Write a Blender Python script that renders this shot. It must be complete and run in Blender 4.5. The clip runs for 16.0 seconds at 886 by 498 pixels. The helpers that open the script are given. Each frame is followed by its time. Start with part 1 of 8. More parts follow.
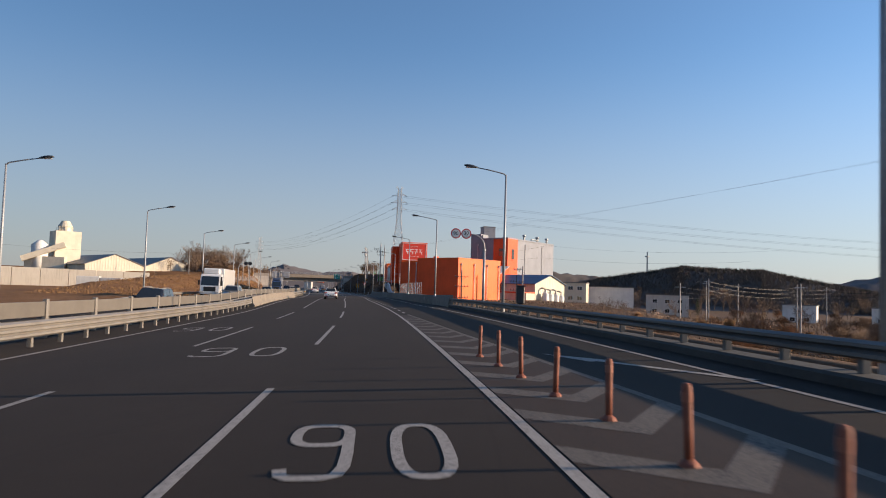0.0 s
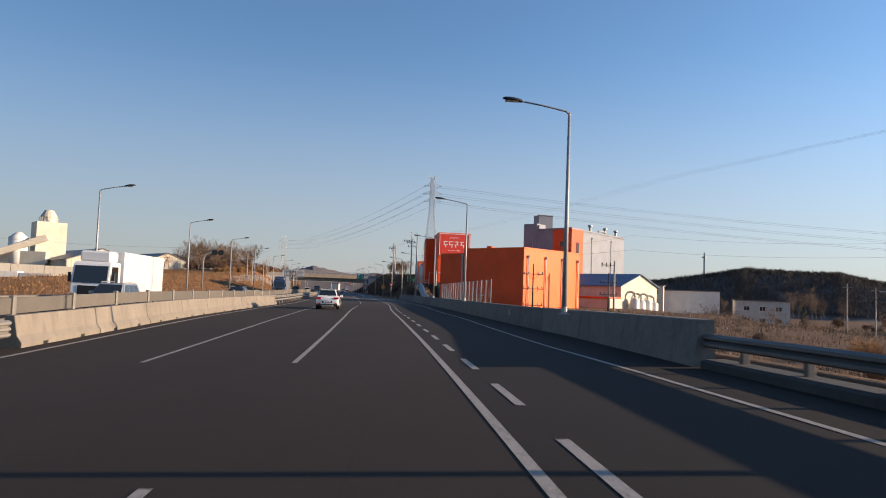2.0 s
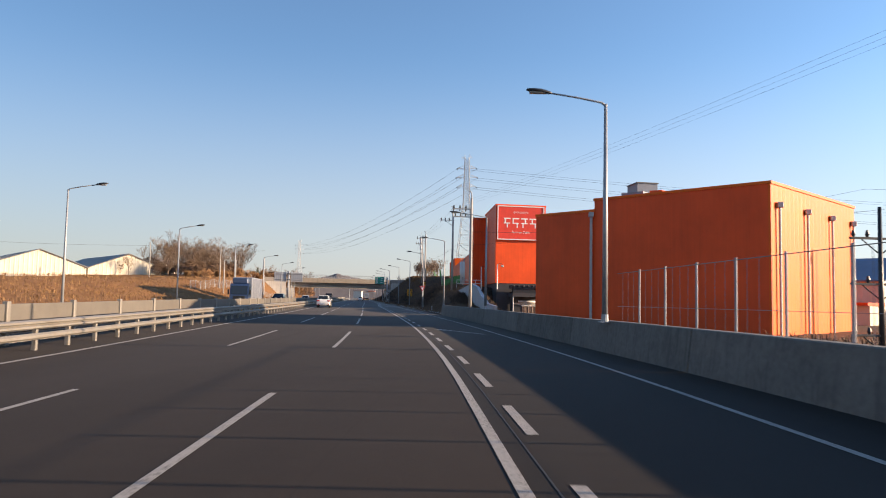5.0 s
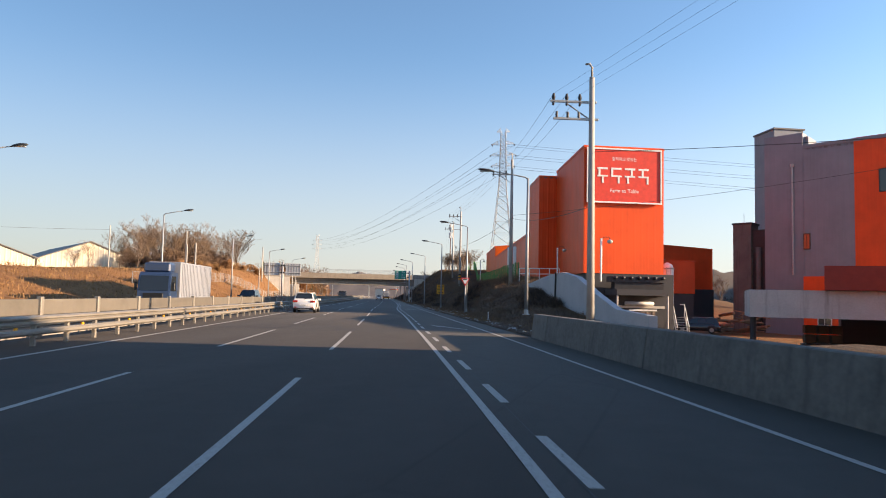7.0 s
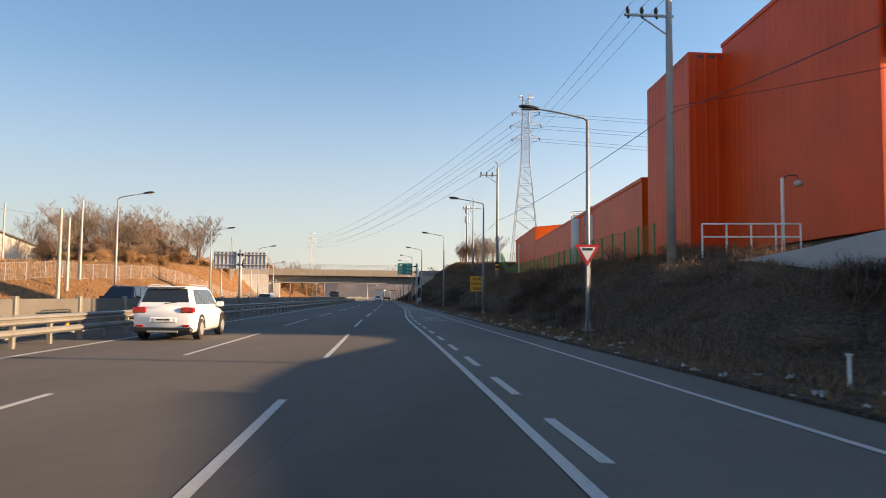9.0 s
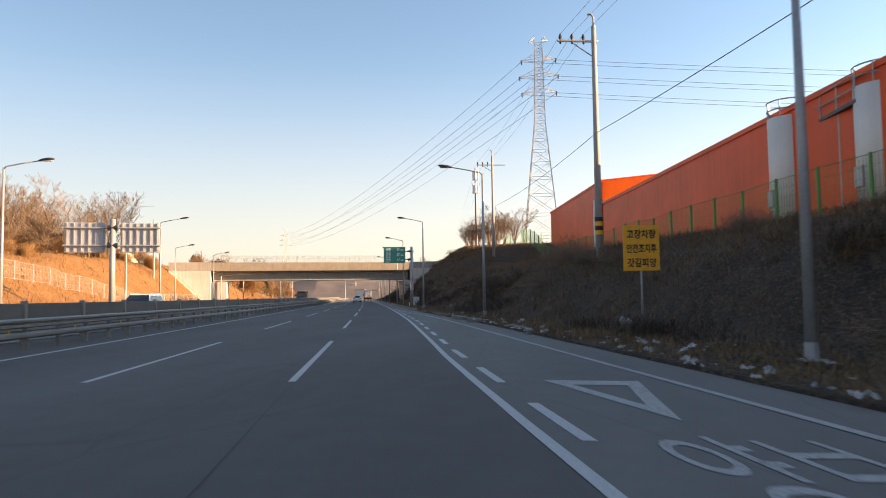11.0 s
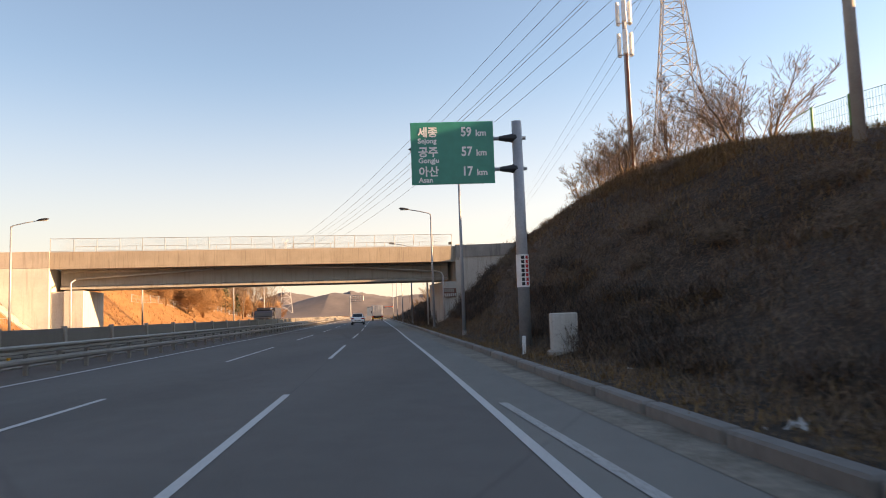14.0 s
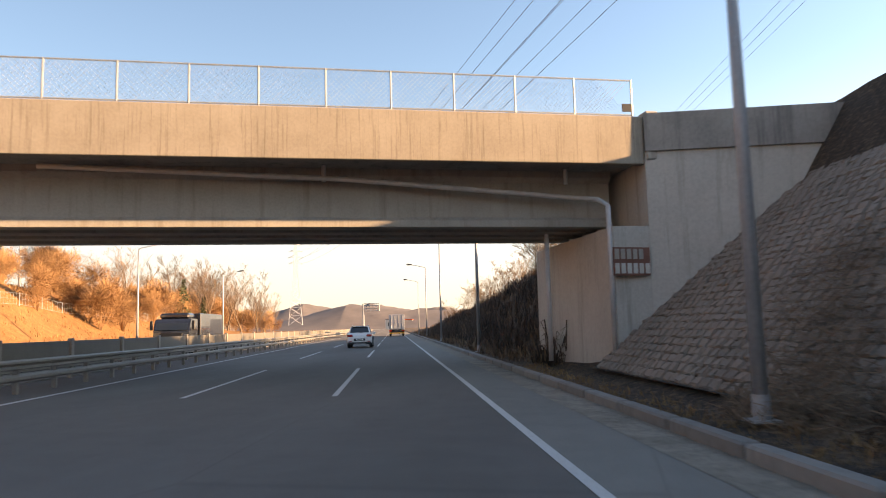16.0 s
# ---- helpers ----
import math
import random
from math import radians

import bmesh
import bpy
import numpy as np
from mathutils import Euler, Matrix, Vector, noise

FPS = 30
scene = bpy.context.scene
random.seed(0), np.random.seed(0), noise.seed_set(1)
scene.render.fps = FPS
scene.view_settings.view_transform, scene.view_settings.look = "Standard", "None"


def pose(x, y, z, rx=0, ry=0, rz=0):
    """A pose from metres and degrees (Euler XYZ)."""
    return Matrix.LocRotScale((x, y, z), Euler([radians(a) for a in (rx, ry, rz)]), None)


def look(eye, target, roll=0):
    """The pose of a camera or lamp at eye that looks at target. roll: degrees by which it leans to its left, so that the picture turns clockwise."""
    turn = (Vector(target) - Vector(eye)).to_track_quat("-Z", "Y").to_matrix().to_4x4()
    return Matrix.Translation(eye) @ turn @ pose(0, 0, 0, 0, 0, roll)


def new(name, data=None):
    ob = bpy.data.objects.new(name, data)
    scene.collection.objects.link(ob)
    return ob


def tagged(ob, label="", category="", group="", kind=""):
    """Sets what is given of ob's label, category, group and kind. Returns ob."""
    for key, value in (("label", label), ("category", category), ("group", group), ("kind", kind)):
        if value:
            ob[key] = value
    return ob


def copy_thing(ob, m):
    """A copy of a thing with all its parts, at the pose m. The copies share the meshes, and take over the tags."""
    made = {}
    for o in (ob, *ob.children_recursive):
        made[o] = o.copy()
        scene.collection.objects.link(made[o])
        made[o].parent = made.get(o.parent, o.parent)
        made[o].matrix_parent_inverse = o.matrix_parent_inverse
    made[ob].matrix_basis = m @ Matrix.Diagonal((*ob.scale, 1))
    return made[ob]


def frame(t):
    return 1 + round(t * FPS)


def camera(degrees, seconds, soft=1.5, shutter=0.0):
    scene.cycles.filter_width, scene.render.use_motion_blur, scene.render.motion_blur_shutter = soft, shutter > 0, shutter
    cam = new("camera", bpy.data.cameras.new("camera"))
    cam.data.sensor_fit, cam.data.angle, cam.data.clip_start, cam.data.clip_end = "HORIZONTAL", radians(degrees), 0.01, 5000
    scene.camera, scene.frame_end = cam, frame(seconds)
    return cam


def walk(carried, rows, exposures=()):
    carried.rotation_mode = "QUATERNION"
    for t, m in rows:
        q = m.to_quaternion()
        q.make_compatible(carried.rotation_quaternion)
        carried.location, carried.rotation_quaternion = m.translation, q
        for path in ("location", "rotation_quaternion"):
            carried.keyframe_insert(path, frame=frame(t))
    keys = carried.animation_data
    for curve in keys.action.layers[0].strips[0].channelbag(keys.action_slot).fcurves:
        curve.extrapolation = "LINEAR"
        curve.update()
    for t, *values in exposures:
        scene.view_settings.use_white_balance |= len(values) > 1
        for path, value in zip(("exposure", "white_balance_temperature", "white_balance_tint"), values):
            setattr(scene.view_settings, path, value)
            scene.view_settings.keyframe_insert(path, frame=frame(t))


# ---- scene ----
cam = camera(63.0, 16.0, soft=1.0, shutter=0.12)
PATH = [  # seconds, eye, target, roll
    (0, (0.901, -0.358, 1.475), (0.893, 1.638, 1.592), 1.7),
    (0.5, (0.005, 10.543, 1.484), (-0.011, 12.54, 1.601), 1.8),
    (1, (-0.943, 21.419, 1.548), (-0.983, 23.415, 1.662), 1.7),
    (1.5, (-2.04, 32.013, 1.581), (-2.11, 34.008, 1.699), 1.9),
    (2, (-3.27, 42.423, 1.556), (-3.359, 44.417, 1.677), 2.1),
    (2.5, (-4.561, 52.708, 1.496), (-4.659, 54.702, 1.622), 2.0),
    (3, (-5.909, 62.828, 1.537), (-6.005, 64.822, 1.665), 2.1),
    (3.5, (-7.233, 72.79, 1.584), (-7.356, 74.783, 1.711), 2.1),
    (6, (-13.636, 121.151, 1.52), (-13.805, 123.139, 1.662), 0.7),
    (6.5, (-15.129, 130.864, 1.5), (-15.334, 132.849, 1.635), 1.2),
    (7, (-16.813, 140.502, 1.592), (-17.032, 142.486, 1.723), 1.2),
    (7.5, (-18.651, 149.776, 1.491), (-18.862, 151.76, 1.626), 1.3),
    (8, (-20.493, 158.957, 1.368), (-20.715, 160.94, 1.5), 1.2),
    (8.5, (-22.174, 168.49, 1.422), (-22.403, 170.472, 1.555), 0.8),
    (11, (-31.457, 216.566, 1.295), (-31.619, 218.556, 1.424), -0.8),
    (11.5, (-33.209, 226.848, 1.317), (-33.388, 228.835, 1.453), -1.5),
    (12, (-34.848, 237.196, 1.374), (-35.043, 239.181, 1.514), -1.6),
    (12.5, (-36.724, 247.777, 1.455), (-36.918, 249.763, 1.596), -2.3),
    (13, (-38.596, 258.48, 1.471), (-38.789, 260.465, 1.621), -1.9),
    (13.5, (-40.547, 269.333, 1.33), (-40.745, 271.316, 1.494), -1.9),
    (14, (-42.522, 280.365, 1.34), (-42.717, 282.348, 1.514), -2.0),
    (14.5, (-44.733, 291.846, 1.401), (-44.931, 293.828, 1.587), -1.5),
    (15, (-47.033, 303.487, 1.395), (-47.233, 305.467, 1.592), -2.2),
    (15.5, (-49.316, 314.995, 1.383), (-49.508, 316.974, 1.59), -1.5),
    (16, (-51.506, 326.507, 1.397), (-51.753, 328.48, 1.609), -1.5),
]
walk(cam, [(t, look(eye, target, roll)) for t, eye, target, roll in PATH],
     [(0.0, 0.76, 6400, 12), (2.0, 0.86, 6480, 12), (2.5, 0.96, 6480, 12), (3.0, 0.92, 6490, 12), (3.5, 0.95, 6500, 12), (6.0, 1.4, 6900, 13), (6.5, 1.2, 6850, 12), (7.0, 1.45, 7100, 12), (7.5, 1.5, 7700, 13), (8.0, 1.56, 8700, 17), (8.5, 1.4, 7600, 12), (11.0, 1.82, 9100, 17), (13.0, 1.85, 9900, 21), (14.5, 1.88, 9900, 21), (15.0, 2.05, 9700, 20), (16.0, 2.12, 9700, 19)])

# ---- light: low winter sun from the right of the road, clear sky ----
SUN_DIR = Vector((1.0, 0.02, 0.0)).normalized()
SUN_ELEV = radians(13.5)
world = bpy.data.worlds.new("sky")
scene.world = world
world.use_nodes = True
wn = world.node_tree.nodes
wl = world.node_tree.links
sky_tex = wn.new("ShaderNodeTexSky")
sky_tex.sky_type = "NISHITA"
sky_tex.sun_disc = False
sky_tex.sun_elevation = SUN_ELEV
sky_tex.sun_rotation = math.atan2(SUN_DIR.x, SUN_DIR.y)
sky_tex.air_density = 1.0
sky_tex.dust_density = 0.45
sky_tex.ozone_density = 2.0
# a little winter haze low over the horizon
geo = wn.new("ShaderNodeTexCoord")
sep = wn.new("ShaderNodeSeparateXYZ")
wl.new(geo.outputs["Generated"], sep.inputs[0])
low = wn.new("ShaderNodeMapRange")
low.inputs["From Min"].default_value, low.inputs["From Max"].default_value = -0.02, 0.34
low.inputs["To Min"].default_value, low.inputs["To Max"].default_value = 0.72, 0.0
low.interpolation_type = "SMOOTHSTEP"
wl.new(sep.outputs["Z"], low.inputs["Value"])
tint = wn.new("ShaderNodeMixRGB")
tint.blend_type = "MULTIPLY"
tint.inputs[0].default_value = 1.0
tint.inputs[2].default_value = (0.80, 0.975, 1.15, 1)
wl.new(sky_tex.outputs[0], tint.inputs[1])
haze = wn.new("ShaderNodeMixRGB")
haze.inputs[2].default_value = (3.08, 2.98, 3.22, 1)
wl.new(low.outputs[0], haze.inputs[0])
wl.new(tint.outputs[0], haze.inputs[1])
# the air glows a little more towards the sun
side = wn.new("ShaderNodeMapRange")
side.inputs["From Min"].default_value, side.inputs["From Max"].default_value = -1.0, 1.0
side.inputs["To Min"].default_value, side.inputs["To Max"].default_value = 0.68, 1.46
wl.new(sep.outputs["X"], side.inputs["Value"])
glow = wn.new("ShaderNodeMixRGB")
glow.blend_type = "MULTIPLY"
glow.inputs[0].default_value = 1.0
wl.new(haze.outputs[0], glow.inputs[1])
wl.new(side.outputs[0], glow.inputs[2])
wl.new(glow.outputs[0], wn["Background"].inputs[0])
wn["Background"].inputs[1].default_value = 0.085
sun_data = bpy.data.lights.new("sun", "SUN")
sun_data.energy = 5.0
sun_data.angle = radians(0.6)
sun_data.color = (1.0, 0.755, 0.52)
sun = new("sun", sun_data)
to_sun = Vector((SUN_DIR.x * math.cos(SUN_ELEV), SUN_DIR.y * math.cos(SUN_ELEV), math.sin(SUN_ELEV)))
sun.matrix_world = look(to_sun * 200, (0, 0, 0))

# ---- materials ----
def mat_base(name, rough=0.7, metal=0.0):
    m = bpy.data.materials.new(name)
    m.use_nodes = True
    b = m.node_tree.nodes["Principled BSDF"]
    b.inputs["Roughness"].default_value = rough
    b.inputs["Metallic"].default_value = metal
    return m, m.node_tree.nodes, m.node_tree.links, b


def coords(n, l, scale=(1, 1, 1)):
    tc = n.new("ShaderNodeTexCoord")
    mp = n.new("ShaderNodeMapping")
    mp.inputs["Scale"].default_value = scale
    l.new(tc.outputs["Object"], mp.inputs["Vector"])
    return mp.outputs[0]


def noise_tex(n, l, vec, scale, detail=5, rough=0.6):
    t = n.new("ShaderNodeTexNoise")
    t.inputs["Scale"].default_value = scale
    t.inputs["Detail"].default_value = detail
    t.inputs["Roughness"].default_value = rough
    if vec is not None:
        l.new(vec, t.inputs["Vector"])
    return t.outputs["Fac"]


def ramp(n, l, fac, stops):
    r = n.new("ShaderNodeValToRGB")
    while len(r.color_ramp.elements) < len(stops):
        r.color_ramp.elements.new(0.5)
    for e, (p, c) in zip(r.color_ramp.elements, stops):
        e.position = p
        e.color = (*c, 1)
    l.new(fac, r.inputs[0])
    return r.outputs[0]


def mix(n, l, fac, a, b, kind="MIX"):
    m = n.new("ShaderNodeMixRGB")
    m.blend_type = kind
    for sock, v in zip(m.inputs, (fac, a, b)):
        if isinstance(v, (int, float)):
            sock.default_value = v
        elif isinstance(v, tuple):
            sock.default_value = (*v, 1)
        else:
            l.new(v, sock)
    return m.outputs[0]


def bump(n, l, b, height, strength=0.3, distance=0.02):
    bp = n.new("ShaderNodeBump")
    bp.inputs["Strength"].default_value = strength
    bp.inputs["Distance"].default_value = distance
    l.new(height, bp.inputs["Height"])
    l.new(bp.outputs[0], b.inputs["Normal"])


def mottled(name, c1, c2, big=0.5, small=12.0, rough=0.7, metal=0.0, bump_s=0.2, bump_d=0.01, streak=None, island=0.0, amount=0.6, fine_streaks=1.0):
    """Two scales of variation between c1 and c2; streak: a third colour in vertical runs."""
    m, n, l, b = mat_base(name, rough, metal)
    v = coords(n, l)
    f1 = noise_tex(n, l, v, big, 5, 0.6)
    f2 = noise_tex(n, l, v, small, 6, 0.7)
    col = ramp(n, l, f1, [(0.3, c1), (0.7, c2)])
    dark = tuple(0.62 * x for x in c1)
    grain = ramp(n, l, f2, [(0.35, dark), (0.6, c2)])
    col = mix(n, l, 0.35 * amount, col, grain)
    if streak:
        sv = coords(n, l, (1.6 * fine_streaks, 1.6 * fine_streaks, 0.12 * fine_streaks ** 0.5))
        s = noise_tex(n, l, sv, 1.6, 6, 0.7)
        k = ramp(n, l, s, [(0.52, (0, 0, 0)), (0.72, (0.75, 0.75, 0.75))])
        col = mix(n, l, k, col, streak)
    if island:
        oi = n.new("ShaderNodeObjectInfo")
        col = mix(n, l, island, col, ramp(n, l, oi.outputs["Random"], [(0.0, dark), (1.0, c2)]))
    l.new(col, b.inputs["Base Color"])
    bump(n, l, b, f2, bump_s, bump_d)
    return m


def plain(name, c, rough=0.5, metal=0.0, coat=0.0, vary=0.12):
    m, n, l, b = mat_base(name, rough, metal)
    v = coords(n, l)
    f = noise_tex(n, l, v, 3.0, 5, 0.65)
    l.new(ramp(n, l, f, [(0.3, tuple(x * (1 - vary) for x in c)), (0.7, tuple(min(1, x * (1 + vary)) for x in c))]), b.inputs["Base Color"])
    b.inputs["Coat Weight"].default_value = coat
    return m


def asphalt_mat(name, c, patch=0.25, shade_lift=None, y0=120.0, y1=225.0):
    """Pales along y: the base colour is raised to brighten the shaded far stretch."""
    m, n, l, b = mat_base(name, 0.9)
    b.inputs["Specular IOR Level"].default_value = 0.2
    v = coords(n, l)
    big = noise_tex(n, l, coords(n, l, (0.35, 0.06, 1)), 1.0, 4, 0.55)
    mid = noise_tex(n, l, v, 1.7, 5, 0.6)
    fine = noise_tex(n, l, v, 90.0, 3, 0.8)
    col = ramp(n, l, big, [(0.3, tuple(x * (1 - patch) for x in c)), (0.7, tuple(x * (1 + patch) for x in c))])
    col = mix(n, l, 0.35, col, ramp(n, l, mid, [(0.35, tuple(x * 0.7 for x in c)), (0.65, tuple(x * 1.25 for x in c))]))
    col = mix(n, l, 0.5, col, ramp(n, l, fine, [(0.4, tuple(x * 0.55 for x in c)), (0.62, tuple(x * 1.6 for x in c))]))
    vor = n.new("ShaderNodeTexVoronoi")
    vor.feature = "DISTANCE_TO_EDGE"
    vor.inputs["Scale"].default_value = 0.16
    l.new(coords(n, l, (1.0, 0.3, 1.0)), vor.inputs["Vector"])
    crack = ramp(n, l, vor.outputs["Distance"], [(0.0, (0.22, 0.22, 0.22)), (0.003, (0, 0, 0))])
    col = mix(n, l, crack, col, tuple(x * 0.35 for x in c))
    if shade_lift:
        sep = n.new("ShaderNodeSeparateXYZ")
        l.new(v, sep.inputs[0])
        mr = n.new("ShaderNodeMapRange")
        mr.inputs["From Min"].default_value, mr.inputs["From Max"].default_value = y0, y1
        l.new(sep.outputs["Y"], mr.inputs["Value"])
        pale = mix(n, l, 1.0, col, tuple(o / x for o, x in zip(shade_lift, c)), "MULTIPLY")
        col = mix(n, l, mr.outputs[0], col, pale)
    l.new(col, b.inputs["Base Color"])
    bump(n, l, b, fine, 0.35, 0.004)
    return m


def paint_mat(name, c, under, wear=0.5, paint_lift=None):
    """Road paint, worn through in small flecks and long scuffs; colour raised along y to brighten the shaded far
    stretch.
    """
    m, n, l, b = mat_base(name, 0.75)
    b.inputs["Specular IOR Level"].default_value = 0.2
    v = coords(n, l)
    f = noise_tex(n, l, v, 22.0, 6, 0.75)
    g = noise_tex(n, l, coords(n, l, (3.0, 0.4, 1)), 1.5, 4, 0.6)
    k = mix(n, l, 0.5, ramp(n, l, f, [(wear - 0.12, (1, 1, 1)), (wear + 0.1, (0, 0, 0))]), ramp(n, l, g, [(0.35, (1, 1, 1)), (0.6, (0, 0, 0))]), "MULTIPLY")
    col = mix(n, l, k, c, under)
    if paint_lift:
        sep = n.new("ShaderNodeSeparateXYZ")
        l.new(v, sep.inputs[0])
        mr = n.new("ShaderNodeMapRange")
        mr.inputs["From Min"].default_value, mr.inputs["From Max"].default_value = 108.0, 235.0
        l.new(sep.outputs["Y"], mr.inputs["Value"])
        col = mix(n, l, mr.outputs[0], col, mix(n, l, mix(n, l, 0.5, k, (0, 0, 0), "MULTIPLY"), paint_lift, tuple(0.35 * x for x in paint_lift)))
    l.new(col, b.inputs["Base Color"])
    bump(n, l, b, f, 0.2, 0.003)
    return m


def clad_mat(name, c, axis=0):
    """Painted profiled sheet: slight chalking, rain streaks."""
    m, n, l, b = mat_base(name, 0.48)
    b.inputs["Specular IOR Level"].default_value = 0.27
    v = coords(n, l)
    f = noise_tex(n, l, v, 0.35, 4, 0.6)
    s = noise_tex(n, l, coords(n, l, (2.2, 2.2, 0.08)), 2.0, 5, 0.7)
    col = ramp(n, l, f, [(0.3, tuple(x * 0.86 for x in c)), (0.7, tuple(min(1, x * 1.12) for x in c))])
    col = mix(n, l, 0.16, col, ramp(n, l, s, [(0.35, tuple(x * 0.7 for x in c)), (0.65, tuple(min(1, x * 1.15) for x in c))]))
    l.new(col, b.inputs["Base Color"])
    bump(n, l, b, f, 0.05, 0.02)
    return m


def soil_mat(name, c1, c2, c3, big=0.12, rough=0.95):
    m, n, l, b = mat_base(name, rough)
    b.inputs["Specular IOR Level"].default_value = 0.15
    v = coords(n, l)
    f1 = noise_tex(n, l, v, big, 6, 0.65)
    f2 = noise_tex(n, l, v, 1.4, 6, 0.7)
    f3 = noise_tex(n, l, v, 9.0, 6, 0.75)
    col = ramp(n, l, f1, [(0.35, c1), (0.5, c2), (0.68, c3)])
    col = mix(n, l, 0.45, col, ramp(n, l, f2, [(0.35, tuple(0.55 * x for x in c1)), (0.65, tuple(min(1, 1.3 * x) for x in c3))]))
    col = mix(n, l, 0.4, col, ramp(n, l, f3, [(0.35, tuple(0.4 * x for x in c2)), (0.65, tuple(min(1, 1.4 * x) for x in c2))]))
    l.new(col, b.inputs["Base Color"])
    bump(n, l, b, f3, 0.6, 0.05)
    return m


def leaf_mat(name, c1, c2):
    m, n, l, b = mat_base(name, 0.9)
    g = n.new("ShaderNodeNewGeometry")
    l.new(ramp(n, l, g.outputs["Random Per Island"], [(0.0, c1), (1.0, c2)]), b.inputs["Base Color"])
    return m


def glass_mat(name, c=(0.02, 0.025, 0.03), rough=0.05):
    m, n, l, b = mat_base(name, rough)
    b.inputs["Base Color"].default_value = (*c, 1)
    b.inputs["Coat Weight"].default_value = 0.6
    b.inputs["Coat Roughness"].default_value = 0.02
    return m


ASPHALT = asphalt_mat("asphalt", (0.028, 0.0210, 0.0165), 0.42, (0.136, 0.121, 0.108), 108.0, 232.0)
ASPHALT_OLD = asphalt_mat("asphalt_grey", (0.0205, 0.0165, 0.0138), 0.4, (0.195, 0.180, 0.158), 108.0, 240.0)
PAINT = paint_mat("road_paint_white", (0.345, 0.32, 0.288), (0.05, 0.046, 0.043), 0.44, (0.55, 0.53, 0.50))
PAINT_WORN = paint_mat("road_paint_worn", (0.155, 0.132, 0.108), (0.035, 0.032, 0.03), 0.5)
PAINT_FADED = paint_mat("road_paint_faded", (0.46, 0.44, 0.41), (0.17, 0.155, 0.14), 0.48)
PAINT_BROWN = paint_mat("hatched_area_coating", (0.052, 0.034, 0.022), (0.032, 0.022, 0.015), 0.5)
CONCRETE = mottled("concrete", (0.29, 0.26, 0.225), (0.40, 0.365, 0.315), 0.6, 14, 0.85, streak=(0.2, 0.17, 0.14))
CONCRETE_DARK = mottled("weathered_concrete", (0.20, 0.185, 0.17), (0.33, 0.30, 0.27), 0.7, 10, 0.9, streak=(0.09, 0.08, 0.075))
CONCRETE_PALE = mottled("pale_concrete", (0.45, 0.42, 0.38), (0.58, 0.55, 0.50), 0.5, 12, 0.85, streak=(0.3, 0.26, 0.22))
CONCRETE_BLUE = mottled("grey_painted_concrete", (0.34, 0.35, 0.37), (0.44, 0.45, 0.47), 0.4, 10, 0.8)
STEEL = mottled("galvanised_steel", (0.30, 0.30, 0.29), (0.42, 0.42, 0.41), 1.2, 25, 0.5, 0.55, 0.05, 0.003)
RAIL = mottled("guardrail_steel", (0.215, 0.198, 0.172), (0.31, 0.285, 0.25), 0.8, 18, 0.5, 0.35, 0.06, 0.003, streak=(0.24, 0.20, 0.16))
POLE = mottled("pole_paint_grey", (0.26, 0.27, 0.28), (0.36, 0.37, 0.38), 1.0, 16, 0.5, 0.3, 0.05, 0.003)
POLE_CONC = mottled("pole_concrete", (0.30, 0.28, 0.26), (0.42, 0.40, 0.37), 1.0, 20, 0.85)
DARK_METAL = plain("dark_metal", (0.035, 0.036, 0.04), 0.45, 0.4)
ORANGE = clad_mat("orange_cladding", (0.78, 0.125, 0.006))
RED = clad_mat("red_orange_cladding", (0.79, 0.088, 0.016))
GREY_CLAD = clad_mat("grey_cladding", (0.225, 0.24, 0.275))
WHITE_CLAD = clad_mat("white_cladding", (0.70, 0.68, 0.64))
CREAM = clad_mat("cream_wall", (0.60, 0.54, 0.43))
BLUE_ROOF = clad_mat("blue_roof_sheet", (0.10, 0.155, 0.24))
DARK_WALL = clad_mat("dark_grey_wall", (0.06, 0.06, 0.065))
ROOF_GREY = clad_mat("grey_roof_sheet", (0.16, 0.155, 0.15))
WHITE = plain("white_enamel", (0.75, 0.75, 0.73), 0.4)
CAR_WHITE = plain("white_car_paint", (0.74, 0.73, 0.71), 0.25, 0.0, 0.8, 0.03)
CAR_DARK = plain("dark_car_paint", (0.02, 0.022, 0.03), 0.25, 0.2, 0.8, 0.05)
CAR_SILVER = plain("silver_car_paint", (0.36, 0.37, 0.38), 0.3, 0.4, 0.8, 0.03)
BLACK = plain("black_plastic", (0.012, 0.012, 0.013), 0.55)
RUBBER = plain("tyre_rubber", (0.018, 0.018, 0.018), 0.9)
GLASS = glass_mat("tinted_glass")
TAIL = plain("tail_lamp_red", (0.35, 0.008, 0.008), 0.15, 0.0, 1.0)
LENS = plain("lamp_lens", (0.45, 0.45, 0.42), 0.2, 0.0, 0.5)
SIGN_RED = plain("sign_red", (0.58, 0.02, 0.02), 0.4)
BOARD_RED = plain("board_red", (0.66, 0.045, 0.022), 0.45)
SIGN_GREEN = plain("sign_green", (0.002, 0.225, 0.165), 0.45)
SIGN_YELLOW = plain("sign_yellow", (0.80, 0.34, 0.01), 0.45)
FENCE_GREEN = plain("green_fence_paint", (0.07, 0.26, 0.06), 0.5)
PIPE = plain("grey_pvc_pipe", (0.42, 0.41, 0.40), 0.5)
RUST = mottled("rusty_post", (0.17, 0.05, 0.028), (0.27, 0.085, 0.045), 3.0, 20, 0.7)
WIRE = plain("wire_black", (0.02, 0.02, 0.022), 0.6)
PYLON_STEEL = mottled("pale_galvanised_steel", (0.52, 0.52, 0.51), (0.64, 0.64, 0.63), 1.2, 25, 0.6, 0.1, 0.05, 0.003)
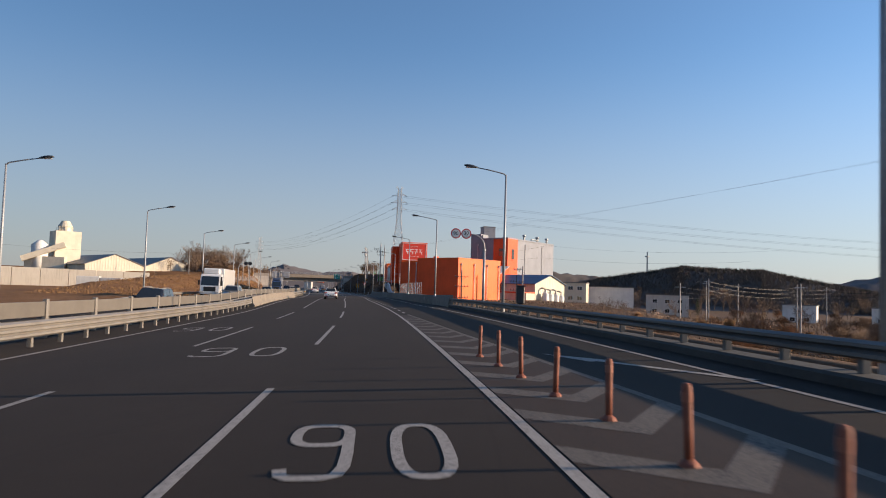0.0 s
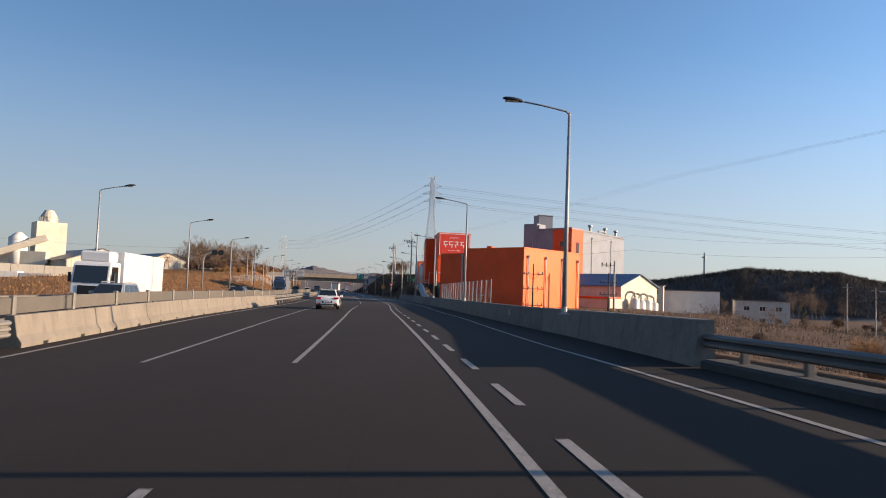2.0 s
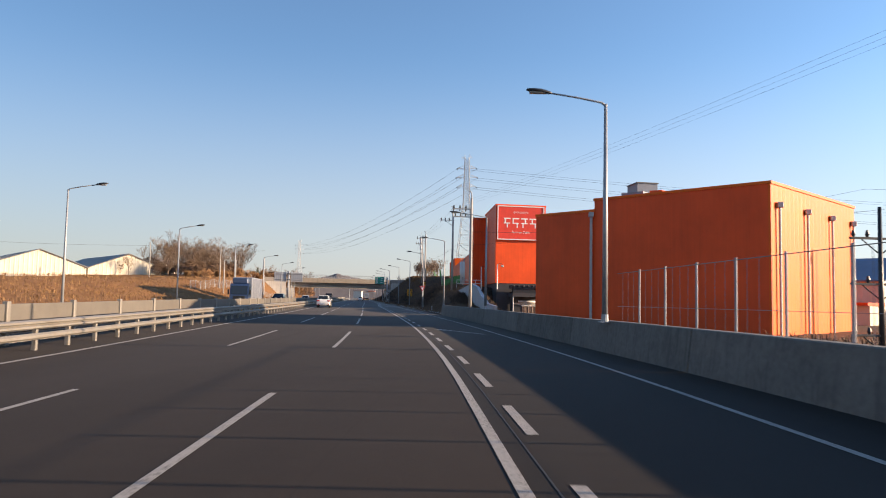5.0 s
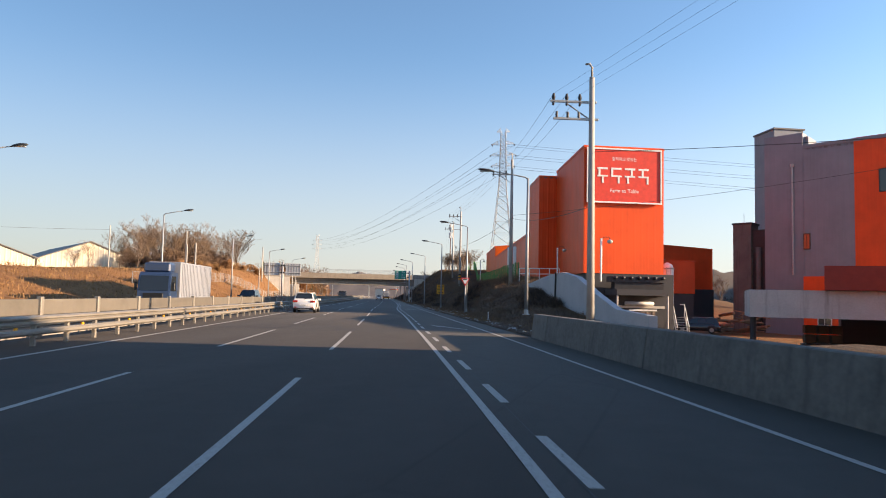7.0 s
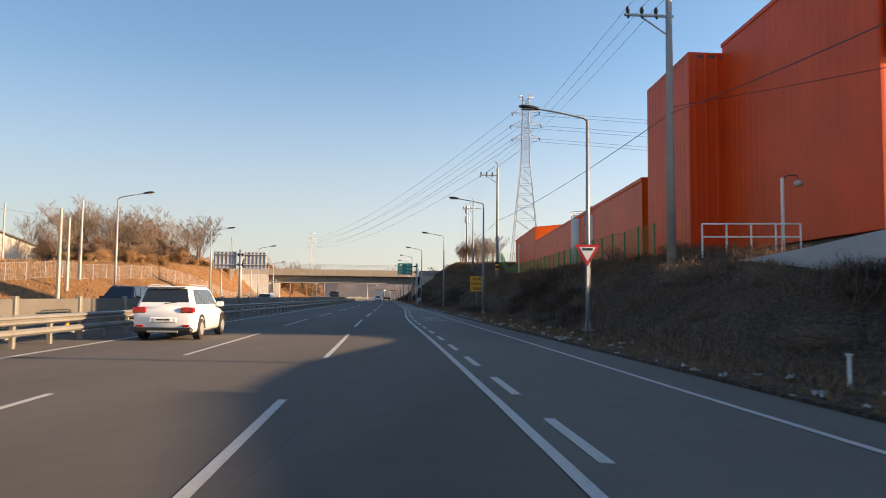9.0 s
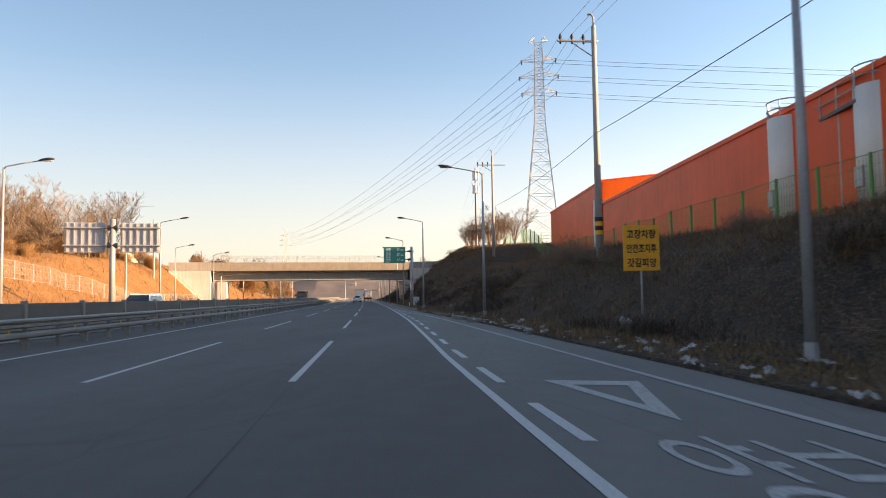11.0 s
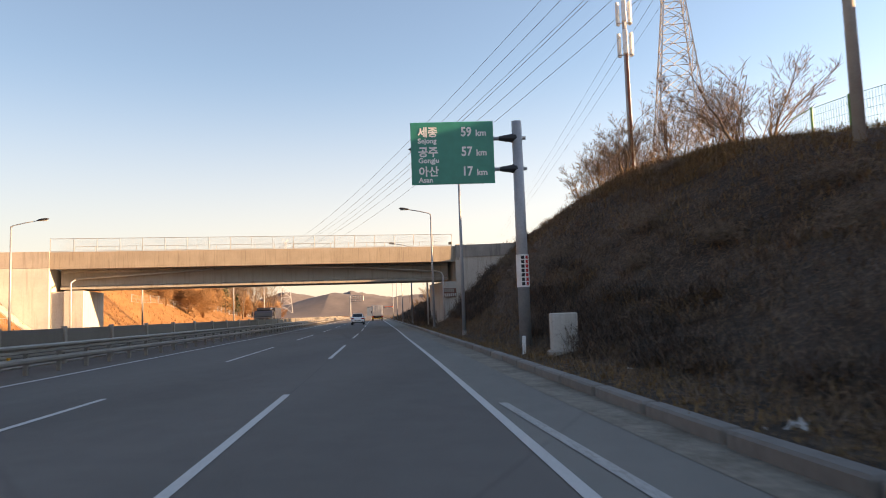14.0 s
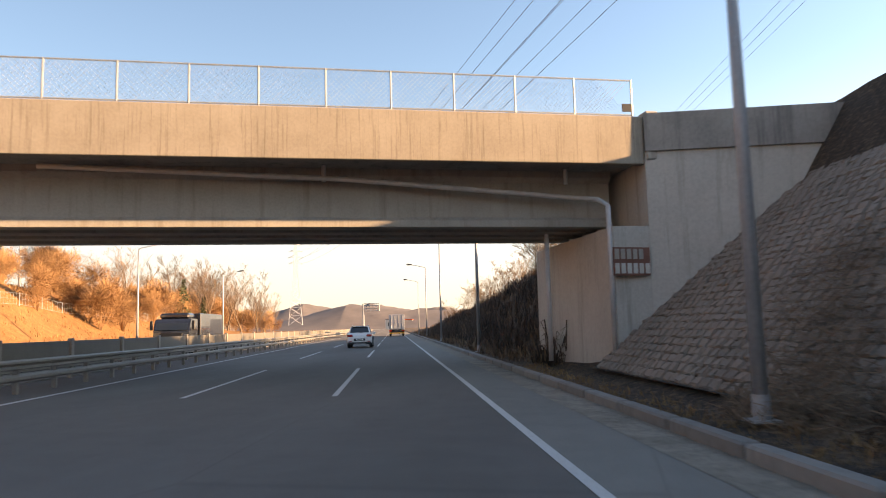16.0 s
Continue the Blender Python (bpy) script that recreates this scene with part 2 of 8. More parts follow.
# darker copy of the rail steel: its sun-averted shade put into the colour
RAIL_SHADED = mottled("shaded_guardrail_steel", (0.085, 0.085, 0.086), (0.15, 0.148, 0.143), 0.8, 18, 0.6, 0.3, 0.06, 0.003, streak=(0.10, 0.09, 0.08))
TAR = plain("tar_seam", (0.03, 0.028, 0.027), 0.7)
BARRIER_CONC = mottled("barrier_concrete", (0.17, 0.145, 0.115), (0.25, 0.215, 0.17), 0.6, 14, 0.85, streak=(0.11, 0.09, 0.07))
TRASH = plain("white_plastic_litter", (0.40, 0.40, 0.39), 0.6, 0, 0, 0.3)
DRY = soil_mat("dry_grass_slope", (0.148, 0.071, 0.030), (0.215, 0.105, 0.044), (0.275, 0.152, 0.070), 0.10)
def thicket_mat(name, c1, c2, c3):
    """Matted dead growth: hollows of the deep relief shaded in the colour, brown mats, pale straw patches."""
    m, n, l, b = mat_base(name, 0.95)
    v = coords(n, l)
    big = noise_tex(n, l, v, 0.16, 5, 0.6)
    mat_n = noise_tex(n, l, coords(n, l, (1.0, 1.0, 1.6)), 0.9, 8, 0.72)
    fine = noise_tex(n, l, coords(n, l, (1.0, 1.0, 2.2)), 6.0, 8, 0.78)
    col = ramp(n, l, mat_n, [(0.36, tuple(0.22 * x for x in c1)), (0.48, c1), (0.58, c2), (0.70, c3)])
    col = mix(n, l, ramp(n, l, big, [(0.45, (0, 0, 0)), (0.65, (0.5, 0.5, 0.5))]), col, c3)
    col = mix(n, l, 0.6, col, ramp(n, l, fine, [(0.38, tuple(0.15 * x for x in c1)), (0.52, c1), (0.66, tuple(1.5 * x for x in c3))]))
    l.new(col, b.inputs["Base Color"])
    bump(n, l, b, mix(n, l, 0.5, mat_n, fine), 1.0, 0.35)
    return m


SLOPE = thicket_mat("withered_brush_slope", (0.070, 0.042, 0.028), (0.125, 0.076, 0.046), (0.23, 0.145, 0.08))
EARTH = soil_mat("bare_ground", (0.085, 0.052, 0.033), (0.125, 0.077, 0.046), (0.17, 0.105, 0.06), 0.05)
WOODS = mottled("winter_woodland", (0.075, 0.062, 0.056), (0.12, 0.098, 0.085), 0.03, 0.25, 0.95)
# the greyer tone carries distance haze in the base colour
FARHILL = mottled("hazed_far_hills", (0.095, 0.084, 0.086), (0.145, 0.125, 0.12), 0.012, 0.08, 0.95)
BARK = plain("bare_branches", (0.12, 0.085, 0.06), 0.9, 0, 0, 0.3)
TWIG = leaf_mat("fine_twigs", (0.10, 0.067, 0.045), (0.21, 0.14, 0.092))
RUSSET = leaf_mat("russet_shrub_twigs", (0.15, 0.078, 0.036), (0.34, 0.185, 0.085))
BRUSH = leaf_mat("dead_brush", (0.078, 0.050, 0.034), (0.26, 0.162, 0.098))
THORN = leaf_mat("dark_thicket_stems", (0.030, 0.021, 0.016), (0.135, 0.085, 0.058))
STRAW = leaf_mat("dry_grass_blades", (0.13, 0.068, 0.028), (0.33, 0.185, 0.075))
PINE = leaf_mat("pine_needles", (0.02, 0.035, 0.012), (0.06, 0.075, 0.03))

# ---- the road's line: x over y, a left-hand bend ----
LINE = (0.68, -0.73, -2.61, -4.8, -7.34, -10.09, -12.94, -15.46, -18.57, -22.08, -25.74, -29.48, -33.35, -36.92, -40.54, -44.22, -47.9, -51.69, -55.46, -59.4)


def line_x(y):
    """Catmull-Rom through places 20 m apart, from y = -20 on; straight beyond the ends."""
    k = (y + 20.0) / 20.0
    if k < 0:
        return LINE[0] + (LINE[1] - LINE[0]) * k
    if k >= len(LINE) - 1:
        return LINE[-1] + (LINE[-1] - LINE[-2]) * (k - len(LINE) + 1)
    i = int(k)
    u = k - i
    p1, p2 = LINE[i], LINE[i + 1]
    p0 = LINE[i - 1] if i > 0 else 2 * p1 - p2
    p3 = LINE[i + 2] if i + 2 < len(LINE) else 2 * p2 - p1
    return 0.5 * (2 * p1 + (p2 - p0) * u + (2 * p0 - 5 * p1 + 4 * p2 - p3) * u * u + (3 * p1 - p0 - 3 * p2 + p3) * u ** 3)


def line_slope(y):
    return (line_x(y + 6.0) - line_x(y - 6.0)) / 12.0


def line_len(y):
    return math.hypot(1.0, line_slope(y))


def smooth(a, b, v):
    k = min(1.0, max(0.0, (v - a) / (b - a)))
    return k * k * (3 - 2 * k)


def lerp_table(table, v):
    if v <= table[0][0]:
        return table[0][1]
    for (a, p), (b, q) in zip(table, table[1:]):
        if v <= b:
            return p + (q - p) * (v - a) / (b - a)
    return table[-1][1]


def bank(y):
    return 0.045 - 0.033 * smooth(48, 82, y) - 0.012 * smooth(108, 142, y)


def road_z(y, off):
    return bank(y) * (max(-20.0, min(10.0, off)) - 1.6)


def at(y, off, z=0.0):
    """A place by its distance along the road, its offset to the right and its height over the road."""
    return Vector((line_x(y) + off * line_len(y), y, z + road_z(y, off)))


def heading(y):
    """Turn about z of the road's direction, in degrees."""
    return math.degrees(math.atan(-line_slope(y)))


# ---- mesh helpers ----
def to_mesh(name, bm, material, smooth_shade=False):
    me = bpy.data.meshes.new(name)
    bm.normal_update()
    bm.to_mesh(me)
    bm.free()
    for m in (material if isinstance(material, (list, tuple)) else [material]):
        me.materials.append(m)
    if smooth_shade:
        for p in me.polygons:
            p.use_smooth = True
    return me


def part(name, bm, material, parent=None, label="", smooth_shade=False):
    ob = new(name, to_mesh(name, bm, material, smooth_shade))
    if parent is not None:
        ob.parent = parent
    if label:
        ob["label"] = label
    return ob


def structure(name, bm, material, label, category, kind="structure", smooth_shade=False):
    return tagged(part(name, bm, material, None, "", smooth_shade), label, category, "", kind)


def thing(name, label, category, m=None, group=""):
    e = new(name)
    e.empty_display_size = 0.3
    if m is not None:
        e.matrix_world = m
    return tagged(e, label, category, group)


def add_box(bm, lo, hi, bevel=0.0, m=None):
    vs = [bm.verts.new(Vector((x, y, z))) for x in (lo[0], hi[0]) for y in (lo[1], hi[1]) for z in (lo[2], hi[2])]
    fs = [bm.faces.new([vs[i] for i in q]) for q in ((0, 1, 3, 2), (4, 6, 7, 5), (0, 4, 5, 1), (2, 3, 7, 6), (0, 2, 6, 4), (1, 5, 7, 3))]
    if bevel:
        es = list({e for f in fs for e in f.edges})
        r = bmesh.ops.bevel(bm, geom=es, offset=bevel, segments=1, affect="EDGES")
        vs = list({v for f in r["faces"] for v in f.verts} | {v for v in vs if v.is_valid})
    if m is not None:
        bmesh.ops.transform(bm, matrix=m, verts=vs)
    return vs


def box(lo, hi, bevel=0.0, m=None):
    bm = bmesh.new()
    add_box(bm, lo, hi, bevel, m)
    return bm


def add_tube(bm, pts, radii, sides=8, cap=True):
    pts = [Vector(p) for p in pts]
    if isinstance(radii, (int, float)):
        radii = [radii] * len(pts)
    rings = []
    up = None
    for i, p in enumerate(pts):
        d = (pts[min(i + 1, len(pts) - 1)] - pts[max(i - 1, 0)]).normalized()
        if up is None:
            up = d.orthogonal().normalized()
        up = (up - d * up.dot(d))
        up = up.normalized() if up.length > 1e-5 else d.orthogonal().normalized()
        side = d.cross(up)
        rings.append([bm.verts.new(p + radii[i] * (math.cos(a) * up + math.sin(a) * side)) for a in (2 * math.pi * k / sides for k in range(sides))])
    for a, b in zip(rings, rings[1:]):
        for k in range(sides):
            bm.faces.new((a[k], a[(k + 1) % sides], b[(k + 1) % sides], b[k]))
    if cap and sides > 2:
        bm.faces.new(rings[0][::-1])
        bm.faces.new(rings[-1])


def tube(pts, radii, sides=8):
    bm = bmesh.new()
    add_tube(bm, pts, radii, sides)
    return bm


def sweep(profile, y0, y1, step=4.0, closed=True, shift=None):
    """Runs a cross-section of (offset, height) along the road."""
    bm = bmesh.new()
    n = max(1, int(math.ceil((y1 - y0) / step)))
    rows = []
    for i in range(n + 1):
        y = y0 + (y1 - y0) * i / n
        s = shift(y) if shift else 0.0
        rows.append([bm.verts.new(at(y, o + s, z)) for o, z in profile])
    k = len(profile)
    for a, b in zip(rows, rows[1:]):
        for j in range(k if closed else k - 1):
            bm.faces.new((a[j], b[j], b[(j + 1) % k], a[(j + 1) % k]))
    if closed:
        bm.faces.new(rows[0])
        bm.faces.new(rows[-1][::-1])
    return bm


def strip(bm, y0, y1, o0, o1, z=0.006, step=4.0, p0=None):
    """A flat band on the road between two offsets; an offset may be a table over y."""
    n = max(1, int(math.ceil((y1 - y0) / step)))
    last = None
    for i in range(n + 1):
        y = y0 + (y1 - y0) * i / n
        a = lerp_table(o0, y) if isinstance(o0, (list, tuple)) else o0
        b = lerp_table(o1, y) if isinstance(o1, (list, tuple)) else o1
        row = (bm.verts.new(at(y, a, z)), bm.verts.new(at(y, b, z)))
        if last:
            bm.faces.new((last[0], last[1], row[1], row[0]))
        last = row


def quad_on_road(bm, corners, z=0.007):
    """A painted patch given by (y, offset) corners."""
    bm.faces.new([bm.verts.new(at(y, o, z)) for y, o in corners])


def text_mesh(name, body, size, material, parent, m, align="LEFT", depth=0.0, sx=1.0, bold=0.0):
    cu = bpy.data.curves.new(name, "FONT")
    cu.body = body
    cu.size = size
    cu.align_x = align
    cu.extrude = depth
    cu.offset = bold * size
    cu.resolution_u = 3
    tmp = bpy.data.objects.new("tmp_text", cu)
    scene.collection.objects.link(tmp)
    bpy.context.view_layer.update()
    me = bpy.data.meshes.new_from_object(tmp.evaluated_get(bpy.context.evaluated_depsgraph_get()))
    bpy.data.objects.remove(tmp)
    bpy.data.curves.remove(cu)
    me.materials.clear()
    me.materials.append(material)
    for v in me.vertices:
        v.co.x *= sx
    ob = new(name, me)
    ob.parent = parent
    ob.matrix_local = m
    return ob

# ---- ground: one sheet, shaped into the cuttings beside the road ----
EDGE = [(-100, 9.2), (60, 9.3), (90, 9.1), (143, 8.5), (160, 8.15), (165, 8.05), (172, 7.4), (228, 6.6), (250, 6.2), (275, 5.2), (290, 4.95), (350, 4.85), (900, 4.85)]
CREST = [(-100, -3.0), (66, -3.0), (110, -1.2), (130, -0.4), (170, -0.2), (178, 0.3), (186, 0.9), (190, 1.4), (194, 1.9), (199, 2.6), (206, 3.4), (235, 3.55), (255, 3.7), (269, 3.75), (285, 3.95), (296, 4.0), (299, 4.6),
         (301.6, 5.6), (304.5, 6.6), (308.5, 7.2), (316, 7.9), (330, 7.8), (352, 7.8), (366, 6.5), (420, 4.0), (480, 1.5), (600, 0.3)]
VERGE = [(171.9, 0.4), (172, 1.7), (200, 1.7), (225, 2.5), (236, 3.4), (250, 3.4), (265, 2.2), (280, 1.7), (298, 1.5), (310, 0.9), (330, 0.7), (340, 1.7)]
BEHIND = [(-100, -0.3), (120, 0.2), (170, 0.3), (182, -2.4), (192, -3.4), (203, -4.4), (206.5, -4.4), (210, 0.0), (292, 0.4), (304, 0.3), (320, 0.5), (360, 0.6), (480, 0.0)]
LEFT_RISE = [(-100, -1.6), (60, -1.6), (100, 0.4), (130, 2.6), (170, 3.8), (230, 4.4), (270, 5.6), (300, 7.0), (345, 7.6), (380, 7.4), (430, 5.0), (480, 2.0), (600, 0.6)]
LEFT_WIDTH = [(-100, 40), (130, 30), (170, 26), (230, 20), (262, 15), (300, 11), (345, 9.5), (400, 13), (480, 20)]
TOE = [(-100, -19.5), (268, -19.5), (300, -25.2), (350, -25.4), (400, -24.0), (480, -19.5), (900, -19.5)]


def cone_z(d):
    """Height of the stone-pitched cone over the distance from the kerb."""
    return min(7.55, 0.12 + 0.88 * min(5.4, max(0.0, d - 2.3)) + 0.75 * max(0.0, d - 7.7))


def ground_z(y, off):
    n1 = noise.noise(Vector((off * 0.10, y * 0.10, 3.1))) * 0.5 + noise.noise(Vector((off * 0.45, y * 0.45, 7.7))) * 0.34
    toe = lerp_table(TOE, y)
    if off <= toe + 0.01:
        d = toe - off
        k = min(1.0, d / lerp_table(LEFT_WIDTH, y))
        top = lerp_table(LEFT_RISE, y)
        z = -0.12 + top * (k * 0.35 + 0.65 * k * k * (3 - 2 * k))
        z += n1 * min(1.0, d / 3.0) * 0.7
        low = smooth(40.0, 53.0, -off) * (1 - smooth(252.0, 275.0, y))
        return z * (1 - low) - 0.6 * low
    edge = lerp_table(EDGE, y)
    d = off - edge
    span = max(2.0, 14.2 - edge)
    top = lerp_table(CREST, y)
    verge = lerp_table(VERGE, y)
    if d <= verge:
        return 0.06 + 0.05 * d + n1 * 0.12 * min(1.0, d)
    if d <= span:
        k = (d - verge) / (span - verge)
        bulge = math.sin(math.pi * k) * 0.35 * max(0.0, min(1.0, top))
        pitched = smooth(330.0, 334.0, y) * (1 - smooth(352.0, 356.0, y))
        z = 0.14 + (top - 0.14) * (0.75 * k + 0.25 * k * k * (3 - 2 * k)) + bulge * 0.7 + noise.noise(Vector((off * 0.22, y * 0.2, 11.3))) * 0.55 * math.sin(math.pi * k) * (1.0 if top > 1 else 0.3) + n1 * min(1.0, k * 4) * (1 - 0.65 * k) * (0.8 if top > 1 else 0.35)
        return z * (1 - pitched) + (cone_z(d) - 0.3) * pitched
    e = min(1.0, (d - span) / 5.0)
    far = top + lerp_table(BEHIND, y) * e
    yard = smooth(19.0, 23.0, off) * smooth(174.0, 190.0, y) * (1 - smooth(246.0, 262.0, y))
    far = far * (1 - yard) - 1.5 * yard
    k = smooth(45.0, 78.0, off)
    return far * (1 - k) - 5.2 * k + n1 * 0.4


def make_ground():
    ys = [-1500, -500, -200, -100, -60] + [-40 + 2.5 * i for i in range(83)] + [167.5 + 1.25 * i for i in range(147)] + [352.5 + 2.5 * i for i in range(36)] + [450, 470, 500, 550, 620, 720, 900, 1200, 1700, 2400, 3400]
    lefts = [-3200, -1500, -800, -450, -300, -200, -140, -100, -80, -66, -56, -48, -43, -39, -36, -34, -32, -30, -28.5, -27, -25.5, -24, -22.8, -21.6, -20.4, -19.5]
    rights = [0, 0.5, 1.0, 1.7, 2.6, 3.5, 4.5, 5.6, 6.8, 8.2, 9.8, 12, 15, 19, 25, 35, 50, 75, 120, 200, 350, 700, 1500, 3200]
    bm = bmesh.new()
    grid = []
    for y in ys:
        e = lerp_table(EDGE, y)
        t = lerp_table(TOE, y)
        row = [(o + t + 19.5, ground_z(y, o + t + 19.5)) for o in lefts]
        row += [(t + 0.5, -0.3), (e - 0.1, -0.3)]
        row += [(e + r, ground_z(y, e + r)) for r in rights]
        grid.append([bm.verts.new(Vector((line_x(y) + o * line_len(y), y, z + road_z(y, o)))) for o, z in row])
    nl = len(lefts)
    for (y, a), b in zip(zip(ys, grid), grid[1:]):
        for j in range(len(a) - 1):
            f = bm.faces.new((a[j], a[j + 1], b[j + 1], b[j]))
            f.smooth = True
            if j < nl:
                f.material_index = 1 if (-200 < lefts[min(j, nl - 1)] and y > 70) else 0
            else:
                k = j - nl - 2
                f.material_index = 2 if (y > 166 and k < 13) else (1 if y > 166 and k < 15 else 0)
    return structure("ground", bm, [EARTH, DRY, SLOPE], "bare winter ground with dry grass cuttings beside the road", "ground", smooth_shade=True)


make_ground()

# ---- carriageways ----
OUTER = [(-60, 8.6), (-10, 7.4), (21, 7.1), (64, 6.5), (84, 6.97), (107, 6.75), (140, 6.55), (158, 6.3), (178, 6.1), (190, 5.9), (225, 5.55), (232, 5.4), (255, 5.02), (265, 4.68), (276, 3.92), (284, 3.62), (292, 3.3)]
INNER = [(-60, 3.15), (95, 3.15), (140, 3.15), (178, 2.93), (186, 2.92), (222, 2.78), (232, 2.79), (254, 3.12), (270, 3.19), (290, 3.15), (300, 3.13), (338, 2.98), (360, 3.0)]
MERGE = [(60, 3.7), (80, 3.71), (93, 3.66), (139, 3.57), (176, 3.31), (186, 3.3), (223, 3.15), (234, 3.14), (253, 3.5), (281, 3.55)]


def road_sheet(name, o0, o1, y0, y1, z, material, label, category="road"):
    bm = bmesh.new()
    n = int((y1 - y0) / 5)
    rows = []
    for i in range(n + 1):
        y = y0 + (y1 - y0) * i / n
        a = lerp_table(o0, y) if isinstance(o0, list) else o0
        b = lerp_table(o1, y) if isinstance(o1, list) else o1
        m = 5
        rows.append([bm.verts.new(at(y, a + (b - a) * k / m, z)) for k in range(m + 1)])
    for a, b in zip(rows, rows[1:]):
        for k in range(5):
            bm.faces.new((a[k], a[k + 1], b[k + 1], b[k]))
    return structure(name, bm, material, label, category)


LANE_EDGE = [(y, o + 0.075) for y, o in INNER]
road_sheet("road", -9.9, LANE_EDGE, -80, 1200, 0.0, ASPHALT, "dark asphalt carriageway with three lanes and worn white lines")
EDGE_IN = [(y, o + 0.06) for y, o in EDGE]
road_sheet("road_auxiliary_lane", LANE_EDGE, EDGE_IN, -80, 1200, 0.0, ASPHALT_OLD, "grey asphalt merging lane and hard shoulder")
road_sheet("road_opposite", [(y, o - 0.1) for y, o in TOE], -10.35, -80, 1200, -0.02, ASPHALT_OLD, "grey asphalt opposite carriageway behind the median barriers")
# median strip between the two rails, a low concrete bed
structure("median", sweep([(-10.35, -0.3), (-10.35, 0.05), (-9.9, 0.05), (-9.9, -0.3)], -80, 700, 6), CONCRETE_DARK, "narrow concrete median strip between the barriers", "median")

# ---- road markings ----
STARTS = [-18.5, 0.6, 19.4, 38.0] + [124.0, 143.8, 160.9, 177.5, 194.2, 211.0, 227.6, 246.2, 265.2, 282.7, 302.8, 322.0] + [341.4 + 19.4 * i for i in range(14)]


def marking(name, label, build, material=PAINT):
    bm = bmesh.new()
    build(bm)
    return structure(name, bm, material, label, "road marking")


def lane_dashes(off):
    def build(bm):
        for s in STARTS:
            strip(bm, s, s + 10.1, off - 0.06, off + 0.06, 0.006, 5)
        strip(bm, 57.9, 113.5, off - 0.06, off + 0.06, 0.006, 4)
    return build


marking("lane_line", "worn white dashed lane line, solid over one stretch", lane_dashes(0.0))
marking("lane_line_inner", "worn white dashed lane line between the inner lanes", lane_dashes(-3.3))
marking("edge_line_left", "white edge line along the median rail", lambda bm: strip(bm, -60, 900, -6.98, -6.82, 0.006, 5))
marking("edge_line_right", "continuous white line beside the merging lane", lambda bm: strip(bm, -60, 900, [(y, o - 0.063) for y, o in INNER], [(y, o + 0.063) for y, o in INNER], 0.007, 4))
marking("edge_line_outer", "white edge line along the outer shoulder", lambda bm: strip(bm, -60, 214, OUTER, [(y, o + 0.11) for y, o in OUTER], 0.006, 4))
marking("edge_line_shoulder", "faded white edge line on the grey shoulder", lambda bm: strip(bm, 214, 291, OUTER, [(y, o + 0.13) for y, o in OUTER], 0.009, 4), PAINT_FADED)


def merge_dashes(bm):
    y = 92.46 - 4.47 * 11
    while y < 281:
        strip(bm, y, y + 2.25, [(v, o - 0.068) for v, o in MERGE], [(v, o + 0.068) for v, o in MERGE], 0.006, 3)
        y += 4.47 if y < 137 else (4.83 if y < 175 else 4.3)


marking("merge_line", "short white dashes beside the solid merging-lane line", merge_dashes)
marking("tar_seam", "dark longitudinal joint between the asphalt lanes", lambda bm: [strip(bm, 165, 300, 0.035, 0.05, 0.004, 4), strip(bm, 95, 165, [(95, 3.42), (165, 3.42)], [(95, 3.44), (165, 3.44)], 0.004, 4)], TAR)
marking("opposite_lines", "white lane lines on the opposite carriageway",
        lambda bm: [strip(bm, -60, 700, -10.95, -10.8, -0.013, 6), strip(bm, -60, 700, -18.3, -18.15, -0.013, 6)] + [strip(bm, s, s + 10, -14.4, -14.25, -0.013, 5) for s in range(-40, 600, 20)], PAINT_WORN)

GORE = [(-60, 8.2), (-10, 6.1), (0, 5.6), (5, 5.3), (8, 5.15), (18, 4.6), (22, 4.35), (31, 4.0), (41, 3.66)]
marking("gore_coating", "brownish coated surface of the hatched gore", lambda bm: strip(bm, -60, 40, 3.24, GORE, 0.004, 4), PAINT_BROWN)
marking("gore_line", "white line closing the hatched gore", lambda bm: strip(bm, -60, 41, GORE, [(y, o + 0.14) for y, o in GORE], 0.007, 3), PAINT_WORN)


def chevrons(bm):
    y = 6.85 - 2.05 * 15
    while y < 37.5:
        a, b = 3.24, lerp_table(GORE, y + 1.2)
        m = a + (b - a) * 0.55
        w = 0.66
        k = min(1.0, (b - a) / 1.9)
        quad_on_road(bm, [(y + 1.0 * k, a), (y, m), (y + w, m), (y + 1.0 * k + w, a)], 0.0065)
        quad_on_road(bm, [(y, m), (y + 1.4 * k, b), (y + 1.4 * k + w, b), (y + w, m)], 0.0065)
        y += 2.05


marking("gore_chevrons", "worn white chevron bars of the hatched gore", chevrons, PAINT_WORN)


def oblique_arrow(tip, tail, width=0.5, head=0.35):
    def build(bm):
        (ty, to), (by, bo) = tip, tail
        d = Vector((by - ty, bo - to))
        n = Vector((-d.y, d.x)).normalized()
        hb = Vector((ty, to)) + d * head
        q = lambda v: (v.x, v.y)
        quad_on_road(bm, [(ty, to), q(hb - n * width * 0.5), q(hb + n * width * 0.5)])
        hb2 = Vector((ty, to)) + d * head * 0.9
        e = Vector((by, bo))
        quad_on_road(bm, [q(hb2 - n * 0.09), q(e - n * 0.09), q(e + n * 0.09), q(hb2 + n * 0.09)], 0.0075)
    return build


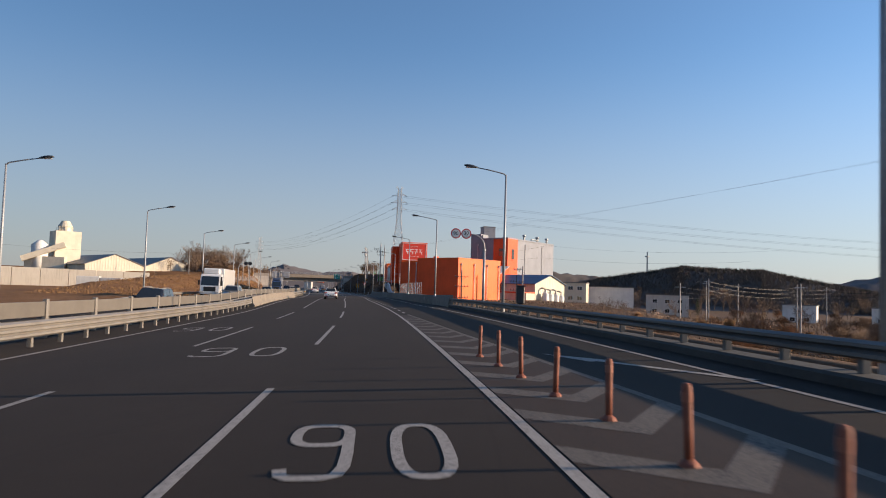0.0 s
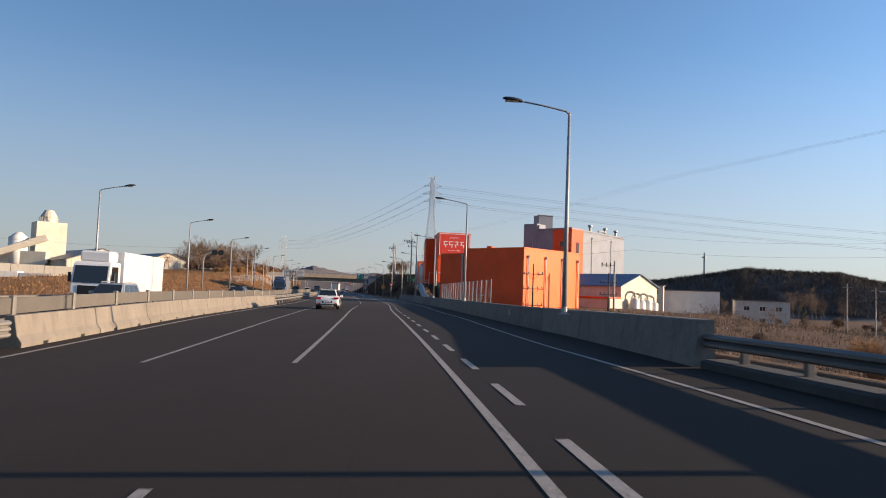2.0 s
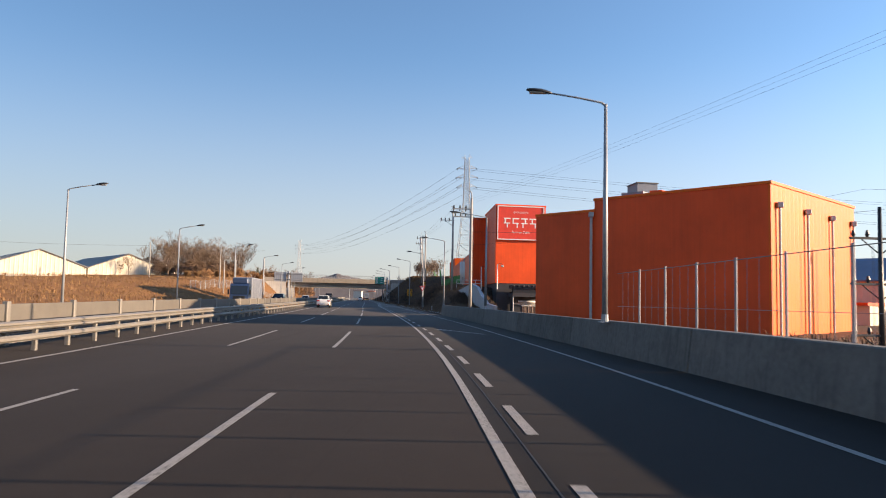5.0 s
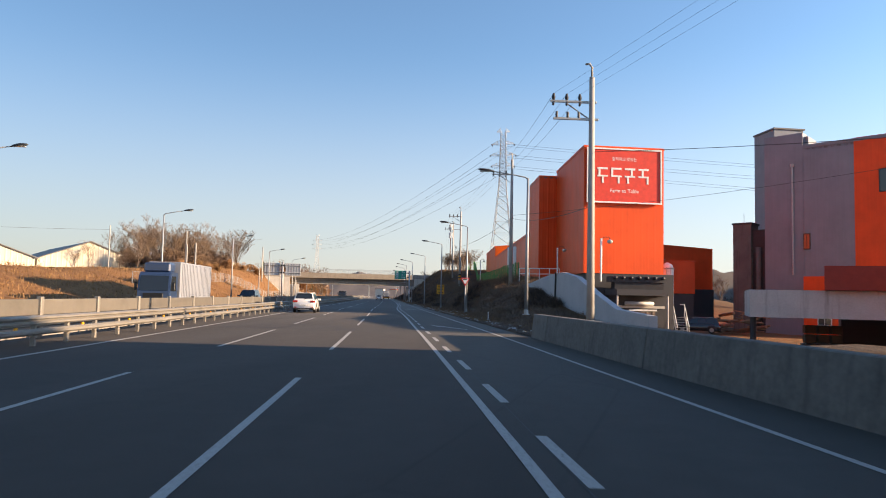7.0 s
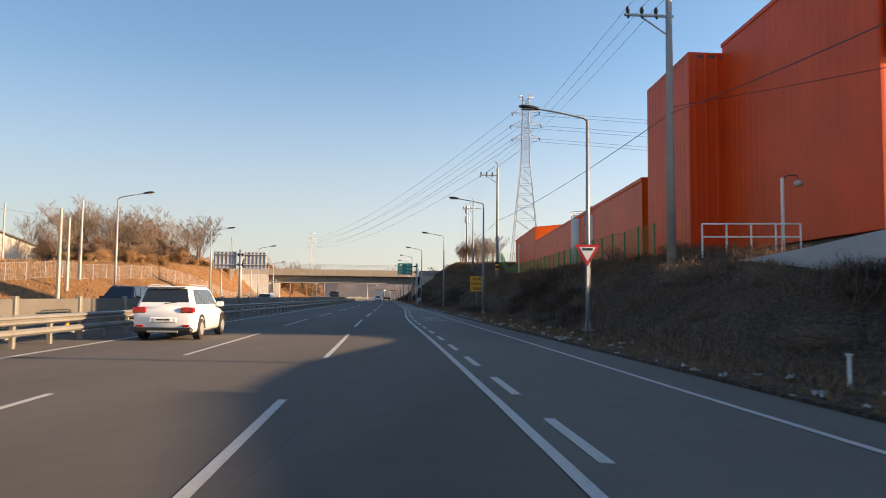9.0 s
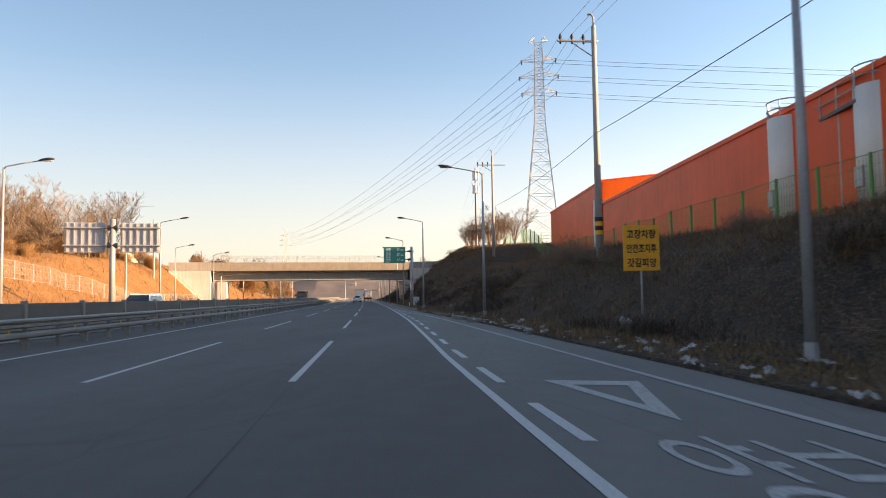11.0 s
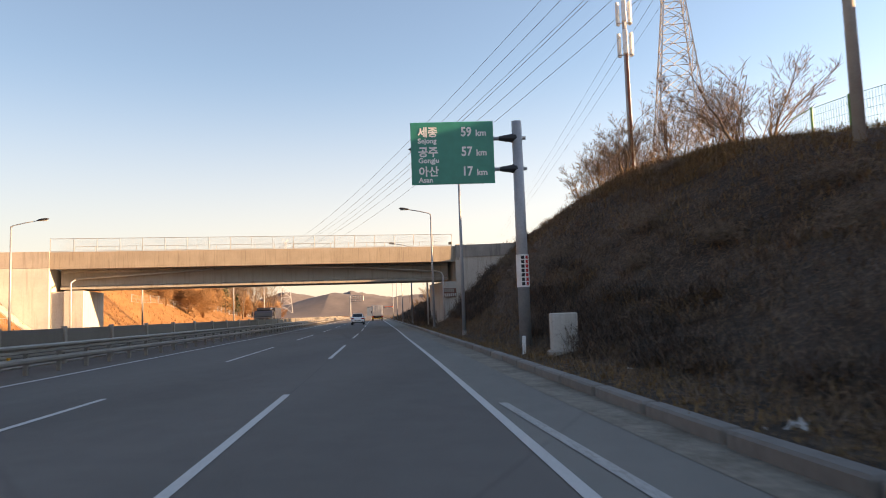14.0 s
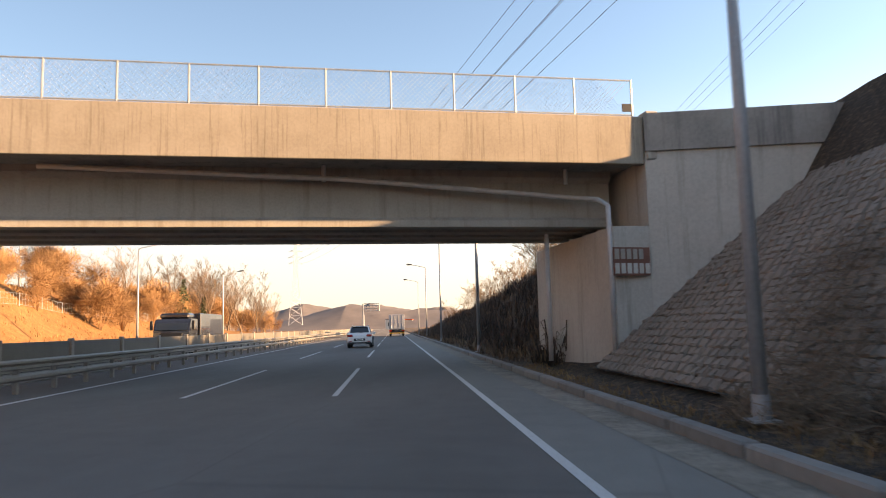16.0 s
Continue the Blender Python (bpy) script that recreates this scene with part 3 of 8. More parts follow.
def road_text(name, body, y0, y1, o0, o1, label, material=PAINT):
    """Letters laid on the road, stretched along it to be read by drivers."""
    cu = bpy.data.curves.new(name, "FONT")
    cu.body = body
    cu.resolution_u = 4
    tmp = bpy.data.objects.new("tmp_text", cu)
    scene.collection.objects.link(tmp)
    bpy.context.view_layer.update()
    me = bpy.data.meshes.new_from_object(tmp.evaluated_get(bpy.context.evaluated_depsgraph_get()))
    bpy.data.objects.remove(tmp)
    xs = [v.co.x for v in me.vertices]
    zs = [v.co.y for v in me.vertices]
    for v in me.vertices:
        p = at(y0 + (v.co.y - min(zs)) / (max(zs) - min(zs)) * (y1 - y0), o0 + (v.co.x - min(xs)) / (max(xs) - min(xs)) * (o1 - o0), 0.007)
        v.co = p
    me.materials.clear()
    me.materials.append(material)
    return tagged(new(name, me), label, "road marking", "", "structure")


def ribbon(bm, pts, w, y0, y1, o0, o1):
    """A painted stroke through (u, v) points of a unit cell, laid on the road."""
    q = [Vector((o0 + (o1 - o0) * u, y0 + (y1 - y0) * v)) for u, v in pts]
    rows = []
    for i, p in enumerate(q):
        t = (q[min(i + 1, len(q) - 1)] - q[max(i - 1, 0)]).normalized()
        n = Vector((-t.y, t.x)) * w * 0.5
        n.y *= 1.5
        rows.append((bm.verts.new(at(p.y + n.y, p.x + n.x, 0.007)), bm.verts.new(at(p.y - n.y, p.x - n.x, 0.007))))
    for a, b in zip(rows, rows[1:]):
        bm.faces.new((a[0], a[1], b[1], b[0]))


def rounded(cx, cy, rx, ry, a0=0, a1=360, n=28, power=3.0):
    out = []
    for i in range(n + 1):
        a = radians(a0 + (a1 - a0) * i / n)
        c, s = math.cos(a), math.sin(a)
        k = (abs(c) ** power + abs(s) ** power) ** (-1 / power)
        out.append((cx + rx * c * k, cy + ry * s * k))
    return out


def speed_figures(y0, y1, o0, o1):
    w = (o1 - o0)

    def build(bm):
        ribbon(bm, rounded(0.2, 0.76, 0.17, 0.205), 0.115, y0, y1, o0, o1)
        ribbon(bm, [(0.37, 0.78), (0.375, 0.4), (0.37, 0.2), (0.34, 0.08), (0.27, 0.045), (0.10, 0.045), (0.05, 0.08), (0.03, 0.17)], 0.115, y0, y1, o0, o1)
        ribbon(bm, rounded(0.815, 0.5, 0.15, 0.455), 0.115, y0, y1, o0, o1)
    return build


marking("speed_marking", "white painted speed figures 90 on the asphalt", speed_figures(5.3, 7.66, 0.75, 2.3))
marking("speed_marking", "white painted speed figures 90 on the asphalt", speed_figures(16.1, 18.7, -2.75, -0.6))
marking("speed_marking", "white painted speed figures 90 on the asphalt", speed_figures(27.0, 29.6, -6.0, -4.0))
marking("merge_arrow", "long white arrow pointing out of the merging lane", oblique_arrow((139.15, 4.0), (134.3, 5.95)))
marking("merge_arrow", "long white arrow pointing out of the merging lane", oblique_arrow((180.1, 3.9), (175.8, 5.42)))
marking("merge_arrow", "long white arrow pointing out of the merging lane", oblique_arrow((15.65, 5.24), (10.8, 7.35)))

# ---- barriers ----
def w_beam(z, side, ridges=2, pitch=0.165, depth=0.08):
    """Closed cross-section of a corrugated rail; side +1: its face looks to the right."""
    front = []
    h = pitch * ridges
    for i in range(ridges):
        b = z - h / 2 + pitch * i
        front += [(0.0, b), (depth, b + pitch * 0.3), (depth, b + pitch * 0.68), (0.0, b + pitch * 0.98)]
    prof = [(side * o, zz) for o, zz in front] + [(side * (o - 0.012), zz) for o, zz in reversed(front)]
    return prof if side > 0 else prof[::-1]


def shifted(prof, d):
    return [(o + d, z) for o, z in prof]


def place_posts(name, mesh, parent, y0, y1, step, off, z=0.0):
    y = y0
    while y <= y1:
        ob = new(name, mesh)
        ob.parent = parent
        ob.matrix_world = Matrix.Translation(at(y, off(y) if callable(off) else off, z)) @ pose(0, 0, 0, 0, 0, heading(y))
        y += step


def post_mesh(name, w, d, h, material, bevel=0.008):
    return to_mesh(name, box((-w / 2, -d / 2, 0), (w / 2, d / 2, h), bevel), material)


POST = post_mesh("post", 0.12, 0.12, 0.66, RAIL)
POST_TALL = post_mesh("post", 0.12, 0.12, 0.84, RAIL)

rail_a = thing("guardrail", "weathered steel median guardrail with a wide corrugated beam on short posts", "guardrail", group="median barriers")
part("beam", sweep(shifted(w_beam(0.52, 1, 3, 0.155), -7.9), -60, 61, 4), RAIL, rail_a)
place_posts("post", POST, rail_a, -40, 60, 2.0, -8.02)

rail_b = thing("guardrail", "grey steel median guardrail with two corrugated beams on posts", "guardrail", group="median barriers")
part("beam", sweep(shifted(w_beam(0.72, 1, 2, 0.13), -7.9), 106, 640, 5), RAIL, rail_b)
part("beam", sweep(shifted(w_beam(0.40, 1, 1, 0.18, 0.07), -7.9), 106, 640, 5), RAIL, rail_b)
place_posts("post", POST_TALL, rail_b, 107, 420, 2.0, -8.02)
reflector = to_mesh("reflector", box((-0.02, -0.06, 0), (0.03, 0.06, 0.11), 0.004), SIGN_YELLOW)
place_posts("reflector", reflector, rail_b, 150, 300, 4.0, -7.98, 0.44)

barrier = thing("concrete_barrier", "cast concrete median barrier in butted sections, sunlit and stained", "barrier", group="median barriers")
y = 61.2
while y < 105.5:
    seg = sweep([(-8.25, 0.0), (-8.2, 0.32), (-8.1, 0.86), (-7.86, 0.86), (-7.76, 0.32), (-7.62, 0.14), (-7.62, 0.0)], y, y + 5.45, 2.8)
    part("section", seg, BARRIER_CONC, barrier)
    # drain holes are black plates standing in for their inner shade
    for k in (1.4, 4.0):
        p = at(y + k, -7.615, 0.0)
        part("drain_hole", box((-0.02, -0.14, 0.0), (0.006, 0.14, 0.09), 0.0, Matrix.Translation(p) @ pose(0, 0, 0, 0, 0, heading(y))), BLACK, barrier)
    y += 5.5

panel_rail = thing("panel_barrier", "opposite median rail topped with grey-brown glare panels between posts", "barrier", group="median barriers")
panel_me = to_mesh("panel", box((-0.03, 0.1, 0.0), (0.03, 4.35, 0.5), 0.012), mottled("glare_panel", (0.095, 0.084, 0.069), (0.155, 0.138, 0.114), 0.7, 14, 0.6, streak=(0.11, 0.10, 0.09), island=0.3))
ppost_me = to_mesh("post", box((-0.08, -0.1, 0.0), (0.08, 0.1, 1.32), 0.015), RAIL)
y = -38.0
while y < 520:
    p, q = at(y, -9.55), at(y + 4.45, -9.55)
    turn = math.degrees(math.atan2(-(q.x - p.x), q.y - p.y))
    tilt = math.degrees(math.atan2(q.z - p.z, 4.45))
    for nm, me, zz in (("panel", panel_me, 0.74), ("post", ppost_me, 0.0)):
        ob = new(nm, me)
        ob.parent = panel_rail
        ob.matrix_world = Matrix.Translation(p + Vector((0, 0, zz))) @ pose(0, 0, 0, tilt if nm == "panel" else 0, 0, turn)
    y += 4.45
part("beam", sweep(shifted(w_beam(0.5, 1, 2, 0.14), -9.5), -60, 640, 5), RAIL, panel_rail)
part("beam", sweep(shifted(w_beam(0.5, -1, 2, 0.14), -9.7), -60, 640, 5), RAIL, panel_rail)
opp_rail = thing("guardrail", "steel guardrail along the far shoulder of the opposite carriageway", "guardrail")
part("beam", sweep(shifted(w_beam(0.6, 1, 2, 0.15), 0.0), -60, 640, 6, True, lambda v: lerp_table(TOE, v)), RAIL, opp_rail)
place_posts("post", POST, opp_rail, -40, 420, 4.0, lambda v: lerp_table(TOE, v) - 0.12)

# right-hand side
rail_r = thing("guardrail", "grey steel guardrail on posts along the outer shoulder", "guardrail")
part("beam", sweep(shifted(w_beam(0.53, -1, 2, 0.14), 8.35), -60, 58.0, 4), RAIL_SHADED, rail_r)
place_posts("post", post_mesh("post", 0.13, 0.13, 0.64, RAIL_SHADED), rail_r, -40, 57, 2.0, 8.47, -0.02)
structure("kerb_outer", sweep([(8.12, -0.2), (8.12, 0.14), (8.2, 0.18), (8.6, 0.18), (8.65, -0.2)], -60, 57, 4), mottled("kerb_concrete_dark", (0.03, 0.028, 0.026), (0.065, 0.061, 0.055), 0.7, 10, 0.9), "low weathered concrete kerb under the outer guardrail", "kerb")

WALL_OFF = [(57, 8.1), (66, 8.5), (69, 8.7), (90, 8.65), (120, 8.2), (143, 7.95), (160, 7.6), (171, 7.4)]
wall = thing("parapet_wall", "weathered grey concrete parapet wall in sections with dark streaks and open joints", "wall")
WALL_M = mottled("parapet_concrete", (0.088, 0.082, 0.073), (0.205, 0.19, 0.168), 1.1, 7, 0.9, streak=(0.032, 0.03, 0.027), bump_s=0.4, bump_d=0.02, island=0.3, amount=1.1, fine_streaks=1.6)
y = 57.3
lens = (10.2, 6.0, 4.6, 9.8, 10.2, 9.9, 10.1, 10.0, 9.8, 10.2, 10.0, 9.9, 3.1)
for n in lens:
    y1 = min(170.4, y + n)
    top = 0.95
    prof = [(-0.02, -0.2), (0.02, 0.25), (0.10, top - 0.02), (0.13, top), (0.38, top), (0.40, top - 0.03), (0.44, -0.2)]
    sec = sweep(prof, y, y1 - 0.07, 3, True, lambda v: lerp_table(WALL_OFF, v))
    part("section", sec, WALL_M, wall)
    y = y1
wall_plaque = box((-0.03, -0.28, 0.42), (0.04, 0.28, 0.72), 0.01, Matrix.Translation(at(80.5, lerp_table(WALL_OFF, 80.5) + 0.05)) @ pose(0, 0, 0, 0, 0, heading(80)))
part("recess_cover", wall_plaque, CONCRETE_DARK, wall)

# kerb of the cutting, cast in blocks; some pushed out of line
GUTTER_M = soil_mat("sandy_gutter", (0.16, 0.135, 0.105), (0.24, 0.205, 0.165), (0.33, 0.29, 0.24), 0.5)
KERB_M = mottled("dirty_kerb_concrete", (0.14, 0.128, 0.114), (0.26, 0.24, 0.215), 0.7, 10, 0.9, streak=(0.07, 0.058, 0.048), island=0.3)
gut = [(y, lerp_table(EDGE, y) - w) for y, w in ((262, 0.42), (275, 0.5), (290, 0.72), (300, 0.75), (350, 0.75), (900, 0.75))]
road_sheet("gutter", gut, [(y, lerp_table(EDGE, y) - 0.03) for y, o in gut], 262, 700, 0.004, GUTTER_M, "sandy concrete gutter strip beside the kerb", "gutter")
kerb = thing("kerb", "row of weathered concrete kerb blocks at the foot of the cutting", "kerb")
kerb_me = to_mesh("block", box((-0.1, 0.02, -0.1), (0.13, 2.0, 0.165), 0.03), KERB_M)
rnd = random.Random(4)
y = 236.0
while y < 470:
    loose = y < 278
    if loose and rnd.random() < (0.35 if y < 262 else 0.5):
        y += 2.1
        continue
    o = lerp_table(EDGE, y) - 0.03 + (rnd.uniform(-0.15, 0.3) if loose else 0.0)
    p, q = at(y, o), at(y + 2.03, lerp_table(EDGE, y + 2.03) - 0.03)
    ob = new("block", kerb_me)
    ob.parent = kerb
    turn = math.degrees(math.atan2(-(q.x - p.x), q.y - p.y)) + (rnd.uniform(-9, 9) if loose else rnd.uniform(-0.6, 0.6))
    ob.matrix_world = Matrix.Translation(p) @ pose(0, 0, 0, rnd.uniform(-2, 2) if loose else 0, rnd.uniform(-5, 5) if loose else 0, turn)
    y += 2.03

# ---- street lamps ----
def lamp_post(height, label):
    """Built at the origin, the arm reaching along -x."""
    e = thing("street_lamp", label, "street lamp", group="street lamps along the road")
    bm = tube([(0, 0, 0), (0, 0, height * 0.5), (0, 0, height)], [0.095, 0.075, 0.05], 10)
    part("pole", bm, POLE, e, "", True)
    bm = tube([(0, 0, 0), (0, 0, 0.3)], [0.115, 0.105], 10)
    add_box(bm, (-0.17, -0.17, 0), (0.17, 0.17, 0.03))
    part("base", bm, POLE, e)
    part("arm", tube([(0.03, 0, height - 0.1), (-0.12, 0, height + 0.05), (-0.9, 0, height + 0.22), (-1.75, 0, height + 0.36)], [0.045, 0.04, 0.034, 0.03], 8), POLE, e, "", True)
    bm = bmesh.new()
    bmesh.ops.create_uvsphere(bm, u_segments=14, v_segments=8, radius=1.0)
    for v in bm.verts:
        z = v.co.z * (0.11 if v.co.z > 0 else 0.05)
        v.co = Vector((v.co.x * 0.42 - 2.05, v.co.y * 0.15 * (1.0 - 0.25 * v.co.x), z + height + 0.4 + 0.06 * (-v.co.x)))
    part("head", bm, DARK_METAL, e, "dark teardrop lamp head", True)
    part("lens", box((-2.36, -0.1, height + 0.33), (-1.86, 0.1, height + 0.38), 0.02), LENS, e, "pale lens under the head")
    return e


RIGHT_LAMPS = [(11.0, -13.0, 0.3, 8.3), (7.51, 10.5, 0.3, 8.3), (4.24, 41.0, 0.3, 8.29), (-0.02, 68.5, 0.95, 8.25), (-3.97, 96.5, 0.98, 8.26), (-7.8, 124.0, 0.94, 7.6), (-11.85, 149.5, 0.9, 6.95), (-16.6, 175.8, 0.8, 7.45), (-21.65, 203.7, 0.3, 7.75),
               (-26.65, 228.4, 0.2, 7.95), (-32.45, 256.2, 0.15, 8.0), (-39.02, 285.7, 0.15, 8.42), (-45.1, 315.8, 0.1, 8.95), (-48.85, 335.8, 0.15, 8.98), (-54.3, 362.0, 0.1, 8.9), (-59.8, 390.0, 0.1, 8.9), (-65.3, 418.0, 0.1, 8.9), (-71.0, 447.0, 0.1, 8.9)]
LEFT_LAMPS = [(10.5, -18.4), (38.6, -18.4), (66.0, -18.4), (93.5, -18.4), (119.0, -18.6), (146.0, -18.8), (172.5, -18.6), (199.0, -17.7), (225.4, -17.4), (251.0, -17.4), (278.2, -17.4), (309.3, -24.6), (325.6, -23.0), (352.0, -22.8), (380.0, -18.8), (408.0, -18.8)]
base_lamp = None
for (x, y, z, top) in RIGHT_LAMPS:
    h = top - z
    m = Matrix.Translation((x, y, z)) @ pose(0, 0, 0, 0, 0, heading(y) - 2)
    if base_lamp is None:
        base_lamp = lamp_post(8.1, "tall grey street lamp with a long arm on the road's shoulder")
        base_lamp.matrix_world = m
        base_lamp.scale = (1, 1, h / 8.1)
    else:
        c = copy_thing(base_lamp, m)
        c.scale = (1, 1, h / 8.1)
for (y, off) in LEFT_LAMPS:
    c = copy_thing(base_lamp, Matrix.Translation(at(y, off, 0.0)) @ pose(0, 0, 0, 0, 0, heading(y) + 180))
    c.scale = (1, 1, ((7.72 if y < 60 else 8.1) - road_z(y, off)) / 8.1)
    c["label"] = "tall grey street lamp with a long arm beside the opposite carriageway"

# ---- road signs and delineators ----
bollard = thing("flexible_bollard", "faded orange-brown flexible delineator post on the hatched gore", "bollard", group="delineators on the gore")
part("base", tube([(0, 0, 0), (0, 0, 0.03), (0, 0, 0.06)], [0.09, 0.08, 0.045], 12), RUST, bollard)
part("post", tube([(0, 0, 0.03), (0, 0, 0.3), (0, 0, 0.64), (0, 0, 0.67)], [0.036, 0.038, 0.04, 0.03], 12), RUST, bollard, "", True)
part("band", tube([(0, 0, 0.52), (0, 0, 0.6)], 0.043, 12), plain("dull_reflective_band", (0.28, 0.09, 0.05), 0.5), bollard)
first = True
for y, o in ((15.2, 3.8), (13.3, 3.87), (11.5, 3.93), (9.45, 3.98), (7.65, 4.12), (5.6, 4.12), (3.75, 4.2), (1.85, 4.2), (-0.1, 4.3), (-2.0, 4.3)):
    m = Matrix.Translation(at(y, o, 0.004)) @ pose(0, 0, 0, rnd.uniform(-2, 2), rnd.uniform(-3, 3), rnd.uniform(0, 90))
    if first:
        bollard.matrix_world = m
        first = False
    else:
        copy_thing(bollard, m)


def disc(bm, c, r, d, sides=28):
    add_tube(bm, [c, (c[0], c[1] + d, c[2])], r, sides)


def speed_sign():
    """Two round limits on a curved mast; the figures face the traffic (-y)."""
    h = heading(48)
    e = thing("speed_limit_sign", "two round red-rimmed speed limit discs on a grey curved mast", "road sign", Matrix.Translation((3.52, 48.75, 0.1)) @ pose(0, 0, 0, 0, 0, h * 0.5))
    part("pole", tube([(0, 0, 0), (0, 0, 4.3)], [0.10, 0.09], 12), POLE, e, "", True)
    part("collar", tube([(0, 0, 4.2), (0, 0, 4.36)], 0.115, 12), POLE, e)
    arc = [(0, 0, 4.3)] + [(-0.85 + 0.85 * math.cos(a), 0, 4.45 + 0.85 * math.sin(a)) for a in (i * math.pi / 14 for i in range(0, 8))] + [(-1.4, 0, 5.32), (-2.3, 0, 5.33)]
    part("arm", tube(arc, [0.06] * 4 + [0.045] * (len(arc) - 4), 10), POLE, e, "", True)
    for x, body, line in ((-1.98, "90", False), (-1.27, "30", True)):
        plate = part("plate", tube([(x, -0.05, 5.33), (x, -0.075, 5.33)], 0.345, 32), SIGN_RED, e, "red-rimmed disc")
        part("face", tube([(x, -0.075, 5.33), (x, -0.079, 5.33)], 0.272, 32), WHITE, plate, "white face")
        t = text_mesh("figures", body, 0.36, BLACK, plate, Matrix.Translation((x, -0.084, 5.215 + (0.04 if line else 0.0))) @ pose(0, 0, 0, 90, 0, 0), "CENTER", 0.001)
        if line:
            part("bar", box((x - 0.14, -0.086, 5.165), (x + 0.14, -0.081, 5.19)), BLACK, plate)
    return e


speed_sign()


def text_board(name, label, m, w, h, material, lines, ink, legs, border=None):
    """A flat board facing -y, its lower left corner at the origin of m."""
    e = thing(name, label, "road sign", m)
    part("board", box((0, 0, 0), (w, 0.05, h), 0.01), material, e)
    if border:
        bm = bmesh.new()
        t = 0.035
        for lo, hi in (((0.03, 0.03), (w - 0.03, 0.03 + t)), ((0.03, h - 0.03 - t), (w - 0.03, h - 0.03)), ((0.03, 0.03), (0.03 + t, h - 0.03)), ((w - 0.03 - t, 0.03), (w - 0.03, h - 0.03))):
            add_box(bm, (lo[0], -0.006, lo[1]), (hi[0], 0.0, hi[1]))
        part("border", bm, border, e)
    for body, x, z, size, align, sx in lines:
        text_mesh("lettering", body, size, ink, e, Matrix.Translation((x, -0.008, z)) @ pose(0, 0, 0, 90, 0, 0), align, 0.001, sx, 0.028)
    for pts, r in legs:
        part("pole", tube(pts, r, 10), POLE, e, "", True)
    return e


hd = heading(242)
text_board("warning_sign", "yellow Korean warning board on a thin grey post in the cutting", Matrix.Translation((-28.15, 236.6, 1.9)) @ pose(0, 0, 0, 0, 0, hd - 5) @ Matrix.Diagonal((0.72, 0.8, 0.8, 1)), 1.38, 1.55, SIGN_YELLOW,
           [("고장차량", 0.69, 1.13, 0.33, "CENTER", 0.92), ("안전조치후", 0.69, 0.64, 0.33, "CENTER", 0.76), ("갓길피양", 0.69, 0.15, 0.33, "CENTER", 0.92)], BLACK,
           [([(0.69, 0.09, -2.3), (0.69, 0.09, 1.2)], 0.04)])
hd = heading(302)
text_board("direction_sign", "green Korean distance board with white lettering on a thick grey pole", Matrix.Translation((-45.56, 302.2, 5.27)) @ pose(0, 0, 0, 0, 0, 8), 2.58, 1.96, SIGN_GREEN,
           [("세종", 0.22, 1.52, 0.34, "LEFT", 1), ("Sejong", 0.22, 1.30, 0.22, "LEFT", 1), ("59", 1.56, 1.50, 0.40, "LEFT", 0.85), ("km", 2.02, 1.50, 0.27, "LEFT", 1),
            ("공주", 0.22, 0.90, 0.34, "LEFT", 1), ("Gongju", 0.22, 0.68, 0.22, "LEFT", 1), ("57", 1.56, 0.88, 0.40, "LEFT", 0.85), ("km", 2.02, 0.88, 0.27, "LEFT", 1),
            ("아산", 0.22, 0.28, 0.34, "LEFT", 1), ("Asan", 0.22, 0.07, 0.22, "LEFT", 1), ("17", 1.56, 0.26, 0.40, "LEFT", 0.85), ("km", 2.02, 0.26, 0.27, "LEFT", 1)], WHITE,
           [([(3.33, 0.1, -5.1), (3.33, 0.1, 1.95)], [0.2, 0.16]), ([(1.2, 0.12, 1.42), (3.6, 0.12, 1.42)], 0.06), ([(1.2, 0.12, 0.45), (3.6, 0.12, 0.45)], 0.06)], None)
direction = [o for o in scene.objects if o.name == "direction_sign"][0]
for z in (1.42, 0.45):
    part("clamp", tube([(2.75, 0.1, z), (3.05, 0.1, z), (3.3, 0.1, z)], [0.07, 0.12, 0.17], 10), DARK_METAL, direction)
st = part("sticker", tube([(3.33, 0.1, -3.25), (3.33, 0.1, -2.25)], 0.198, 16), WHITE, direction, "white notice with dark and red bars wrapped round the pole")
for i in range(7):
    for a0, mat_b in ((250, BLACK), (290, SIGN_RED)):
        bm = bmesh.new()
        ring = [[bm.verts.new((3.33 + 0.2015 * math.cos(radians(a0 + 7 * k)), 0.1 + 0.2015 * math.sin(radians(a0 + 7 * k)), z)) for k in range(5)] for z in (-3.2 + 0.135 * i, -3.1 + 0.135 * i)]
        for k in range(4):
            bm.faces.new((ring[0][k], ring[0][k + 1], ring[1][k + 1], ring[1][k]))
        part("bar", bm, mat_b, st)

yld = thing("yield_sign", "red and white triangular give-way sign on a grey post", "road sign", Matrix.Translation((-21.72, 203.1, 0.15)) @ pose(0, 0, 0, 0, 0, 8))
part("pole", tube([(0, 0.05, 0), (0, 0.05, 3.1)], 0.045, 10), POLE, yld, "", True)


def triangle(r, y0, y1, z):
    bm = bmesh.new()
    pts = [(r * math.sin(a), z + r * math.cos(a)) for a in (math.pi, math.pi / 3, -math.pi / 3)]
    f = [bm.verts.new((x, y0, zz)) for x, zz in pts]
    b = [bm.verts.new((x, y1, zz)) for x, zz in pts]
    bm.faces.new(f)
    bm.faces.new(b[::-1])
    for i in range(3):
        bm.faces.new((f[i], b[i], b[(i + 1) % 3], f[(i + 1) % 3]))
    bmesh.ops.recalc_face_normals(bm, faces=list(bm.faces))
    return bm


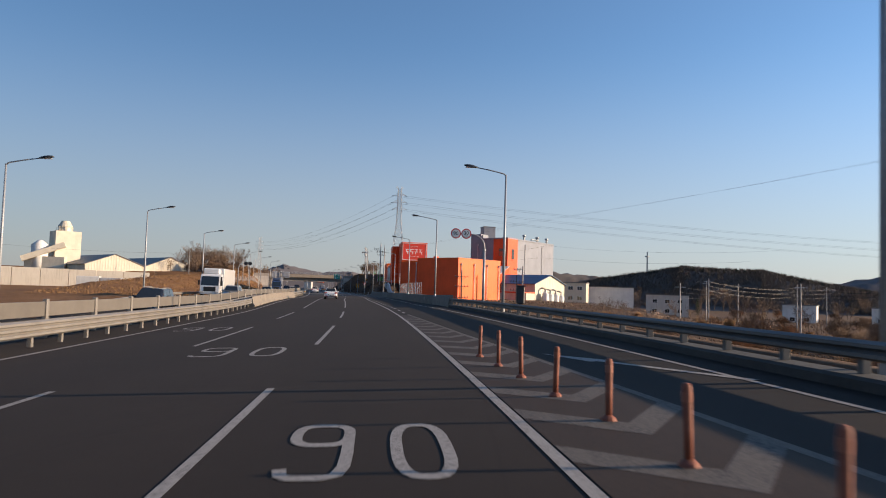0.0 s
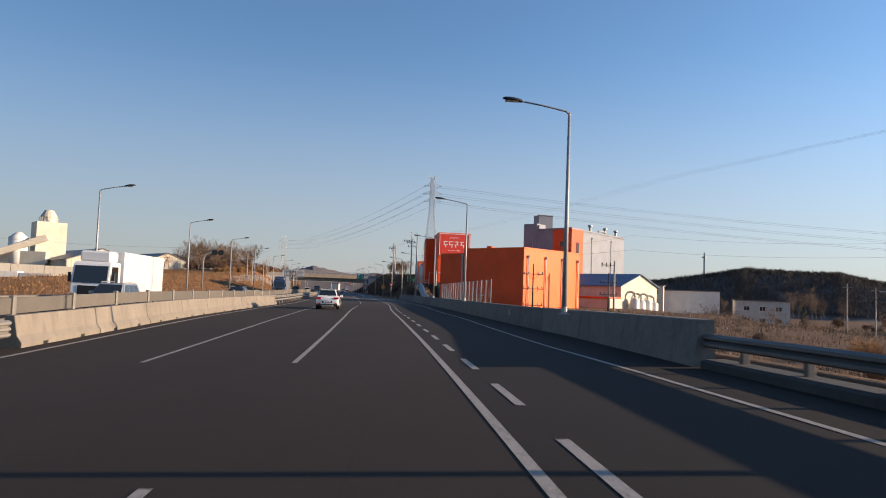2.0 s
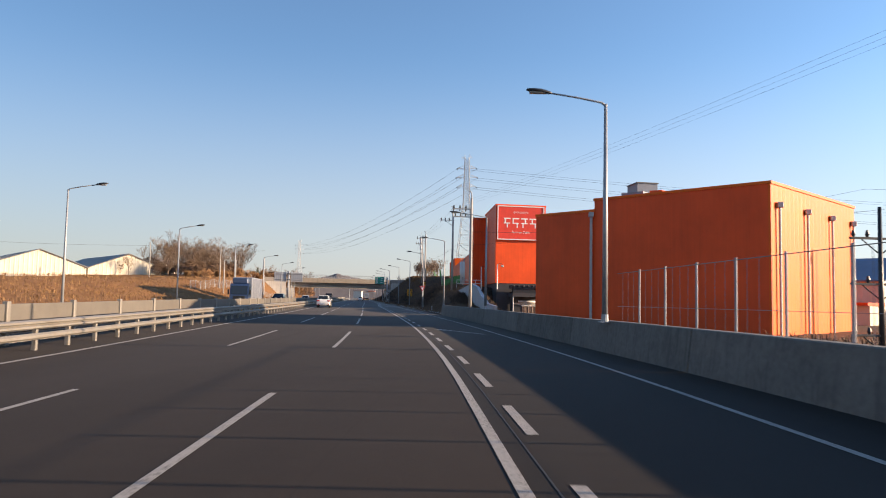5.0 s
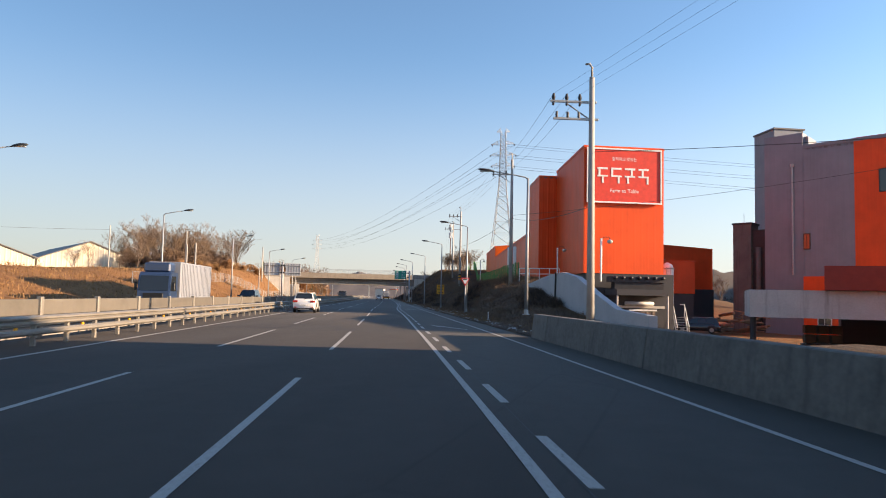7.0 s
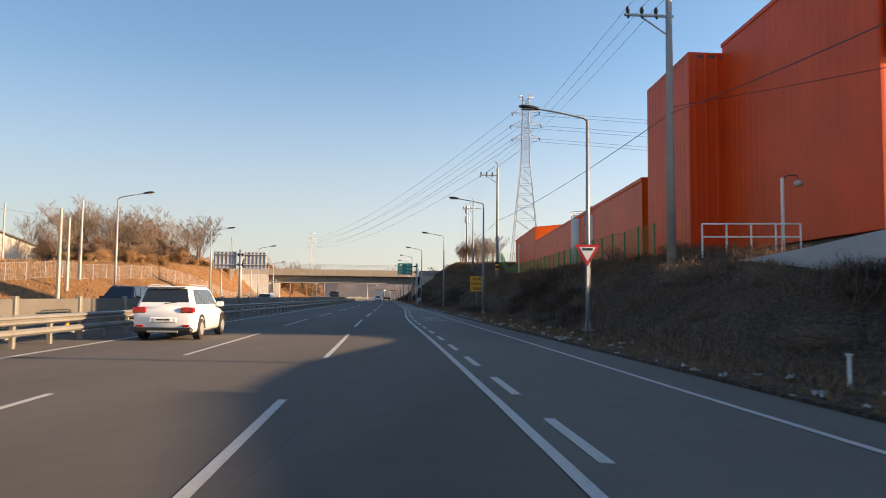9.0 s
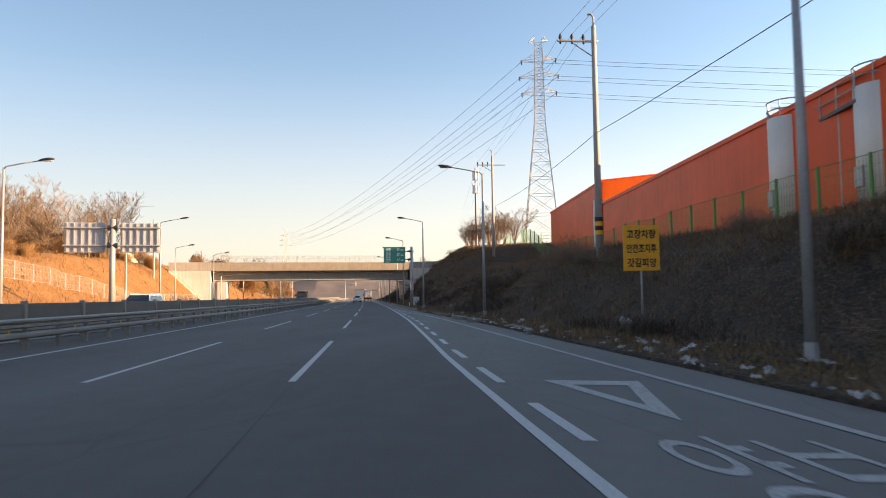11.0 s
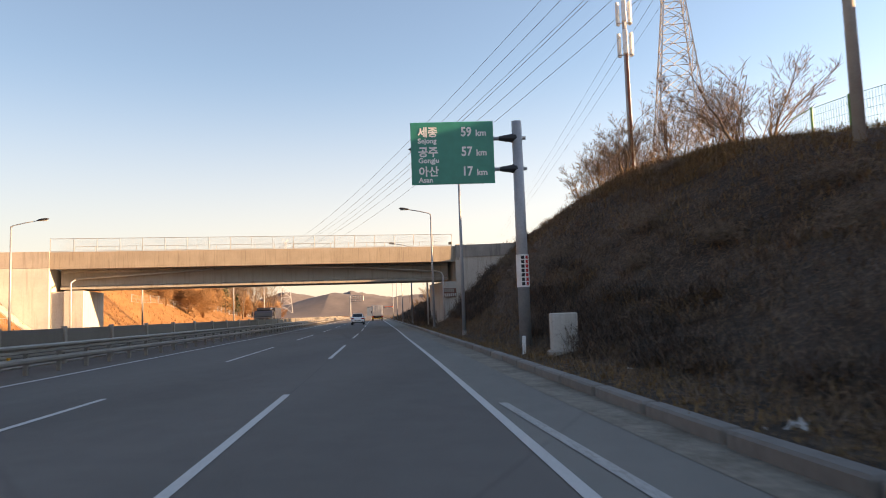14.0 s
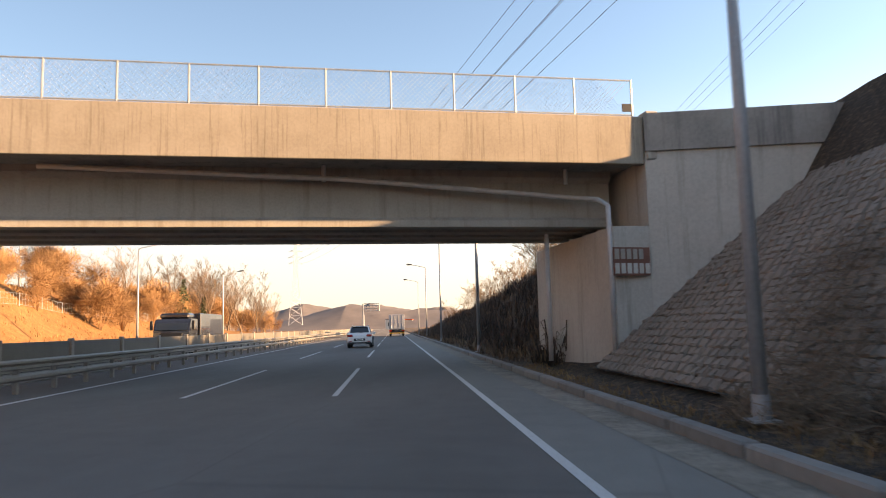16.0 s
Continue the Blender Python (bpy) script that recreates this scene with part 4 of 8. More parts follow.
part("plate", triangle(0.5, -0.02, 0.0, 2.85), SIGN_RED, yld, "red triangular plate")
part("face", triangle(0.33, -0.026, -0.021, 2.85), WHITE, yld, "white face")
part("bar", box((-0.18, -0.032, 2.9), (0.18, -0.027, 2.98)), BLACK, yld)

cbox = thing("roadside_cabinet", "dark weathered steel camera box on a post behind the guardrail", "camera box", Matrix.Translation(at(37.0, 9.2, -0.3)))
part("pole", tube([(0, 0, 0), (0, 0, 0.95)], 0.07, 10), DARK_METAL, cbox)
part("body", box((-0.2, -0.2, 0.9), (0.2, 0.2, 1.8), 0.05), DARK_METAL, cbox)
part("hood", box((-0.24, -0.28, 1.78), (0.24, 0.24, 1.86), 0.02), DARK_METAL, cbox)

# give-way marking on the merging lane
def yield_mark(bm):
    t = [(227.65, 3.8), (227.45, 5.12), (224.1, 4.35)]
    c = (sum(p[0] for p in t) / 3, sum(p[1] for p in t) / 3)
    inner = [(c[0] + (p[0] - c[0]) * 0.55, c[1] + (p[1] - c[1]) * 0.55) for p in t]
    for i in range(3):
        quad_on_road(bm, [t[i], t[(i + 1) % 3], inner[(i + 1) % 3], inner[i]])


marking("give_way_triangle", "white outlined give-way triangle on the merging lane", yield_mark, PAINT_FADED)
road_text("give_way_word", "양보", 220.6, 223.3, 3.62, 5.1, "white Korean give-way lettering on the merging lane", PAINT_FADED)

# ---- buildings ----
def v2(p):
    return Vector((p[0], p[1], 0.0))


def ribbed_wall(p, q, z0, z1, pitch=0.5, rib=0.04, zb=None):
    """A sheet wall from p to q with upright ribs standing proud of its outer (right-hand) face; zb: top at q."""
    p, q = v2(p), v2(q)
    d = q - p
    n = max(1, int(round(d.length / pitch)))
    d.normalize()
    out = Vector((d.y, -d.x, 0))
    zb = z1 if zb is None else zb
    length = (q - p).length
    prof = []
    for i in range(n):
        s = length * i / n
        w = length / n
        prof += [(s, 0), (s + w * 0.42, 0), (s + w * 0.5, rib), (s + w * 0.72, rib), (s + w * 0.8, 0)]
    prof.append((length, 0))
    bm = bmesh.new()
    lo, hi = [], []
    for s, o in prof:
        c = p + d * s + out * o
        lo.append(bm.verts.new((c.x, c.y, z0)))
        hi.append(bm.verts.new((c.x, c.y, z1 + (zb - z1) * s / length)))
    for i in range(len(prof) - 1):
        bm.faces.new((lo[i], lo[i + 1], hi[i + 1], hi[i]))
    back = [p - out * 0.12, q - out * 0.12]
    b0 = [bm.verts.new((c.x, c.y, z0)) for c in back]
    b1 = [bm.verts.new((back[0].x, back[0].y, z1)), bm.verts.new((back[1].x, back[1].y, zb))]
    bm.faces.new((b0[1], b0[0], b1[0], b1[1]))
    bm.faces.new([b1[0]] + hi + [b1[1]])
    bm.faces.new((b0[0], lo[0], hi[0], b1[0]))
    bm.faces.new((lo[-1], b0[1], b1[1], hi[-1]))
    return bm


def prism(foot, z0, z1):
    bm = bmesh.new()
    a = [bm.verts.new((x, y, z0)) for x, y in foot]
    b = [bm.verts.new((x, y, z1)) for x, y in foot]
    n = len(foot)
    bm.faces.new(a[::-1])
    bm.faces.new(b)
    for i in range(n):
        bm.faces.new((a[i], a[(i + 1) % n], b[(i + 1) % n], b[i]))
    bmesh.ops.recalc_face_normals(bm, faces=list(bm.faces))
    return bm


def edge_trim(p, q, z, material, parent, h=0.25, proud=0.09):
    p, q = v2(p), v2(q)
    d = (q - p).normalized()
    o = Vector((d.y, -d.x, 0))
    foot = [p - d * 0.05 + o * proud, q + d * 0.05 + o * proud, q + d * 0.05 - o * 0.2, p - d * 0.05 - o * 0.2]
    part("roof_trim", prism([(c.x, c.y) for c in foot], z - h + 0.06, z + 0.06), material, parent)


def along(p, q, k, out=0.0):
    d = (v2(q) - v2(p))
    o = Vector((d.y, -d.x, 0)).normalized()
    c = v2(p) + d * k + o * out
    return c


def downpipe(p, q, k, z0, z1, parent, material=PIPE, r=0.07, head=True):
    c = along(p, q, k, 0.16)
    bm = tube([(c.x, c.y, z0), (c.x, c.y, z1)], r, 10)
    if head:
        add_box(bm, (c.x - 0.16, c.y - 0.16, z1 - 0.1), (c.x + 0.16, c.y + 0.16, z1 + 0.22), 0.03)
    part("downpipe", bm, material, parent)


def wall_window(p, q, k, z, w, h, parent, frame_m=WHITE, sill=True):
    d = (v2(q) - v2(p)).normalized()
    o = Vector((d.y, -d.x, 0))
    c = along(p, q, k, 0.02)
    m = Matrix((( d.x, -o.x, 0, c.x), (d.y, -o.y, 0, c.y), (0, 0, 1, z), (0, 0, 0, 1)))
    bm = bmesh.new()
    t = 0.07
    for lo, hi in (((-w / 2, 0), (w / 2, t)), ((-w / 2, h - t), (w / 2, h)), ((-w / 2, 0), (-w / 2 + t, h)), ((w / 2 - t, 0), (w / 2, h)), ((-t / 3, 0), (t / 3, h))):
        add_box(bm, (lo[0], -0.09, lo[1]), (hi[0], 0.05, hi[1]))
    win = part("window", bm, frame_m, parent)
    part("pane", box((-w / 2 + t, -0.055, t), (w / 2 - t, -0.05, h - t)), GLASS, win)
    win.matrix_local = m
    return win


def inset(foot, d=0.06):
    """The outline drawn in a little, so that a roof sheet lies inside its walls."""
    cx, cy = sum(p[0] for p in foot) / len(foot), sum(p[1] for p in foot) / len(foot)
    return [(x + (cx - x) * d / math.hypot(x - cx, y - cy), y + (cy - y) * d / math.hypot(x - cx, y - cy)) for x, y in foot]


# orange warehouse close to the parapet wall
A, B, C = (3.43, 141.5), (12.46, 151.6), (-8.46, 152.2)
D = (B[0] + C[0] - A[0], B[1] + C[1] - A[1])
S1 = (A[0] + (C[0] - A[0]) * 0.70, A[1] + (C[1] - A[1]) * 0.70)
S2 = (B[0] + (D[0] - B[0]) * 0.70, B[1] + (D[1] - B[1]) * 0.70)
wh = thing("warehouse", "tall orange sheet-clad warehouse with pale downpipes beside the parapet wall", "building")
# sunlit face in orange, road-side faces in redder sheet: shade put into the colour
part("wall", ribbed_wall(A, B, -1.0, 8.15, 0.6, 0.006), ORANGE, wh)
part("wall", ribbed_wall(S1, A, -1.0, 8.15, 0.9, 0.004), RED, wh)
part("wall", ribbed_wall(C, S1, -1.0, 7.45, 0.9, 0.004), RED, wh)
part("wall", ribbed_wall(B, S2, -1.0, 8.15, 0.9, 0.004), ORANGE, wh)
part("wall", ribbed_wall(S2, D, -1.0, 7.45, 0.9, 0.004), ORANGE, wh)
part("wall", ribbed_wall(D, C, -1.0, 7.45, 0.9, 0.004), ORANGE, wh)
part("wall", ribbed_wall(S2, S1, 7.0, 8.15, 0.9, 0.004), ORANGE, wh)
part("roof", prism(inset([A, B, S2, S1], 0.1), 7.85, 8.0), ROOF_GREY, wh)
part("roof", prism(inset([S1, S2, D, C]), 7.15, 7.3), ROOF_GREY, wh)
for p, q, z in ((A, B, 8.15), (S1, A, 8.15), (C, S1, 7.45)):
    edge_trim(p, q, z, ORANGE, wh, 0.16, 0.07)
for k in (0.06, 0.36, 0.66, 0.95):
    downpipe(A, B, k, -0.9, 6.9, wh, PIPE, 0.07)
downpipe(C, S1, 0.97, -0.9, 7.1, wh, PIPE, 0.09)
part("roof_vent", prism([(-1.6, 148.0), (-0.9, 147.6), (-0.5, 148.3), (-1.2, 148.7)], 8.0, 8.6), RED, wh)

# red production tower with the signboard
F1, F2, R1, R0, K1 = (-11.55, 204.2), (-4.45, 205.9), (-13.3, 217.4), (-15.15, 217.0), (-16.1, 224.2)
K2, F3 = (-7.0, 226.0), (-6.2, 219.2)
tower = thing("factory_tower", "red sheet-clad factory tower with a framed red signboard and dark base", "building")
for p, q, z in ((F1, F2, 15.06), (R1, F1, 15.06), (F2, F3, 15.06)):
    part("wall", ribbed_wall(p, q, 3.9, z, 0.6, 0.002 if p == F1 else 0.008), RED, tower)
    edge_trim(p, q, z, RED, tower, 0.2, 0.06)
part("wall", ribbed_wall(F3, R1, 3.9, 15.06, 0.6, 0.012), RED, tower)
part("roof", prism(inset([F1, F2, F3, R1]), 14.75, 14.9), ROOF_GREY, tower)
for p, q in ((R0, (-8.0, 218.4)), (K1, R0), ((-8.0, 218.4), K2), (K2, K1)):
    part("wall", ribbed_wall(p, q, 2.5, 14.6, 0.6, 0.014), RED, tower)
part("roof", prism([R0, (-8.0, 218.4), K2, K1], 14.3, 14.45), ROOF_GREY, tower)
part("base", prism([(F1[0] + 0.25, F1[1] + 0.15), (F2[0] + 0.9, F2[1] + 0.2), (F3[0] + 0.9, F3[1]), (R1[0] + 0.3, R1[1])], -1.5, 3.9), DARK_WALL, tower, "dark grey ground storey")
sign_m = Matrix.Translation((-11.36, 204.08, 10.05)) @ pose(0, 0, 0, 0, 0, math.degrees(math.atan2(1.7, 7.1)))
board = part("signboard", box((0, -0.1, 0), (6.85, 0.06, 4.85), 0.02), BOARD_RED, tower, "red signboard in a white frame")
board.matrix_local = sign_m
bm = bmesh.new()
for lo, hi in (((0, 0), (6.85, 0.13)), ((0, 4.72), (6.85, 4.85)), ((0, 0.13), (0.13, 4.72)), ((6.72, 0.13), (6.85, 4.72))):
    add_box(bm, (lo[0], -0.17, lo[1]), (hi[0], -0.1, hi[1]))
part("frame", bm, WHITE, board)
# the maker's mark as plain strokes
MARK = []
for i, x in enumerate((0.95, 2.2, 3.45, 4.7)):
    MARK += [(x, 2.95, x + 0.95, 3.12), (x + (0.1, 0.0, 0.55, 0.3)[i], 2.45, x + (0.28, 0.18, 0.73, 0.48)[i], 2.95), (x, 2.3, x + 0.95, 2.45), (x + (0.4, 0.6, 0.2, 0.75)[i], 1.75, x + (0.58, 0.78, 0.38, 0.93)[i], 2.3)]
for x0, z0, x1, z1 in MARK:
    part("emblem_stroke", box((x0, -0.125, z0), (x1, -0.1, z1), 0.01), WHITE, board, "white stroke")
text_mesh("lettering", "Farm to Table", 0.46, WHITE, board, Matrix.Translation((3.42, -0.106, 0.95)) @ pose(0, 0, 0, 90, 0, 0), "CENTER", 0.002)
text_mesh("lettering", "정직하고 맛있는", 0.34, WHITE, board, Matrix.Translation((3.42, -0.106, 3.78)) @ pose(0, 0, 0, 90, 0, 0), "CENTER", 0.002)

annex = thing("loading_annex", "dark grey loading bay with a stepped flat roof and brown door", "building")
part("roof", prism([(-9.1, 200.9), (-4.75, 201.8), (-5.4, 204.9), (-9.75, 203.9)], 2.0, 2.5), DARK_WALL, annex)
part("cornice", prism([(-9.3, 202.9), (-4.5, 203.9), (-4.8, 205.0), (-9.6, 204.0)], 3.15, 3.6), DARK_WALL, annex)
part("upper_wall", prism([(-9.0, 203.1), (-4.8, 204.0), (-5.0, 204.9), (-9.2, 203.9)], 2.5, 3.15), DARK_METAL, annex)
part("wall", prism([(-9.0, 202.2), (-4.9, 203.1), (-5.3, 204.8), (-9.4, 203.9)], -1.6, 2.0), DARK_WALL, annex)
for x, y in ((-9.05, 201.05), (-4.85, 201.95)):
    part("post", tube([(x, y, -1.6), (x, y, 2.0)], 0.08, 8), PIPE, annex)
part("door", ribbed_wall((-7.75, 202.42), (-5.7, 202.87), -1.6, 0.7, 0.5, 0.02), plain("brown_door", (0.13, 0.085, 0.065), 0.5), annex, "brown double door")
part("door_frame", prism([(-7.9, 202.32), (-5.55, 202.83), (-5.57, 202.9), (-7.92, 202.39)], 0.72, 0.86), WHITE, annex)
part("beam", prism([(-9.0, 202.05), (-4.9, 202.95), (-4.93, 203.05), (-9.03, 202.15)], 0.95, 1.15), CONCRETE_PALE, annex)
part("duct", tube([(-8.3, 202.0, 1.35), (-5.9, 202.5, 1.35)], 0.16, 10), PIPE, annex, "", True)
for i in range(7):
    bm = bmesh.new()
    bmesh.ops.create_uvsphere(bm, u_segments=10, v_segments=6, radius=0.2, matrix=Matrix.Translation((-9.0 + 0.68 * i, 202.85 + 0.145 * i, 3.5)) @ Matrix.Diagonal((1, 1, 0.8, 1)))
    part("vent_cap", bm, DARK_METAL, annex, "", True)

low = thing("factory_block", "low orange factory block on a dark ground storey", "building", group="low factory blocks")
part("wall", prism([(-0.6, 226.0), (2.9, 226.2), (2.2, 233.0), (-1.3, 232.5)], 2.5, 6.2), RED, low)
part("base", prism([(-0.5, 226.15), (2.8, 226.35), (2.1, 232.8), (-1.2, 232.3)], -1.6, 2.496), DARK_WALL, low, "dark ground storey")
part("roof_trim", prism([(-0.7, 225.9), (3.0, 226.1), (2.95, 226.3), (-0.7, 226.1)], 6.204, 6.36), RED, low)
big = thing("factory_block", "orange factory block with a shallow sloping roofline behind the tower", "building", group="low factory blocks")
bm = bmesh.new()
foot = [(-9.0, 241.0, 10.2), (2.6, 242.6, 9.35), (6.0, 243.0, 8.95), (9.2, 243.4, 8.9), (7.6, 254.0, 8.9), (-10.5, 252.0, 10.2)]
lo_v = [bm.verts.new((x, y, -1.6)) for x, y, z in foot]
hi_v = [bm.verts.new((x, y, z)) for x, y, z in foot]
bm.faces.new(hi_v)
for i in range(6):
    bm.faces.new((lo_v[i], lo_v[(i + 1) % 6], hi_v[(i + 1) % 6], hi_v[i]))
bmesh.ops.recalc_face_normals(bm, faces=list(bm.faces))
part("wall", bm, RED, big)
wall_window((-9.0, 241.0), (2.6, 242.6), 0.93, 6.3, 2.2, 1.0, big, CONCRETE_BLUE)
part("base", prism([(-2.0, 241.6), (9.3, 243.2), (9.3, 243.5), (-2.0, 242.0)], -1.6, 3.3), DARK_WALL, big, "dark ground storey")

tank = thing("storage_tank", "slim white cylindrical tank with a domed top beside the tower", "tank", Matrix.Translation((-3.15, 211.0, -1.6)), "tanks")
part("shell", tube([(0, 0, 0), (0, 0, 6.3), (0, 0, 6.65), (0, 0, 6.85)], [0.6, 0.6, 0.45, 0.1], 20), WHITE_CLAD, tank, "", True)
part("flange", tube([(0, 0, 6.2), (0, 0, 6.32)], 0.66, 20), STEEL, tank)
part("ladder_rail", tube([(-0.2, -0.66, 0.2), (-0.2, -0.66, 6.4)], 0.025, 5), STEEL, tank)
part("ladder_rail", tube([(0.2, -0.66, 0.2), (0.2, -0.66, 6.4)], 0.025, 5), STEEL, tank)
for i in range(18):
    part("rung", tube([(-0.2, -0.66, 0.4 + 0.33 * i), (0.2, -0.66, 0.4 + 0.33 * i)], 0.015, 4), STEEL, tank)
TIMBER = mottled("weathered_timber", (0.16, 0.09, 0.05), (0.30, 0.18, 0.10), 2.0, 14, 0.85, island=0.4)
pile = thing("timber_pile", "loose heap of weathered timber and branches in the factory yard", "timber pile")
rp = random.Random(14)
for i in range(26):
    cx, cy, cz = rp.uniform(1.4, 6.2), rp.uniform(212.5, 217.0), rp.uniform(-1.3, 0.5)
    a, w, t = rp.uniform(0, 3.14), rp.uniform(0.7, 1.9), rp.uniform(-0.25, 0.25)
    part("log", tube([(cx - w * math.cos(a), cy - w * math.sin(a), cz - w * t), (cx + w * math.cos(a), cy + w * math.sin(a), cz + w * t)], rp.uniform(0.05, 0.16), 6), TIMBER, pile)
stair = thing("steel_stair", "grey steel stair with handrails beside the loading bay", "stair")
for i in range(8):
    part("step", box((-3.4 + 0.02 * i, 205.4 + 0.3 * i, -1.4 + 0.22 * i), (-2.4 + 0.02 * i, 205.75 + 0.3 * i, -1.35 + 0.22 * i)), STEEL, stair)
for x in (-3.4, -2.4):
    part("stringer", tube([(x, 205.4, -1.5), (x + 0.15, 207.8, 0.3)], 0.06, 6), STEEL, stair)
    part("handrail", tube([(x, 205.4, -0.5), (x + 0.15, 207.8, 1.3), (x + 0.2, 209.6, 1.3)], 0.035, 6), WHITE, stair)
    for k in (0.0, 0.5, 1.0):
        part("baluster", tube([(x + 0.15 * k, 205.4 + 2.4 * k, -1.5 + 1.8 * k), (x + 0.15 * k, 205.4 + 2.4 * k, -0.5 + 1.8 * k)], 0.03, 6), WHITE, stair)

canopy = thing("gate_canopy", "white gate canopy with a red fascia behind the parapet wall", "building")
part("canopy", prism([(-5.2, 179.2), (6.0, 176.6), (7.2, 181.5), (-4.0, 184.1)], 0.88, 2.28), CONCRETE_PALE, canopy)
part("fascia", prism([(-2.0, 178.0), (8.0, 175.7), (10.2, 183.2), (1.4, 185.2)], 2.3, 3.5), plain("deep_red_fascia", (0.27, 0.028, 0.016), 0.5), canopy, "dark red fascia")
for x, y in ((-4.6, 180.6), (2.0, 179.3), (6.2, 178.6)):
    part("post", tube([(x, y, -1.4), (x, y, 1.0)], 0.16, 8), DARK_WALL, canopy)
# dark sheet in place of the shaded opening under the canopy
part("wall", prism([(1.2, 183.9), (9.0, 182.0), (9.6, 184.0), (1.8, 185.7)], -1.4, 0.88), DARK_WALL, canopy)

# unseen building, added and sized to cast the shadow lying across the road
gate = thing("gatehouse", "unseen plain red building with a sloping roof, added to cast shadow", "building")
foot = [(3.2, 174.5, 5.9), (14.0, 172.0, 5.9), (17.5, 186.5, 8.3), (6.7, 189.0, 8.3)]
bm = bmesh.new()
lo_v = [bm.verts.new((x, y, -1.6)) for x, y, z in foot]
hi_v = [bm.verts.new((x, y, z)) for x, y, z in foot]
for i in range(4):
    bm.faces.new((lo_v[i], lo_v[(i + 1) % 4], hi_v[(i + 1) % 4], hi_v[i]))
bm.faces.new(hi_v)
bmesh.ops.recalc_face_normals(bm, faces=list(bm.faces))
part("wall", bm, RED, gate)
bm = bmesh.new()
top_v = [bm.verts.new((x, y, z + 0.16)) for x, y, z in foot]
bot_v = [bm.verts.new((x, y, z + 0.01)) for x, y, z in foot]
bm.faces.new(top_v)
bm.faces.new(bot_v[::-1])
for i in range(4):
    bm.faces.new((top_v[i], bot_v[i], bot_v[(i + 1) % 4], top_v[(i + 1) % 4]))
bmesh.ops.recalc_face_normals(bm, faces=list(bm.faces))
part("roof", bm, CONCRETE_BLUE, gate, "pale blue-grey roof sheet")
crates = thing("crate_stack", "dark green plastic crates stacked under the gate canopy", "crates")
for i in range(6):
    x, y = -1.6 + 0.62 * (i % 3), 181.6 - 0.14 * (i % 3)
    part("crate", box((x, y, -1.4 + 0.5 * (i // 3) + 0.9), (x + 0.56, y + 0.4, -0.94 + 0.5 * (i // 3) + 0.9), 0.03), plain("green_crate", (0.012, 0.03, 0.024), 0.5) if i == 0 else bpy.data.materials["green_crate"], crates)
part("pallet", box((-1.7, 181.2, -1.45), (0.3, 182.1, -0.52), 0.02), DARK_WALL, crates)

# grey main block with its orange corner
G0, G1, G2 = (8.56, 219.46), (18.94, 210.3), (35.9, 234.6)
G3 = (G0[0] + G2[0] - G1[0], G0[1] + G2[1] - G1[1])
ga, gb = (Vector(G1) - Vector(G0)).normalized(), (Vector(G2) - Vector(G1)).normalized()


def on_grey(u, w, out=0.0):
    """A place on the block's plan: u along its front from the far corner, w behind the front."""
    c = Vector(G0) + ga * u + gb * (w - out)
    return (c.x, c.y)


grey = thing("factory_building", "large grey-clad factory building with an orange corner and rooftop housings", "building")
for p, q in ((G0, G1), (G1, G2), (G2, G3), (G3, G0)):
    part("wall", ribbed_wall(p, q, -2.0, 17.7, 0.6, 0.006), GREY_CLAD, grey)
    edge_trim(p, q, 17.7, GREY_CLAD, grey, 0.3, 0.08)
part("roof", prism([G0, G1, G2, G3], 17.2, 17.4), ROOF_GREY, grey)
part("corner_panel", ribbed_wall(on_grey(8.6, 0, 0.05), on_grey(13.9, 0, 0.05), 4.4, 17.8, 0.6, 0.008), RED, grey, "orange cladding panel")
part("corner_panel", ribbed_wall(on_grey(13.9, 0, 0.05), on_grey(13.9, 5.9, 0.05), 4.4, 17.8, 0.6, 0.008), RED, grey, "orange cladding panel")
part("stair_tower", prism([on_grey(-0.05, 0, 0.06), on_grey(3.85, 0, 0.06), on_grey(3.85, 4.0), on_grey(-0.05, 4.0)], -2.0, 19.05), GREY_CLAD, grey, "raised corner tower")
part("stair_tower_cap", prism([on_grey(3.5, 0.4), on_grey(4.3, 0.4), on_grey(4.3, 3.4), on_grey(3.5, 3.4)], 17.4, 18.7), GREY_CLAD, grey)
part("roof_housing", prism([(12.95, 229.7), (16.6, 230.6), (15.6, 235.0), (12.0, 234.1)], -2.0, 22.4), GREY_CLAD, grey)
part("housing_cap", prism([(12.85, 229.55), (16.75, 230.5), (15.7, 235.1), (11.85, 234.2)], 22.404, 22.6), ROOF_GREY, grey)
for w in (12.0, 20.5, 27.0):
    x, y = on_grey(12.5, w)
    part("roof_vent", tube([(x, y, 17.3), (x, y, 18.9), (x, y, 19.1), (x, y, 19.5)], [0.3, 0.3, 0.6, 0.5], 12), STEEL, grey)
x, y = on_grey(12.8, 16.0)
part("roof_pipe", tube([(x, y, 17.4), (x, y, 18.4), (x + gb.x * 5, y + gb.y * 5, 18.4)], 0.16, 8), STEEL, grey)
for k in (0.35, 0.72):
    downpipe(G1, G2, k, -1.0, 16.0, grey, PIPE, 0.09)
downpipe(on_grey(0, 0, 0.06), on_grey(13.8, 0, 0.06), 0.207, 4.5, 15.7, grey, PIPE, 0.09)
wall_window(G0, G1, 0.30, 7.1, 0.65, 1.6, grey, DARK_METAL)
wall_window(on_grey(13.9, 0, 0.05), on_grey(13.9, 5.9, 0.05), 0.5, 11.5, 1.2, 3.0, grey, DARK_METAL)
